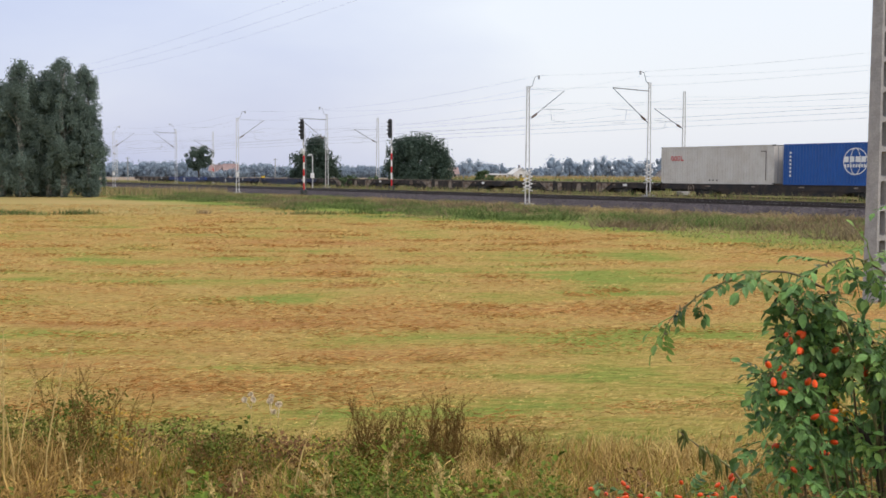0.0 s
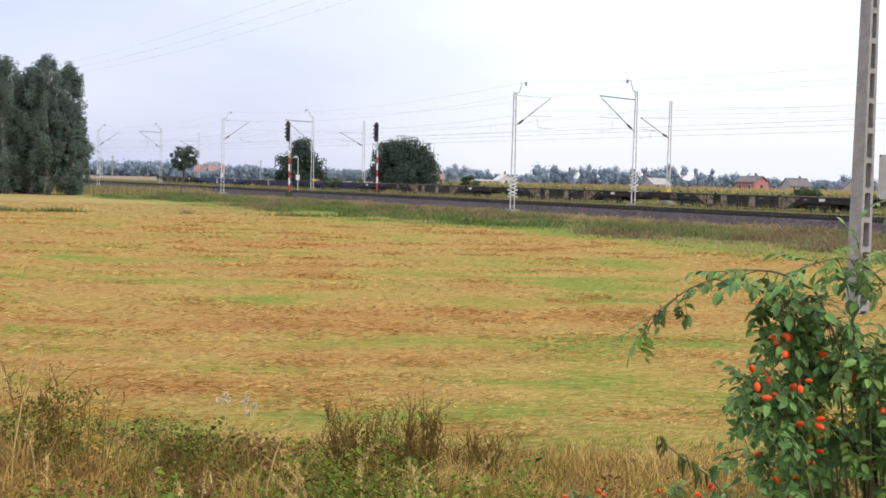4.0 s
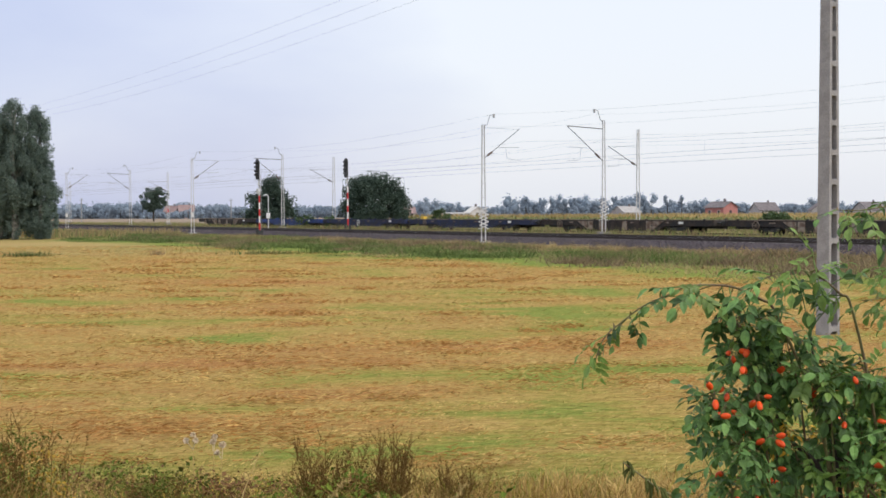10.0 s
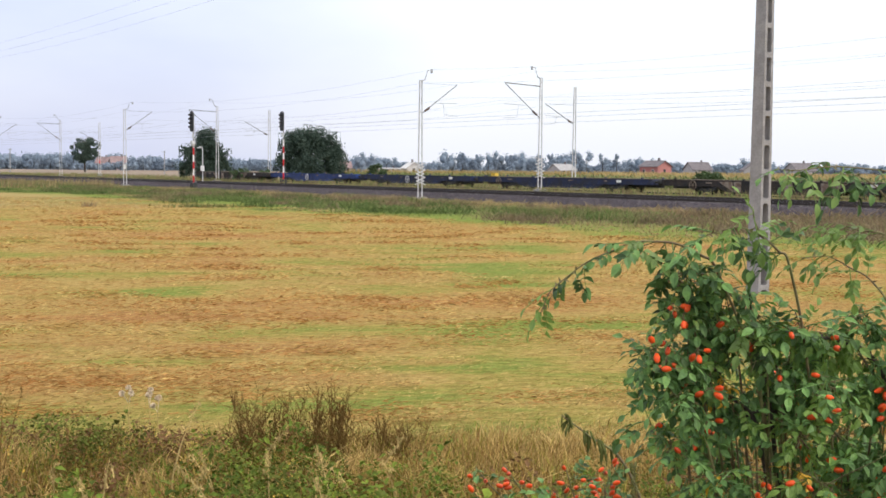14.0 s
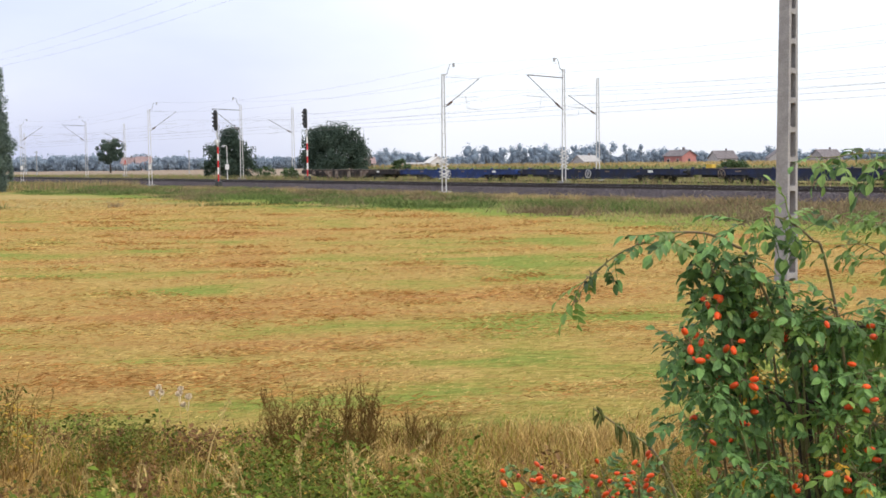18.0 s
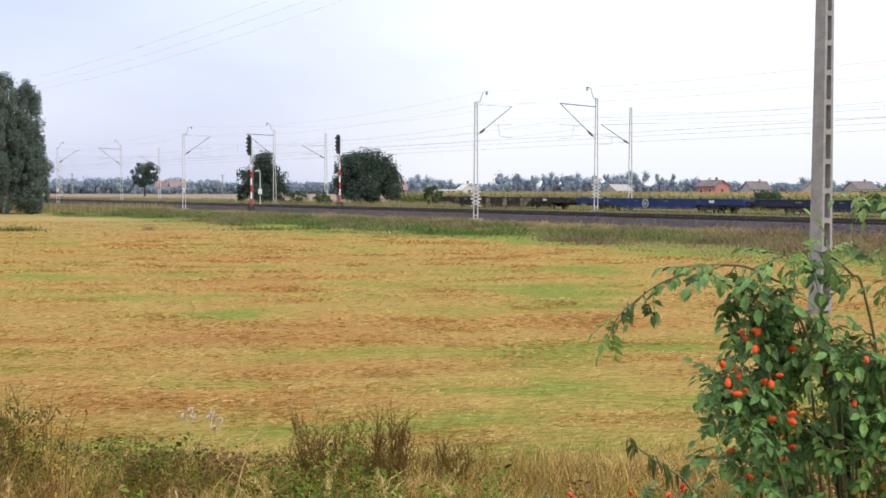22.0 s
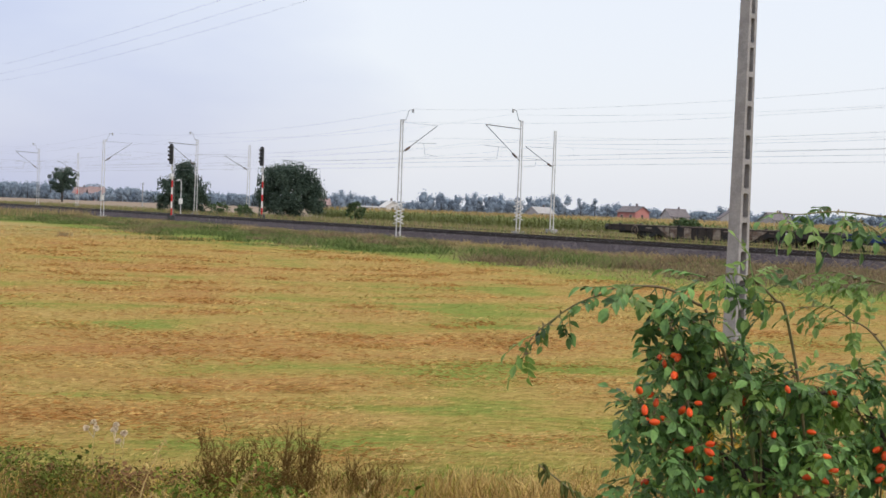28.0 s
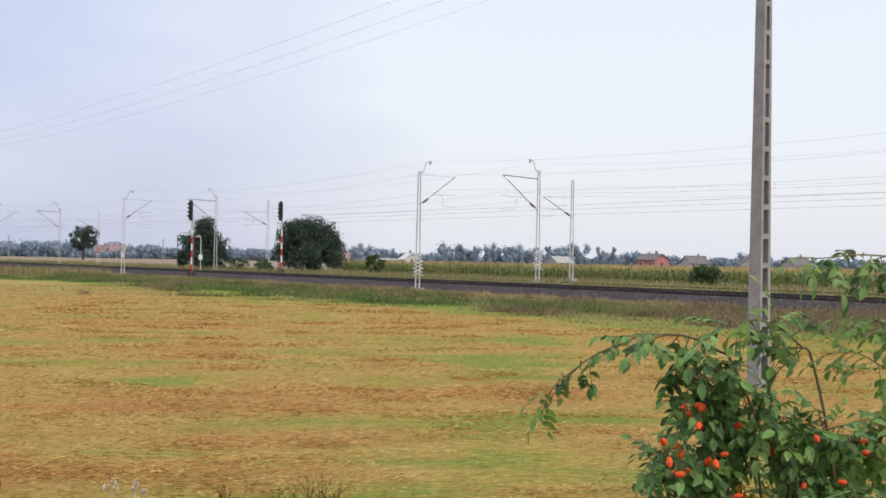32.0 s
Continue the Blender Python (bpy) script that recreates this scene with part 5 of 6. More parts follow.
def verge():
    """Tall rough grass between the meadow and the ballast, and round the tracks."""
    rnd = random.Random(21)
    g = Geo()
    n = 0
    while n < 150000:
        v = rnd.uniform(-70, 190)
        u = rnd.uniform(-26.5, -0.2)
        p = spot(u, v)
        if p.y < 20 or p.y > 230:
            continue
        # drifts of one kind of grass, drawn out along the line, with low and high clumps in them
        k = noise.noise((u * 0.22, v * 0.075, 2)) + 0.6 * noise.noise((u * 0.5, v * 0.22, 5)) + 0.3 * noise.noise((u * 1.2, v * 0.8, 9))
        clump = max(0.0, noise.noise((p.x * 0.75, p.y * 0.75, 6)) + 0.25 * noise.noise((p.x * 2.2, p.y * 2.2, 1)))
        edge = -20.5 + 6.0 * noise.noise((v * 0.09, 3.3, 0)) + 4.0 * noise.noise((v * 0.35, u * 0.2, 0))
        p.z = ground_z(p.x, p.y)
        if u < edge - 3:
            continue
        if u < edge + 2.5:
            slot, h = (2 if k + rnd.gauss(0, 0.1) < 0.1 else 3 if k < 0.3 else 0), rnd.uniform(0.05, 0.13) * (1 + 2.0 * clump)
        else:
            tone = 1.5 * k + rnd.gauss(0, 0.08) + 0.05 + 0.045 * (u + 11.5)
            if v < 4 and u > -11:
                tone = max(tone, 0.05) if rnd.random() < 0.85 * (1 - step(v, -8, 4)) else tone
            slot = 0 if tone > 0.22 else 1 if tone > 0.02 else 3 if tone > -0.16 else 2
            h = rnd.uniform(0.06, 0.20) * (0.75 + 2.4 * clump) * (0.6 if u > -3.5 else 1.0) * (1.0 + 0.9 * (1 - step(v, -12, 4)) * step(u, -12, -9))
            if rnd.random() < 1 - step(v, -50, -36):
                slot, h = (4 if rnd.random() < 0.75 else 1), 1.9 * h
        blade(g, p, rnd, h, 0.03 + 0.0006 * p.y, 1.25, slot, 1)
        n += 1
    for _ in range(14000):
        u, v = rnd.uniform(-22, -0.8), rnd.triangular(-70, -38, -56)
        p = spot(u, v)
        p.z = ground_z(p.x, p.y)
        blade(g, p, rnd, rnd.uniform(0.15, 0.5), 0.035, 0.5, rnd.choice((4, 4, 4, 1, 3)), 1)
    for _ in range(14000):
        u = rnd.choice((rnd.uniform(9.7, 12.7), rnd.uniform(16.4, 27)))
        p = spot(u, rnd.uniform(-70, 160))
        p.z = 0.28
        blade(g, p, rnd, rnd.uniform(0.3, 0.75), 0.06, 0.4, rnd.choice((1, 1, 2, 3, 3, 3)), 1)
    solid("rough_grass", g, VERGE, "tall dry brown and green grass along the railway verge", "grass", "stuff")
    # tussocks, many with blades in the green darkened for shade
    g = Geo()
    for _ in range(480):
        v, u = rnd.uniform(-45, 150), rnd.triangular(-25, -3, -20)
        c = spot(u, v)
        r = rnd.uniform(0.5, 1.5)
        c.z = ground_z(c.x, c.y)
        tone = rnd.choice(((2, 2, 5), (5, 5, 3), (1, 4, 4), (2, 5, 5), (2, 3, 4)) if u < -12 else ((1, 4, 4), (0, 0, 1), (0, 1, 5), (2, 5, 3)))
        for _ in range(200):
            p = c + Vector((rnd.gauss(0, r * 0.55), rnd.gauss(0, r * 0.35), 0))
            blade(g, p, rnd, rnd.uniform(0.15, 0.55) * min(1.1, r), 0.045, 0.95, rnd.choice(tone), 1)
    for _ in range(95):
        x = rnd.uniform(-48, -5.5)
        c = Vector((x, 57.5 + 1.0 * noise.noise((x * 0.2, 0, 0)) + rnd.uniform(-0.8, 0.8), 0))
        if noise.noise((x * 0.14, 7.7, 0)) < -0.12:
            continue
        c.z = ground_z(c.x, c.y)
        r = rnd.uniform(0.3, 0.9)
        for _ in range(80):
            p = c + Vector((rnd.gauss(0, r), rnd.gauss(0, r * 0.4), 0))
            blade(g, p, rnd, rnd.uniform(0.12, 0.40), 0.05, 0.7, rnd.choice((2, 5, 5, 3)), 1)
    for _ in range(60):
        p = Vector((-12.3 + rnd.gauss(0, 0.22), 58.2 + rnd.gauss(0, 0.2), 0.0))
        blade(g, p, rnd, rnd.uniform(0.2, 0.55), 0.05, 0.7, 1, 1)
    for _ in range(7000):
        x, y = rnd.uniform(-80, -24), rnd.uniform(102, 130)
        if -39 < x and y < 104:
            continue
        blade(g, Vector((x, y, 0)), rnd, rnd.uniform(0.4, 1.0), 0.09, 0.3, rnd.choice((0, 0, 1, 3)), 1)
    solid("grass_tussocks", g, VERGE, "scattered green and brown grass tussocks at the meadow edge", "grass", "stuff")


verge()


def hay_on_meadow():
    """Cut straw and drying hay lying in rows on the stubble."""
    rnd = random.Random(33)
    g = Geo()
    n = 0
    while n < 250000:
        y = 8.6 + 66 * rnd.random() ** 2.0
        x = rnd.uniform(-0.46, 0.52) * (y + 4) + rnd.uniform(-1, 1)
        if uv_of(x, y)[0] > -24:
            continue
        row = hay_rows(x, y) + 0.5 * noise.noise((x * 0.5, y * 1.3, 4.0))
        if row < -0.15 and rnd.random() < 0.72:
            continue
        far = max(1.0, y / 13)
        z = ground_z(x, y)
        a = rnd.gauss(0.0, 0.7) if rnd.random() < 0.4 else rnd.uniform(-1.57, 1.57)
        if row > 0.12:
            slot, lift = (1 if rnd.random() < 0.6 else 0), rnd.uniform(0.0, 0.07)
        elif row < -0.15:
            slot, lift = (2 if rnd.random() < 0.6 else 0), rnd.uniform(0.0, 0.03)
        else:
            slot, lift = (0 if rnd.random() < 0.78 else (1 if rnd.random() < 0.6 else 2)), rnd.uniform(0.0, 0.035)
        L, w = rnd.uniform(0.02, 0.075) * far ** 0.45, 0.0026 * far ** 0.7
        d = Vector((math.cos(a), math.sin(a), abs(rnd.gauss(0, 0.14)) + (0.35 * rnd.random() if slot == 2 else 0.0)))
        s = Vector((-d.y, d.x, rnd.uniform(-0.7, 0.7))).normalized() * w
        p = Vector((x, y, z + lift + 0.008))
        g.add([p - s, p + s, p + d * L + s, p + d * L - s], [(0, 1, 2, 3)], slot)
        n += 1
    # loose heaps left by the rake
    for _ in range(230):
        y = 9.5 + 40 * rnd.random() ** 1.6
        x = rnd.uniform(-0.42, 0.45) * (y + 2)
        if uv_of(x, y)[0] > -26:
            continue
        rx, ry = rnd.uniform(0.2, 0.75), rnd.uniform(0.08, 0.2)
        far = max(1.0, y / 13)
        tone = rnd.choice((1, 1, 0))
        for _ in range(130):
            p = Vector((x + rnd.gauss(0, rx), y + rnd.gauss(0, ry), 0))
            p.z = ground_z(p.x, p.y) + abs(rnd.gauss(0, 0.035)) + 0.005
            a = rnd.gauss(0.1, 0.6)
            d = Vector((math.cos(a), math.sin(a), rnd.gauss(0, 0.2))) * rnd.uniform(0.04, 0.11)
            s = Vector((-d.y, d.x, rnd.uniform(-0.3, 0.3))).normalized() * 0.003 * far
            g.add([p - s, p + s, p + d + s, p + d - s], [(0, 1, 2, 3)], tone if rnd.random() < 0.8 else 1 - tone)
    solid("mown_hay", g, [straw_mat, hay_mat, stubble_mat], "cut straw and rust-coloured hay drying in rows on stubble", "hay", "stuff")


hay_on_meadow()


herb_leaf = mat("herb_leaves", (0.175, 0.225, 0.035), 0.75, vary=0.2, scale=3, second=(0.10, 0.15, 0.025), island=0.45, translucent=0.2, spec=0.06)
dark_herb = mat("dark_herb_leaves", (0.075, 0.105, 0.02), 0.8, vary=0.2, scale=3, second=(0.13, 0.14, 0.03), island=0.45, translucent=0.15, spec=0.06)
mugwort_leaf = mat("mugwort_leaves", (0.125, 0.165, 0.035), 0.8, vary=0.2, scale=3, second=(0.15, 0.125, 0.035), island=0.5, translucent=0.2, spec=0.05)
yellow_leaf = mat("yellowing_leaves", (0.52, 0.34, 0.04), 0.6, vary=0.15, scale=5, second=(0.42, 0.24, 0.035), island=0.25, translucent=0.25)
russet_leaf = mat("russet_leaves", (0.22, 0.115, 0.05), 0.8, vary=0.2, scale=5, second=(0.15, 0.085, 0.04), island=0.3, translucent=0.2, spec=0.15)
dead_stalk = mat("dead_brown_stalks", (0.21, 0.135, 0.045), 0.9, vary=0.2, scale=6, second=(0.14, 0.082, 0.028), island=0.3, spec=0.05)
tan_stalk = mat("bleached_stalks", (0.54, 0.40, 0.17), 0.85, vary=0.12, scale=4, island=0.25, spec=0.05)
seed_fluff = mat("pale_seed_fluff", (0.80, 0.68, 0.52), 0.95, vary=0.1, scale=20, spec=0.05)


def bank_top(x, y):
    """How tall the weeds stand on the near bank."""
    left = 1 - step(x, -3.2, -1.4)
    lumps = noise.noise((x * 0.9, y * 0.9, 4)) + 0.5 * noise.noise((x * 2.3, y * 2.3, 2))
    return max(0.07, (0.30 + 0.20 * left) * (1 - 0.55 * step(y, 7.0, 8.8)) + 0.13 * lumps)


def bank_weeds():
    rnd = random.Random(55)
    g = Geo()
    n = 0
    while n < 27000:
        y = 3.4 + 5.6 * rnd.random() ** 0.8
        x = rnd.uniform(-0.56, 0.42) * (y + 1.0)
        k = noise.noise((x * 0.7, y * 0.7, 8)) + 0.5 * noise.noise((x * 2.1, y * 2.1, 1))
        top = bank_top(x, y) * (1 + 0.35 * k)
        if y > 8.0 + 0.5 * noise.noise((x * 0.6, 0, 0)) and rnd.random() < 0.6:
            continue
        right = step(x, -0.3, 0.6)
        dry = 0.40 + 0.9 * k + 0.6 * right * step(y, 5.9, 6.5) + 0.25 * (1 - step(x, -2.6, -1.2))
        lush = step(x, -0.95, -0.6) * (1 - step(x, 0.15, 0.6)) * (1 - step(y, 6.1, 6.6)) + 0.5 * step(x, 0.2, 0.6) * (1 - step(y, 5.4, 6.0))
        dry += 0.02 - 0.6 * lush
        if lush > 0.5 and rnd.random() < 0.6:
            continue
        hue = noise.noise((x * 1.6, y * 1.6, 12)) + 0.4 * noise.noise((x * 5.0, y * 5.0, 3)) + rnd.gauss(0, 0.12)
        if rnd.random() < dry:
            slot = 0 if hue > -0.12 else 1
        else:
            slot = 2 if hue > 0.0 else 3
        h = top * rnd.uniform(0.3, 1.0)
        blade(g, Vector((x, y, ground_z(x, y) - 0.01)), rnd, h, rnd.uniform(0.004, 0.009), 0.9, slot)
        n += 1
    # fresh broad blue-green grass low on the bank
    for _ in range(30):
        x, y = rnd.uniform(-2.3, -1.2), rnd.uniform(3.7, 4.6)
        for _ in range(34):
            p = Vector((x + rnd.gauss(0, 0.07), y + rnd.gauss(0, 0.07), ground_z(x, y) - 0.01))
            blade(g, p, rnd, rnd.uniform(0.14, 0.36), rnd.uniform(0.006, 0.012), 0.9, rnd.choice((4, 4, 4, 3, 0)))
    # single tufts that stand out
    for _ in range(26):
        y = 4.8 + 2.0 * rnd.random()
        x = rnd.uniform(-3.2, -1.5)
        h = bank_top(x, y) * rnd.uniform(0.9, 1.5)
        for _ in range(60):
            p = Vector((x + rnd.gauss(0, 0.05), y + rnd.gauss(0, 0.05), ground_z(x, y) - 0.01))
            blade(g, p, rnd, h * rnd.uniform(0.5, 1.0), rnd.uniform(0.004, 0.008), 0.8, rnd.choice((0, 0, 0, 0, 1)))
    # short grass round the standing place
    for _ in range(12000):
        x, y = rnd.uniform(-7, 7), rnd.uniform(-3, 6.5)
        if abs(x) < 0.4 * (y + 1.0) and y > 3.0:
            continue
        blade(g, Vector((x, y, ground_z(x, y) - 0.01)), rnd, rnd.uniform(0.06, 0.2), 0.008, 0.7, rnd.choice((0, 1, 2, 2, 3)), 1)
    # a golden strip along the meadow
    for _ in range(8000):
        x, y = rnd.uniform(0.0, 1.9), 6.3 + 1.7 * rnd.random()
        h = rnd.uniform(0.08, 0.30) * (1 + 0.5 * noise.noise((x * 1.5, y * 1.5, 9)))
        blade(g, Vector((x, y, ground_z(x, y) - 0.01)), rnd, h, rnd.uniform(0.004, 0.008), 0.4, rnd.choice((0, 0, 0, 1, 3)))
    for _ in range(170):
        y = 3.9 + 4.0 * rnd.random()
        x = rnd.uniform(-0.52, 0.36) * (y + 0.8)
        slot, h = rnd.choice((0, 0, 1, 1, 2, 3)), bank_top(x, y) * rnd.uniform(0.7, 1.25)
        for _ in range(40):
            p = Vector((x + rnd.gauss(0, 0.025), y + rnd.gauss(0, 0.025), ground_z(x, y) - 0.01))
            blade(g, p, rnd, h * rnd.uniform(0.5, 1.0), rnd.uniform(0.004, 0.008), 0.75, slot)
    solid("bank_grass", g, BANK, "tangled green and dry grass on the near bank", "grass", "stuff")
    # broad-leaved herbs in patches of one kind, with bare dark gaps
    g = Geo()
    for _ in range(1750):
        y = 3.7 + 4.5 * rnd.random() ** 0.9
        x = rnd.uniform(-0.5, 0.40) * (y + 0.8)
        patch = noise.noise((x * 0.7, y * 0.7, 8)) + 0.5 * noise.noise((x * 2.1, y * 2.1, 1))
        lush = step(x, -1.05, -0.7) * (1 - step(x, 0.3, 0.7)) * (1 - step(y, 6.6, 7.1))
        if (patch > 0.12 and lush < 0.5) or (x > -0.1 and y > 6.4) or noise.noise((x * 1.7, y * 1.7, 21)) < -0.22:
            continue
        kind = noise.noise((x * 1.3, y * 1.3, 3)) + 0.5 * noise.noise((x * 4, y * 4, 7)) + rnd.gauss(0, 0.1) + 0.15 * lush
        tone = 0 if kind > 0.22 - 0.1 * lush else 1 if kind > -0.12 - 0.3 * lush else 3
        if rnd.random() < 0.07 - 0.05 * lush:
            tone = 2
        h = bank_top(x, y) * rnd.uniform(0.55, 1.1) * (1 + 0.35 * lush)
        z0 = ground_z(x, y)
        r = rnd.uniform(0.05, 0.11)
        big = rnd.choice((0.013, 0.02, 0.028, 0.036))
        if tone == 2:
            big = 0.014
        for _ in range(int(26 + 0.75 / big)):
            f = rnd.random() ** 0.55
            p = Vector((x + rnd.gauss(0, r * (1.2 - 0.7 * f)), y + rnd.gauss(0, r * (1.2 - 0.7 * f)), z0 + h * f))
            a = rnd.uniform(0, 6.28)
            d = Vector((math.cos(a), math.sin(a), rnd.uniform(-1.0, 0.8))) * big * rnd.uniform(0.6, 1.2)
            s = d.cross(Vector((rnd.gauss(0, 0.3), rnd.gauss(0, 0.3), 1))).normalized() * d.length * 0.32
            up = Vector((0, 0, d.length * 0.12))
            g.add([p, p + d * 0.45 + s + up, p + d, p + d * 0.45 - s + up, p + d * 0.5], [(0, 4, 1), (1, 4, 2), (2, 4, 3), (3, 4, 0)], tone if rnd.random() < 0.95 else rnd.choice((0, 1, 1, 3)))
    # a few plants with broad pale leaves close to the viewer
    for _ in range(70):
        y = rnd.uniform(3.8, 5.6)
        x = rnd.uniform(-0.32, 0.22) * (y + 0.8)
        z0, h = ground_z(x, y), bank_top(x, y) * rnd.uniform(0.8, 1.25)
        for _ in range(9):
            p = Vector((x + rnd.gauss(0, 0.06), y + rnd.gauss(0, 0.06), z0 + h * rnd.uniform(0.6, 1.0)))
            a = rnd.uniform(0, 6.28)
            d = Vector((math.cos(a), math.sin(a), rnd.uniform(-0.5, 0.4))) * rnd.uniform(0.04, 0.07)
            s = d.cross(Vector((rnd.gauss(0, 0.3), rnd.gauss(0, 0.3), 1))).normalized() * d.length * 0.36
            up = Vector((0, 0, d.length * 0.10))
            g.add([p, p + d * 0.4 + s + up, p + d, p + d * 0.4 - s + up, p + d * 0.5], [(0, 4, 1), (1, 4, 2), (2, 4, 3), (3, 4, 0)], rnd.choice((0, 0, 0, 1)))
    solid("bank_herbs", g, [herb_leaf, dark_herb, yellow_leaf, russet_leaf], "low broad-leaved green herbs among the grass of the bank", "herbs", "stuff")


bank_weeds()


def seed_plant(x, y, h, spread, n, material, label, seed, name="dead_dock_plant", twig=13, lower=None):
    """An upright plant of branching seed stalks, dry at the top and leafy below."""
    rnd = random.Random(seed)
    t = thing(name, label, "weed", pose(x, y, ground_z(x, y)), "tall weeds on the bank")
    for k in range(n):
        g = Geo()
        a = rnd.uniform(0, 6.28)
        base = Vector((math.cos(a), math.sin(a) * 0.7, 0)) * spread * rnd.random() * 0.7
        tip = base * 1.7 + Vector((rnd.gauss(0, 0.09), rnd.gauss(0, 0.07), h * rnd.uniform(0.5, 1.0)))
        mid = base.lerp(tip, 0.5) + Vector((rnd.gauss(0, 0.015), rnd.gauss(0, 0.015), 0))
        g.tube([base, mid, tip], [0.0035, 0.0028, 0.0013], 5)
        for j in range(twig):
            f = rnd.uniform(0.35, 0.97)
            p = base.lerp(tip, f)
            q = p + Vector((rnd.gauss(0, 0.05), rnd.gauss(0, 0.05), rnd.uniform(0.05, 0.14)))
            g.tube([p, q], [0.0016, 0.0009], 4, cap=False)
            for i in range(8):
                leaf_quads(g, p.lerp(q, i / 8) + Vector((rnd.gauss(0, 0.006), rnd.gauss(0, 0.006), 0)), rnd, 0.012, 0.6)
        part("stalk", g, material, t)
    if lower:
        g = Geo()
        for _ in range(int(9500 * spread) if spread > 0.15 else 420):
            f = rnd.random() ** 0.7
            a = noise.noise((7.0 * f, seed * 1.3, 0.5))
            p = Vector((rnd.gauss(0.5 * spread * a, spread * (0.8 - 0.45 * f)), rnd.gauss(0, spread * (0.75 - 0.45 * f)), h * 0.85 * f))
            if noise.noise((p.x * 9, p.y * 9, p.z * 9 + seed)) < -0.05:
                continue
            leaf_quads(g, p, rnd, 0.025, 0.45)
        tagged(part("leaves", g, lower, t), kind="stuff")
    return t


DOCK = "dead brown dock plant with branching seed stalks on the bank"
seed_plant(-0.55, 7.2, 0.56, 0.17, 24, dead_stalk, DOCK, 61)
seed_plant(-0.13, 7.1, 0.60, 0.20, 30, dead_stalk, DOCK, 62)
seed_plant(0.30, 7.3, 0.36, 0.26, 18, dead_stalk, DOCK, 63)
seed_plant(-2.30, 6.9, 0.74, 0.27, 18, dead_stalk, "bushy green weed with reddish brown seed stalks on the bank", 64, "mugwort_plant", lower=mugwort_leaf)
seed_plant(-3.0, 7.3, 0.56, 0.26, 8, dead_stalk, "bushy green weed with reddish brown seed stalks on the bank", 65, "mugwort_plant", lower=mugwort_leaf)
seed_plant(-1.45, 6.8, 0.46, 0.20, 9, dead_stalk, "leafy green weed with a few thin stalks on the bank", 66, "mugwort_plant", twig=3, lower=mugwort_leaf)
seed_plant(-1.95, 6.5, 0.66, 0.13, 5, dead_stalk, "low weed with bright yellow autumn leaves on the bank", 67, "yellow_weed", twig=2, lower=yellow_leaf)


def tall_straw():
    """Long bleached grass stems at the left of the bank."""
    rnd = random.Random(71)
    for k in range(58):
        t = thing("tall_grass_stem", "tall bleached grass stem with a feathery drooping seed head", "grass", pose(rnd.gauss(-2.62, 0.2) if k < 34 else rnd.uniform(-2.6, 0.3), rnd.uniform(5.2, 6.4) if k < 34 else rnd.uniform(4.6, 6.4), 0.22), "tall grass stems")
        g = Geo()
        h = rnd.uniform(0.5, 1.02) if k < 34 else rnd.uniform(0.3, 0.52)
        lx, ly = rnd.gauss(0.06, 0.13), rnd.gauss(0, 0.1)
        path = [Vector((lx * f * f, ly * f * f, h * f)) for f in (0, 0.3, 0.6, 0.85, 1.0)]
        g.tube(path, [0.005, 0.0045, 0.004, 0.003, 0.0015], 5)
        part("stem", g, tan_stalk, t)
        g = Geo()
        for i in range(40):
            f = rnd.uniform(0.72, 1.0)
            p = Vector((lx * f * f, ly * f * f, h * f)) + Vector((rnd.gauss(0, 0.012), rnd.gauss(0, 0.012), 0))
            leaf_quads(g, p, rnd, 0.03, 0.25, -1.5)
        part("seed_head", g, tan_stalk, t)


tall_straw()


def thistle(x, y, z, seed):
    rnd = random.Random(seed)
    t = thing("thistle", "dry thistle with pale fluffy seed heads", "weed", pose(x, y, ground_z(x, y)), "thistles")
    g = Geo()
    g.tube([(0.03, 0, 0), (0.0, 0, z * 0.5), (0, 0, z)], [0.004, 0.003, 0.002], 5)
    part("stem", g, tan_stalk, t)
    for k in range(3):
        c = Vector((rnd.uniform(-0.06, 0.06), rnd.uniform(-0.03, 0.03), z + rnd.uniform(-0.07, 0.03))) if k else Vector((0, 0, z))
        g = Geo()
        g.tube([(0, 0, z - 0.1), c], 0.002, 4)
        for _ in range(60):
            d = Vector((rnd.gauss(0, 1), rnd.gauss(0, 1), rnd.gauss(0.4, 1))).normalized() * 0.022
            s = d.cross(Vector((rnd.gauss(0, 1), rnd.gauss(0, 1), 0.3))).normalized() * 0.0035
            g.add([c - s, c + s, c + d + s, c + d - s], [(0, 1, 2, 3)])
        part("seed_head", g, seed_fluff, t)


thistle(-1.45, 8.0, 0.48, 81)
thistle(-1.32, 8.05, 0.43, 82)
thistle(-1.29, 8.2, 0.38, 83)


# ---- wild rose with hips, close to the camera ----
rose_leaf = mat("rose_leaves", (0.118, 0.215, 0.058), 0.5, vary=0.18, scale=30, second=(0.070, 0.135, 0.044), each=0.45, island=0.5, translucent=0.22, spec=0.3)
rose_young = mat("young_rose_leaves", (0.22, 0.35, 0.075), 0.45, vary=0.15, scale=30, each=0.25, translucent=0.3)
rose_yellow = mat("yellow_rose_leaves", (0.62, 0.36, 0.03), 0.5, vary=0.15, scale=40, each=0.2, translucent=0.25)
rose_stem = mat("rose_canes", (0.20, 0.20, 0.075), 0.6, vary=0.2, scale=20, second=(0.15, 0.10, 0.055))
rose_wood = mat("old_rose_wood", (0.075, 0.055, 0.045), 0.8, vary=0.25, scale=25, bump=0.4)
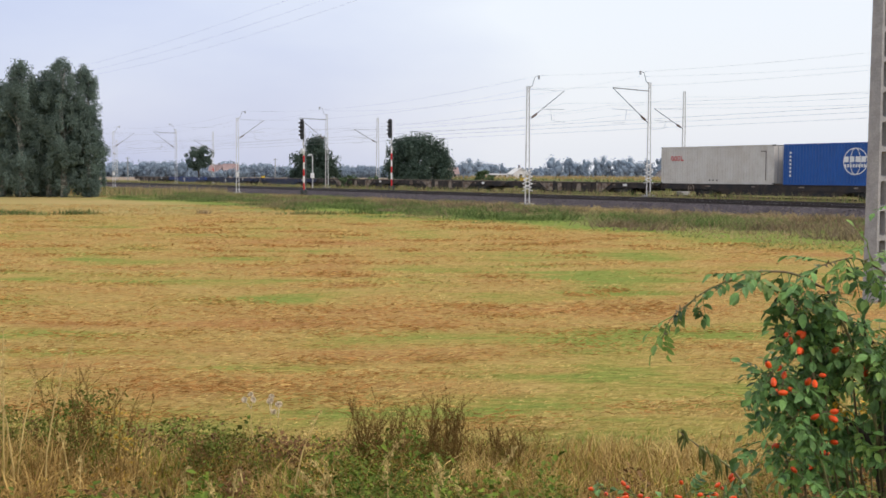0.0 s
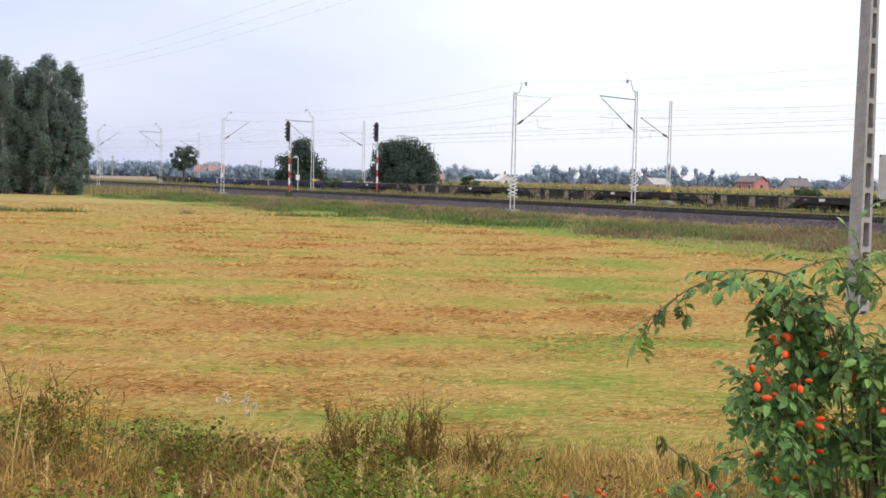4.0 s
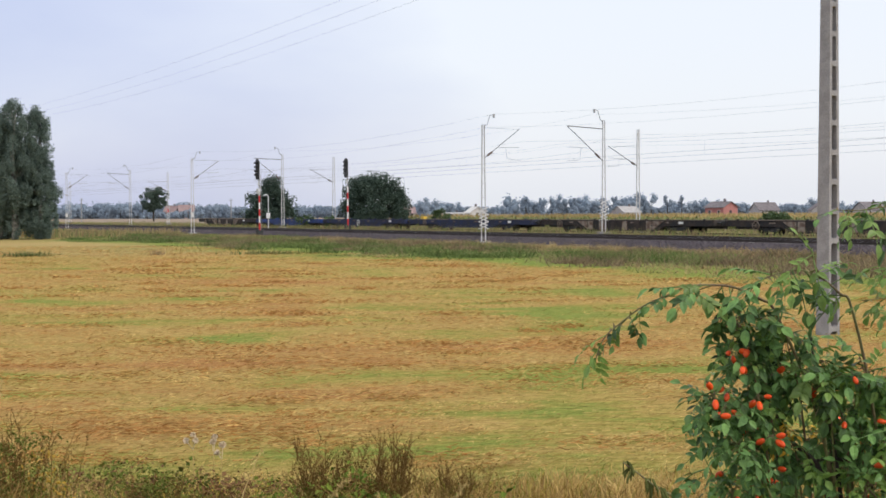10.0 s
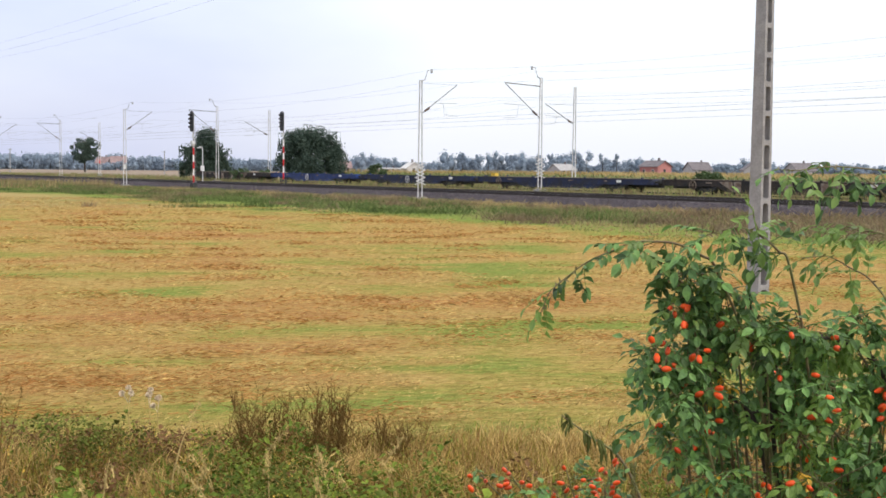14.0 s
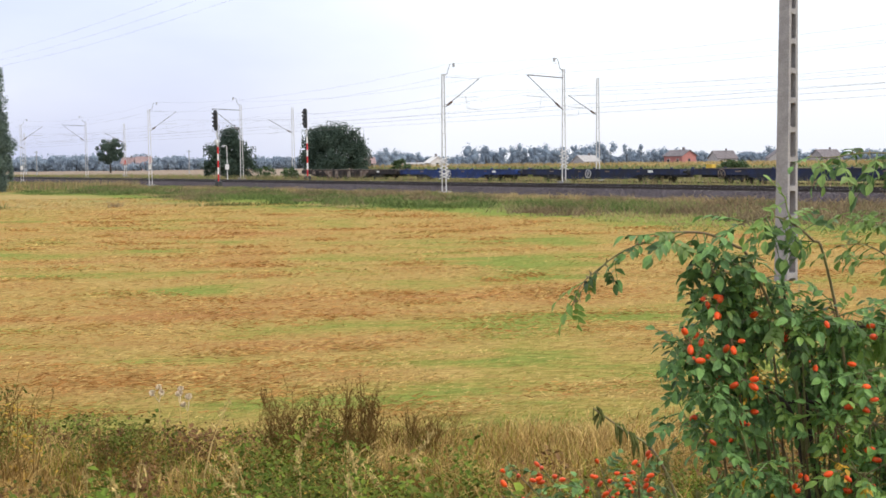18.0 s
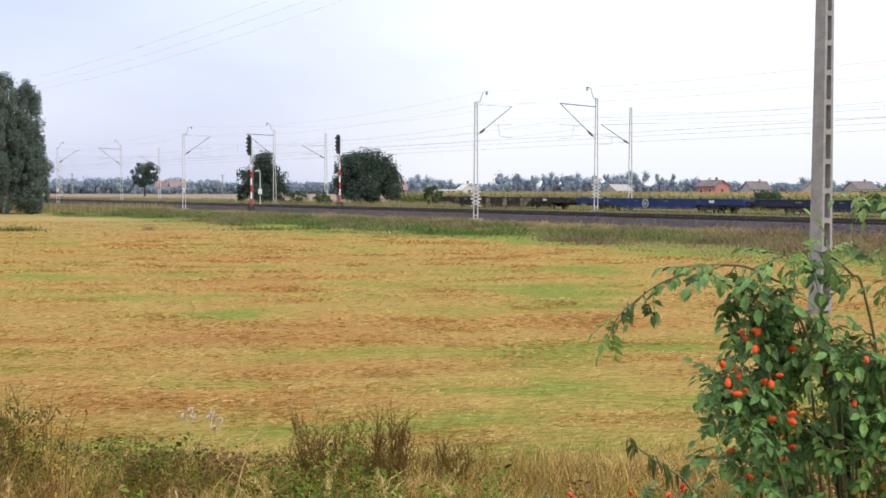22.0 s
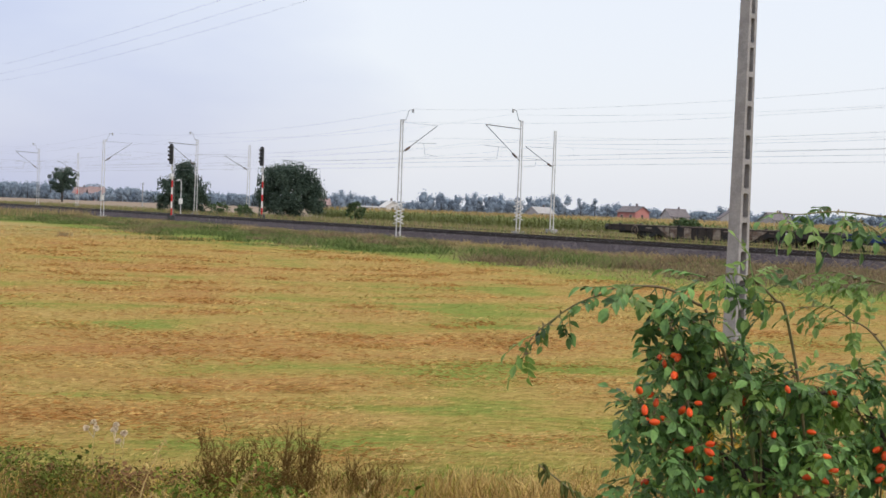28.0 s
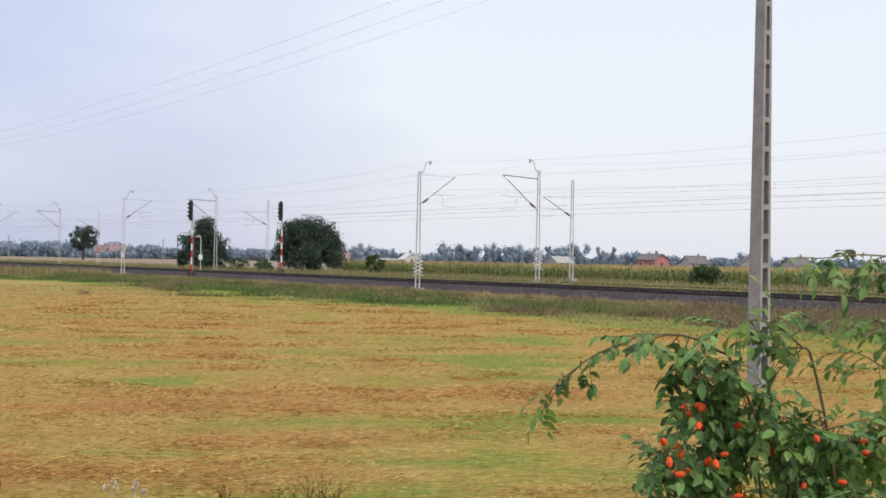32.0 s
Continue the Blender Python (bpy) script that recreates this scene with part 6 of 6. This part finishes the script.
hip_mat = mat("rose_hip_skin", (0.80, 0.105, 0.012), 0.38, vary=0.10, scale=30, second=(0.62, 0.04, 0.010), each=0.3, coat=0.1, spec=0.3)
calyx_mat = mat("dried_calyx", (0.05, 0.035, 0.025), 0.9, vary=0.2, scale=40)


def compound_leaf(seed):
    """A pinnate rose leaf: a curved stalk with five to seven toothed, folded leaflets. It hangs along +x."""
    rnd = random.Random(seed)
    g = Geo()
    n = rnd.choice((2, 3, 3))
    L = 0.040 + 0.009 * n
    bend = rnd.uniform(-0.6, 0.05)

    def on(f):
        return Vector((L * f, 0, bend * L * f * f))

    g.tube([on(f) for f in (0, 0.35, 0.7, 1)], [0.0011, 0.001, 0.0008, 0.0006], 4, cap=False)

    def leaflet(p, way, size):
        d = way.normalized()
        side = d.cross(Vector((0, 0, 1))).normalized()
        up = side.cross(d)
        roll = rnd.uniform(-0.5, 0.5)
        side, up = side * math.cos(roll) + up * math.sin(roll), up * math.cos(roll) - side * math.sin(roll)
        prof = ((0.0, 0.0), (0.12, 0.15), (0.30, 0.255), (0.50, 0.275), (0.70, 0.215), (0.88, 0.10), (1.0, 0.0))
        curl = rnd.uniform(-0.45, 0.0)
        spine = [p + d * (size * f) + up * (size * curl * f * f) for f, _ in prof]
        v, fcs = list(spine), []
        for s in (-1, 1):
            k = len(v)
            for i, (f, w) in enumerate(prof[1:-1], 1):
                tooth = 1.0 + (0.05 if i % 2 else -0.03)
                v.append(spine[i] + side * (s * w * size * tooth) + up * (0.09 * size * w / 0.3))
            ring = list(range(k, k + 5))
            f1 = [(0, 1, ring[0])] + [(i, i + 1, ring[i], ring[i - 1]) for i in range(1, 5)] + [(5, 6, ring[4])]
            fcs += f1 if s > 0 else [tuple(reversed(q)) for q in f1]
        g.add(v, fcs)

    size = rnd.uniform(0.018, 0.025)
    leaflet(on(1), Vector((1, rnd.uniform(-0.2, 0.2), bend - 0.4)), size * 1.12)
    for k in range(n):
        f = 0.42 + 0.5 * k / n
        for s in (-1, 1):
            leaflet(on(f), Vector((rnd.uniform(0.4, 0.8), s * rnd.uniform(0.6, 1.0), rnd.uniform(-0.7, 0.1))), size * (0.85 + 0.15 * k / n))
    return g


LEAF_GEO = [compound_leaf(s) for s in range(8)]
LEAF_MESH = [g.mesh("leaf", rose_leaf) for g in LEAF_GEO]
YOUNG_MESH = [g.mesh("leaf", rose_young) for g in LEAF_GEO[:4]]
YELLOW_MESH = [g.mesh("leaf", rose_yellow) for g in LEAF_GEO[4:6]]


def hip_meshes():
    g = Geo()
    g.lathe([(0.0012, 0.0), (0.0038, 0.0012), (0.0061, 0.006), (0.0070, 0.0115), (0.0062, 0.017), (0.0040, 0.0215), (0.0022, 0.0235)], 12)
    c = Geo()
    for k in range(5):
        a = 2 * math.pi * k / 5
        d = Vector((math.cos(a), math.sin(a), 0.9)) * 0.006
        s = Vector((-math.sin(a), math.cos(a), 0)) * 0.0013
        o = Vector((0, 0, 0.023))
        c.add([o - s, o + s, o + d], [(0, 1, 2)])
    st = Geo()
    st.tube([(0, 0, 0.001), (0.002, 0, -0.012), (0.001, 0, -0.024)], 0.0009, 5)
    return g.mesh("hip", hip_mat, True), c.mesh("calyx", calyx_mat), st.mesh("stalk", rose_stem)


HIP, CALYX, HIPSTALK = hip_meshes()


def along(path, f):
    k = f * (len(path) - 1)
    i = min(int(k), len(path) - 2)
    return path[i].lerp(path[i + 1], k - i), (path[i + 1] - path[i]).normalized()


def smooth_path(pts, n=5):
    pts = [Vector(p) for p in pts]
    ext = [pts[0] * 2 - pts[1]] + pts + [pts[-1] * 2 - pts[-2]]
    out = []
    for i in range(1, len(ext) - 2):
        for k in range(n):
            t = k / n
            a, b, c, d = ext[i - 1], ext[i], ext[i + 1], ext[i + 2]
            out.append(0.5 * ((2 * b) + (c - a) * t + (2 * a - 5 * b + 4 * c - d) * t * t + (3 * b - a - 3 * c + d) * t ** 3))
    return out + [pts[-1]]


def hang(rnd, p, way, mesh_set, parent, rest, rest_slot, single, size=1.0):
    """Put one compound leaf at p, pointing along way and turned to the light."""
    x = Vector(way).normalized()
    up = Vector((rnd.gauss(0, 0.35), rnd.gauss(-0.35, 0.3), 1.0))
    y = up.cross(x).normalized()
    z = x.cross(y)
    s = size * rnd.uniform(0.7, 1.12)
    m = Matrix(((x.x, y.x, z.x, p.x), (x.y, y.y, z.y, p.y), (x.z, y.z, z.z, p.z), (0, 0, 0, 1))) @ Matrix.Scale(s, 4)
    i = rnd.randrange(len(mesh_set))
    if single:
        part("leaf", mesh_set[i], None, parent, m=m)
    else:
        src = LEAF_GEO[rnd.randrange(8)]
        rest.add([m @ Vector(q) for q in src.v], src.f, rest_slot)


def rose_bush():
    rnd = random.Random(101)
    base = Vector((0.96, 2.12, 0.42))
    t = thing("rose_bush", "wild rose bush with arching canes and ripe orange-red hips", "shrub", pose(0, 0, 0))
    rest = Geo()
    count = [0]

    def cane(pts, r, name="cane", label=""):
        path = smooth_path(pts)
        g = Geo()
        n = len(path)
        g.tube(path, [r * (1 - 0.75 * i / (n - 1)) for i in range(n)], 7)
        for k in range(n // 2):
            p, d = along(path, rnd.random())
            s = d.cross(Vector((rnd.gauss(0, 1), rnd.gauss(0, 1), rnd.gauss(0, 1)))).normalized()
            q = d * 0.0025
            g.add([p - q + s * r * 0.3, p + q + s * r * 0.3, p + s * (r + 0.006) - d * 0.003], [(0, 1, 2)])
        part(name, g, rose_wood if r > 0.0042 else rose_stem, t, label, smooth=True)
        return path

    def leafy(path, f0, f1, n, kind="leaf", out=0.8, size=1.0):
        for k in range(n):
            p, d = along(path, f0 + (f1 - f0) * (k + rnd.random()) / n)
            w = d * 0.35 + Vector((rnd.gauss(0, 0.6), rnd.gauss(-0.15, 0.6), rnd.gauss(-0.42, 0.4))) * out
            roll = rnd.random()
            if kind == "young":
                ms, slot = YOUNG_MESH, 1
            elif roll < 0.045 and kind != "green":
                ms, slot = YELLOW_MESH, 2
            elif roll < 0.22:
                ms, slot = YOUNG_MESH, 1
            else:
                ms, slot = LEAF_MESH, 0
            single = count[0] < 300
            count[0] += 1
            hang(rnd, p, w, ms, t, rest, slot, single, size * (0.7 if slot == 2 else 1.0))

    def hips(p, n):
        for _ in range(n):
            a = Vector((rnd.gauss(0, 0.7), rnd.gauss(-0.3, 0.6), rnd.gauss(-0.25, 0.6))).normalized()
            y = a.cross(Vector((0.3, 0.9, 0.2))).normalized()
            x = y.cross(a)
            q = p + a * 0.012
            m = Matrix(((x.x, y.x, a.x, q.x), (x.y, y.y, a.y, q.y), (x.z, y.z, a.z, q.z), (0, 0, 0, 1))) @ Matrix.Scale(rnd.uniform(0.55, 0.82), 4)
            h = part("hip", HIP, None, t, "glossy orange-red rose hip", m=m)
            part("calyx", CALYX, None, h)
            part("stalk", HIPSTALK, None, h)

    # the canes that arch out of the bush
    root = base + Vector((-0.1, -0.02, 0))
    arch = cane([root, (0.80, 2.0, 1.2), (0.71, 1.95, 1.62), (0.626, 1.92, 1.819), (0.596, 1.92, 1.851), (0.552, 1.92, 1.871), (0.513, 1.92, 1.875), (0.474, 1.92, 1.873), (0.445, 1.92, 1.860), (0.401, 1.92, 1.841), (0.363, 1.92, 1.813), (0.336, 1.92, 1.788), (0.323, 1.92, 1.755)], 0.0030)
    leafy(arch, 0.34, 0.60, 13, "green", out=0.9, size=1.1)
    leafy(arch, 0.62, 0.90, 8, "green", out=0.7, size=0.9)
    leafy(arch, 0.88, 0.97, 3, "young", out=0.6, size=0.95)
    bow = cane([root, (0.86, 2.0, 1.3), (0.79, 1.93, 1.66), (0.741, 1.9, 1.836), (0.722, 1.9, 1.860), (0.692, 1.9, 1.885), (0.657, 1.9, 1.900), (0.621, 1.9, 1.895), (0.585, 1.9, 1.882)], 0.0032)
    leafy(bow, 0.45, 1.0, 20, "green", out=0.85, size=1.1)
    leafy(bow, 0.78, 0.86, 2, "young")
    spur = cane([(0.692, 1.9, 1.885), (0.676, 1.89, 1.91), (0.668, 1.88, 1.928)], 0.002)
    leafy(spur, 0.5, 1.0, 3, "young")
    for pts, n, kind in (([base, (1.05, 1.95, 1.2), (0.97, 1.88, 1.62), (0.901, 1.85, 1.762), (0.860, 1.85, 1.817), (0.827, 1.85, 1.836), (0.788, 1.85, 1.855), (0.739, 1.85, 1.853)], 9, "young"),
                         ([base, (1.10, 1.95, 1.3), (1.00, 1.87, 1.76), (0.915, 1.85, 1.871), (0.874, 1.85, 1.895), (0.839, 1.85, 1.899), (0.797, 1.85, 1.910), (0.765, 1.85, 1.908)], 9, "young"),
                         ([base + Vector((0.1, 0, 0)), (1.15, 1.9, 1.4), (1.02, 1.83, 1.86), (0.948, 1.8, 1.940), (0.874, 1.8, 1.990), (0.827, 1.8, 2.000), (0.766, 1.8, 2.003), (0.713, 1.8, 1.997), (0.674, 1.8, 1.998)], 8, "mixed"),
                         ([base + Vector((0.1, 0, 0)), (1.10, 1.9, 1.4), (0.95, 1.82, 1.80), (0.895, 1.8, 1.895), (0.857, 1.8, 1.956), (0.820, 1.8, 1.985), (0.785, 1.8, 1.990), (0.760, 1.8, 1.968)], 2, "green")):
        path = cane(pts, 0.0026)
        if kind == "mixed":
            leafy(path, 0.55, 1.0, n, "green", size=1.05)
            leafy(path, 0.7, 1.0, n // 2, "young", size=1.05)
        else:
            leafy(path, 0.55, 1.0, n + 3, kind, size=0.9 if kind == "young" else 1.05)
    # dark old wood crossing the middle of the bush
    old = "thick dark old wood"
    cane([base, (1.03, 2.02, 1.2), (1.008, 1.97, 1.506), (0.962, 1.97, 1.609), (0.918, 1.97, 1.671), (0.865, 1.97, 1.699), (0.828, 1.97, 1.700), (0.792, 1.97, 1.679), (0.763, 1.97, 1.620)], 0.009, "cane", old)
    cane([root, (0.84, 2.0, 1.2), (0.829, 1.99, 1.441), (0.794, 1.99, 1.545), (0.731, 1.99, 1.571), (0.669, 1.99, 1.535)], 0.007, "cane", old)
    cane([root, (0.78, 2.0, 1.2), (0.732, 1.99, 1.514), (0.688, 1.99, 1.586), (0.636, 1.99, 1.617), (0.610, 1.99, 1.607)], 0.007, "cane", old)
    cane([root, (0.80, 2.02, 1.2), (0.74, 1.98, 1.6), (0.70, 1.96, 1.74), (0.69, 1.95, 1.79)], 0.006, "cane", old)
    # tufts of side shoots with open gaps between them: centre, radius
    tufts = [(0.554, 1.92, 1.811, 0.040), (0.603, 1.95, 1.813, 0.036), (0.652, 1.96, 1.782, 0.042), (0.587, 1.96, 1.738, 0.048), (0.652, 2.00, 1.717, 0.048), (0.713, 2.00, 1.735, 0.040),
             (0.705, 1.93, 1.705, 0.050), (0.522, 1.93, 1.672, 0.028), (0.579, 1.96, 1.663, 0.050), (0.655, 2.02, 1.648, 0.052), (0.783, 1.95, 1.715, 0.040), (0.559, 1.92, 1.606, 0.046),
             (0.780, 1.97, 1.660, 0.044), (0.850, 1.98, 1.700, 0.034), (0.661, 2.00, 1.584, 0.050), (0.761, 2.02, 1.611, 0.050), (0.820, 1.92, 1.624, 0.046), (0.912, 1.98, 1.660, 0.040), (0.955, 2.00, 1.600, 0.050), (0.898, 1.98, 1.735, 0.028)]
    for row in range(4):
        for col in range(5):
            if row < 2 and col < 2 and rnd.random() < 0.25:
                continue
            tufts.append((0.585 + 0.088 * col + 0.03 * (row % 2) + rnd.uniform(-0.025, 0.025), 1.94 + rnd.uniform(-0.05, 0.08), 1.53 - 0.085 * row + rnd.uniform(-0.02, 0.02), 0.055 + 0.006 * row))
    # the dense heart of the bush, behind the outer tufts
    for k in range(14):
        tufts.append((rnd.uniform(0.68, 1.12), rnd.uniform(2.10, 2.28), 1.30 + 0.025 * k, 0.06))
    for k in range(9):
        tufts.append((1.03 + rnd.uniform(-0.06, 0.10), 1.95 + rnd.uniform(-0.06, 0.08), 1.86 - 0.065 * k, 0.052))
    for k, (cx, cy, cz, r) in enumerate(tufts):
        c = Vector((cx, cy, cz))
        foot = root.lerp(base, min(1.0, max(0.0, (cx - 0.55) / 0.4)))
        cane([foot, foot.lerp(c, 0.45) + Vector((rnd.gauss(0, 0.02), 0.03, 0.05)), c.lerp(foot, 0.12) + Vector((rnd.gauss(0, 0.02), 0, 0.01)), c], 0.0042)
        shoots = 3 if cz > 1.76 and cx < 0.9 else 4 if r < 0.045 else 5
        for j in range(shoots):
            d = Vector((rnd.gauss(0, 1), rnd.gauss(-0.25, 0.9), rnd.gauss(0.15, 0.8))).normalized()
            path = cane([c - d * r * 0.4, c + d * r * 0.35 + Vector((0, 0, 0.006)), c + d * r * rnd.uniform(0.8, 1.25)], 0.0016)
            fresh = k % 4 == 1 and j < 3
            leafy(path, 0.2, 1.0, 6 if cz > 1.76 else 7, "young" if fresh else "leaf" if cz < 1.64 else "green", out=0.9, size=0.82 if cz < 1.45 else 1.0)
            if rnd.random() < (0.34 if 1.40 < cz < 1.72 else 0.08):
                tip = c + Vector((d.x * r * 1.2, -abs(d.y) * r - 0.035, d.z * r))
                hips(tip, rnd.choice((1, 1, 1, 2, 3)))
    # bare thin twigs between the tufts
    for k in range(16):
        p = Vector((rnd.uniform(0.64, 1.0), rnd.uniform(1.9, 2.05), rnd.uniform(1.35, 1.72)))
        d = Vector((rnd.gauss(0, 0.07), rnd.gauss(0, 0.04), rnd.gauss(0.02, 0.05)))
        cane([root.lerp(p, 0.8), p, p + d + Vector((0, 0, 0.01))], 0.0022)
    ob = part("leaves", rest, [rose_leaf, rose_young, rose_yellow], t)
    tagged(ob, "dark green toothed compound leaves", kind="stuff")


rose_bush()


def low_rose():
    """A low spray of the same rose, bearing many hips and few leaves."""
    rnd = random.Random(131)
    t = thing("low_rose_spray", "low bare rose spray crowded with small orange-red hips", "shrub", pose(0, 0, 0))
    base = Vector((0.60, 2.78, 0.40))
    rest = Geo()
    for k in range(20):
        e = Vector((rnd.uniform(0.27, 0.64), 2.6 + rnd.uniform(-0.15, 0.15), rnd.uniform(1.17, 1.36)))
        path = smooth_path([base, base.lerp(e, 0.5) + Vector((0.02, 0, 0.2)), e])
        g = Geo()
        g.tube(path, [0.004 * (1 - 0.7 * i / (len(path) - 1)) for i in range(len(path))], 6)
        part("cane", g, rose_stem, t, smooth=True)
        for j in range(6):
            p, d = along(path, rnd.uniform(0.6, 1.0))
            hang(rnd, p, d * 0.4 + Vector((rnd.gauss(0, 0.6), rnd.gauss(0, 0.6), rnd.gauss(-0.3, 0.4))), LEAF_MESH, t, rest, 0, True)
        for j in range(5):
            p, d = along(path, rnd.uniform(0.82, 1.0))
            a = Vector((rnd.gauss(0, 0.9), rnd.gauss(-0.3, 0.5), rnd.gauss(0.25, 0.4))).normalized()
            y = a.cross(Vector((0.3, 0.9, 0.2))).normalized()
            x = y.cross(a)
            q = p + a * 0.02
            m = Matrix(((x.x, y.x, a.x, q.x), (x.y, y.y, a.y, q.y), (x.z, y.z, a.z, q.z), (0, 0, 0, 1))) @ Matrix.Scale(rnd.uniform(0.62, 0.85), 4)
            h = part("hip", HIP, None, t, "glossy orange-red rose hip", m=m)
            part("calyx", CALYX, None, h)
            part("stalk", HIPSTALK, None, h)


low_rose()


def wilted_plant():
    """A leaning plant with long dark leaves hanging limp."""
    rnd = random.Random(141)
    wilt = mat("wilted_dark_leaves", (0.13, 0.145, 0.045), 0.8, vary=0.2, scale=20, island=0.25, spec=0.05)
    t = thing("wilted_weed", "wilted leaning weed with limp dark green hanging leaves", "weed", pose(0, 0, 0))
    path = smooth_path([(0.92, 3.2, 0.45), (0.86, 3.2, 0.95), (0.78, 3.2, 1.17), (0.68, 3.2, 1.25), (0.60, 3.2, 1.31)])
    g = Geo()
    g.tube(path, [0.006 * (1 - 0.7 * i / (len(path) - 1)) for i in range(len(path))], 6)
    part("stem", g, rose_stem, t, smooth=True)
    for k in range(24):
        p, d = along(path, (0.99, 0.9, 0.8, 0.72, 0.62, 0.5)[k % 6] + rnd.uniform(-0.02, 0.01))
        L = rnd.uniform(0.03, 0.08) * (0.55 if k % 6 < 2 else 1.0)
        s = Vector((rnd.uniform(0.5, 1), rnd.uniform(-0.6, 0.6), 0)).normalized() * rnd.uniform(0.003, 0.006)
        o = Vector((rnd.gauss(0, 0.022), rnd.gauss(0, 0.022), 0))
        g = Geo()
        a, b, c = p + o * 0.6 + Vector((0, 0, 0.005)), p + o + Vector((0, 0, -L * 0.5)), p + o * 1.1 + Vector((0, 0, -L))
        g.add([p, a - s * 0.7, a + s * 0.7, b - s, b + s, c, b + Vector((0, -0.006, 0))], [(0, 1, 2), (1, 3, 6), (1, 6, 2), (2, 6, 4), (3, 5, 6), (6, 5, 4)])
        part("leaf", g, wilt, t)


wilted_plant()


def feathery_weed():
    """A tall weed of fine olive needles between the rose and the meadow."""
    rnd = random.Random(151)
    fine = mat("olive_needle_leaves", (0.20, 0.21, 0.08), 0.85, vary=0.2, scale=12, second=(0.15, 0.145, 0.06), island=0.3, translucent=0.3, spec=0.05)
    t = thing("feathery_weed", "tall feathery olive-green weed standing before the rose bush", "weed", pose(0.73, 2.75, 0.42), "tall weeds on the bank")
    for k in range(15):
        b = Vector((rnd.gauss(0, 0.045), rnd.gauss(0, 0.05), 0))
        e = b * 1.8 + Vector((rnd.gauss(0, 0.03), rnd.gauss(0, 0.03), rnd.uniform(0.62, 0.90)))
        g = Geo()
        g.tube([b, b.lerp(e, 0.5) + Vector((rnd.gauss(0, 0.01), 0, 0)), e], [0.003, 0.0022, 0.001], 5)
        part("stem", g, rose_stem, t)
        g = Geo()
        for _ in range(640):
            f = rnd.random() ** 0.7
            p = b.lerp(e, f) + Vector((rnd.gauss(0, 0.022 * (1.15 - f)), rnd.gauss(0, 0.022 * (1.15 - f)), 0))
            leaf_quads(g, p, rnd, 0.022, 0.16, -0.6)
        tagged(part("leaves", g, fine, t), kind="stuff")


feathery_weed()


# ---- what moves: the train rolls to the right at a steady pace ----
TAIL_START, SPEED = 150.0, 5.66


def motions():
    u = TRACKS[2]
    for ob, offset, z in ROLLING:
        rows = [(t, on_line(u, TAIL_START - SPEED * t - offset, RAIL_Z + z)) for t in (0.0, 8.0, 16.0, 24.0, 32.0)]
        walk(ob, rows)
    steps = [k * 0.1 for k in range(0, 321)]
    turn = SPEED / BOGIE_R
    for w, a in WHEELS:
        walk(w, [(t, Matrix.Translation((a, 0, 0.46)) @ Matrix.Rotation(-turn * t, 4, "Y")) for t in steps])


motions()
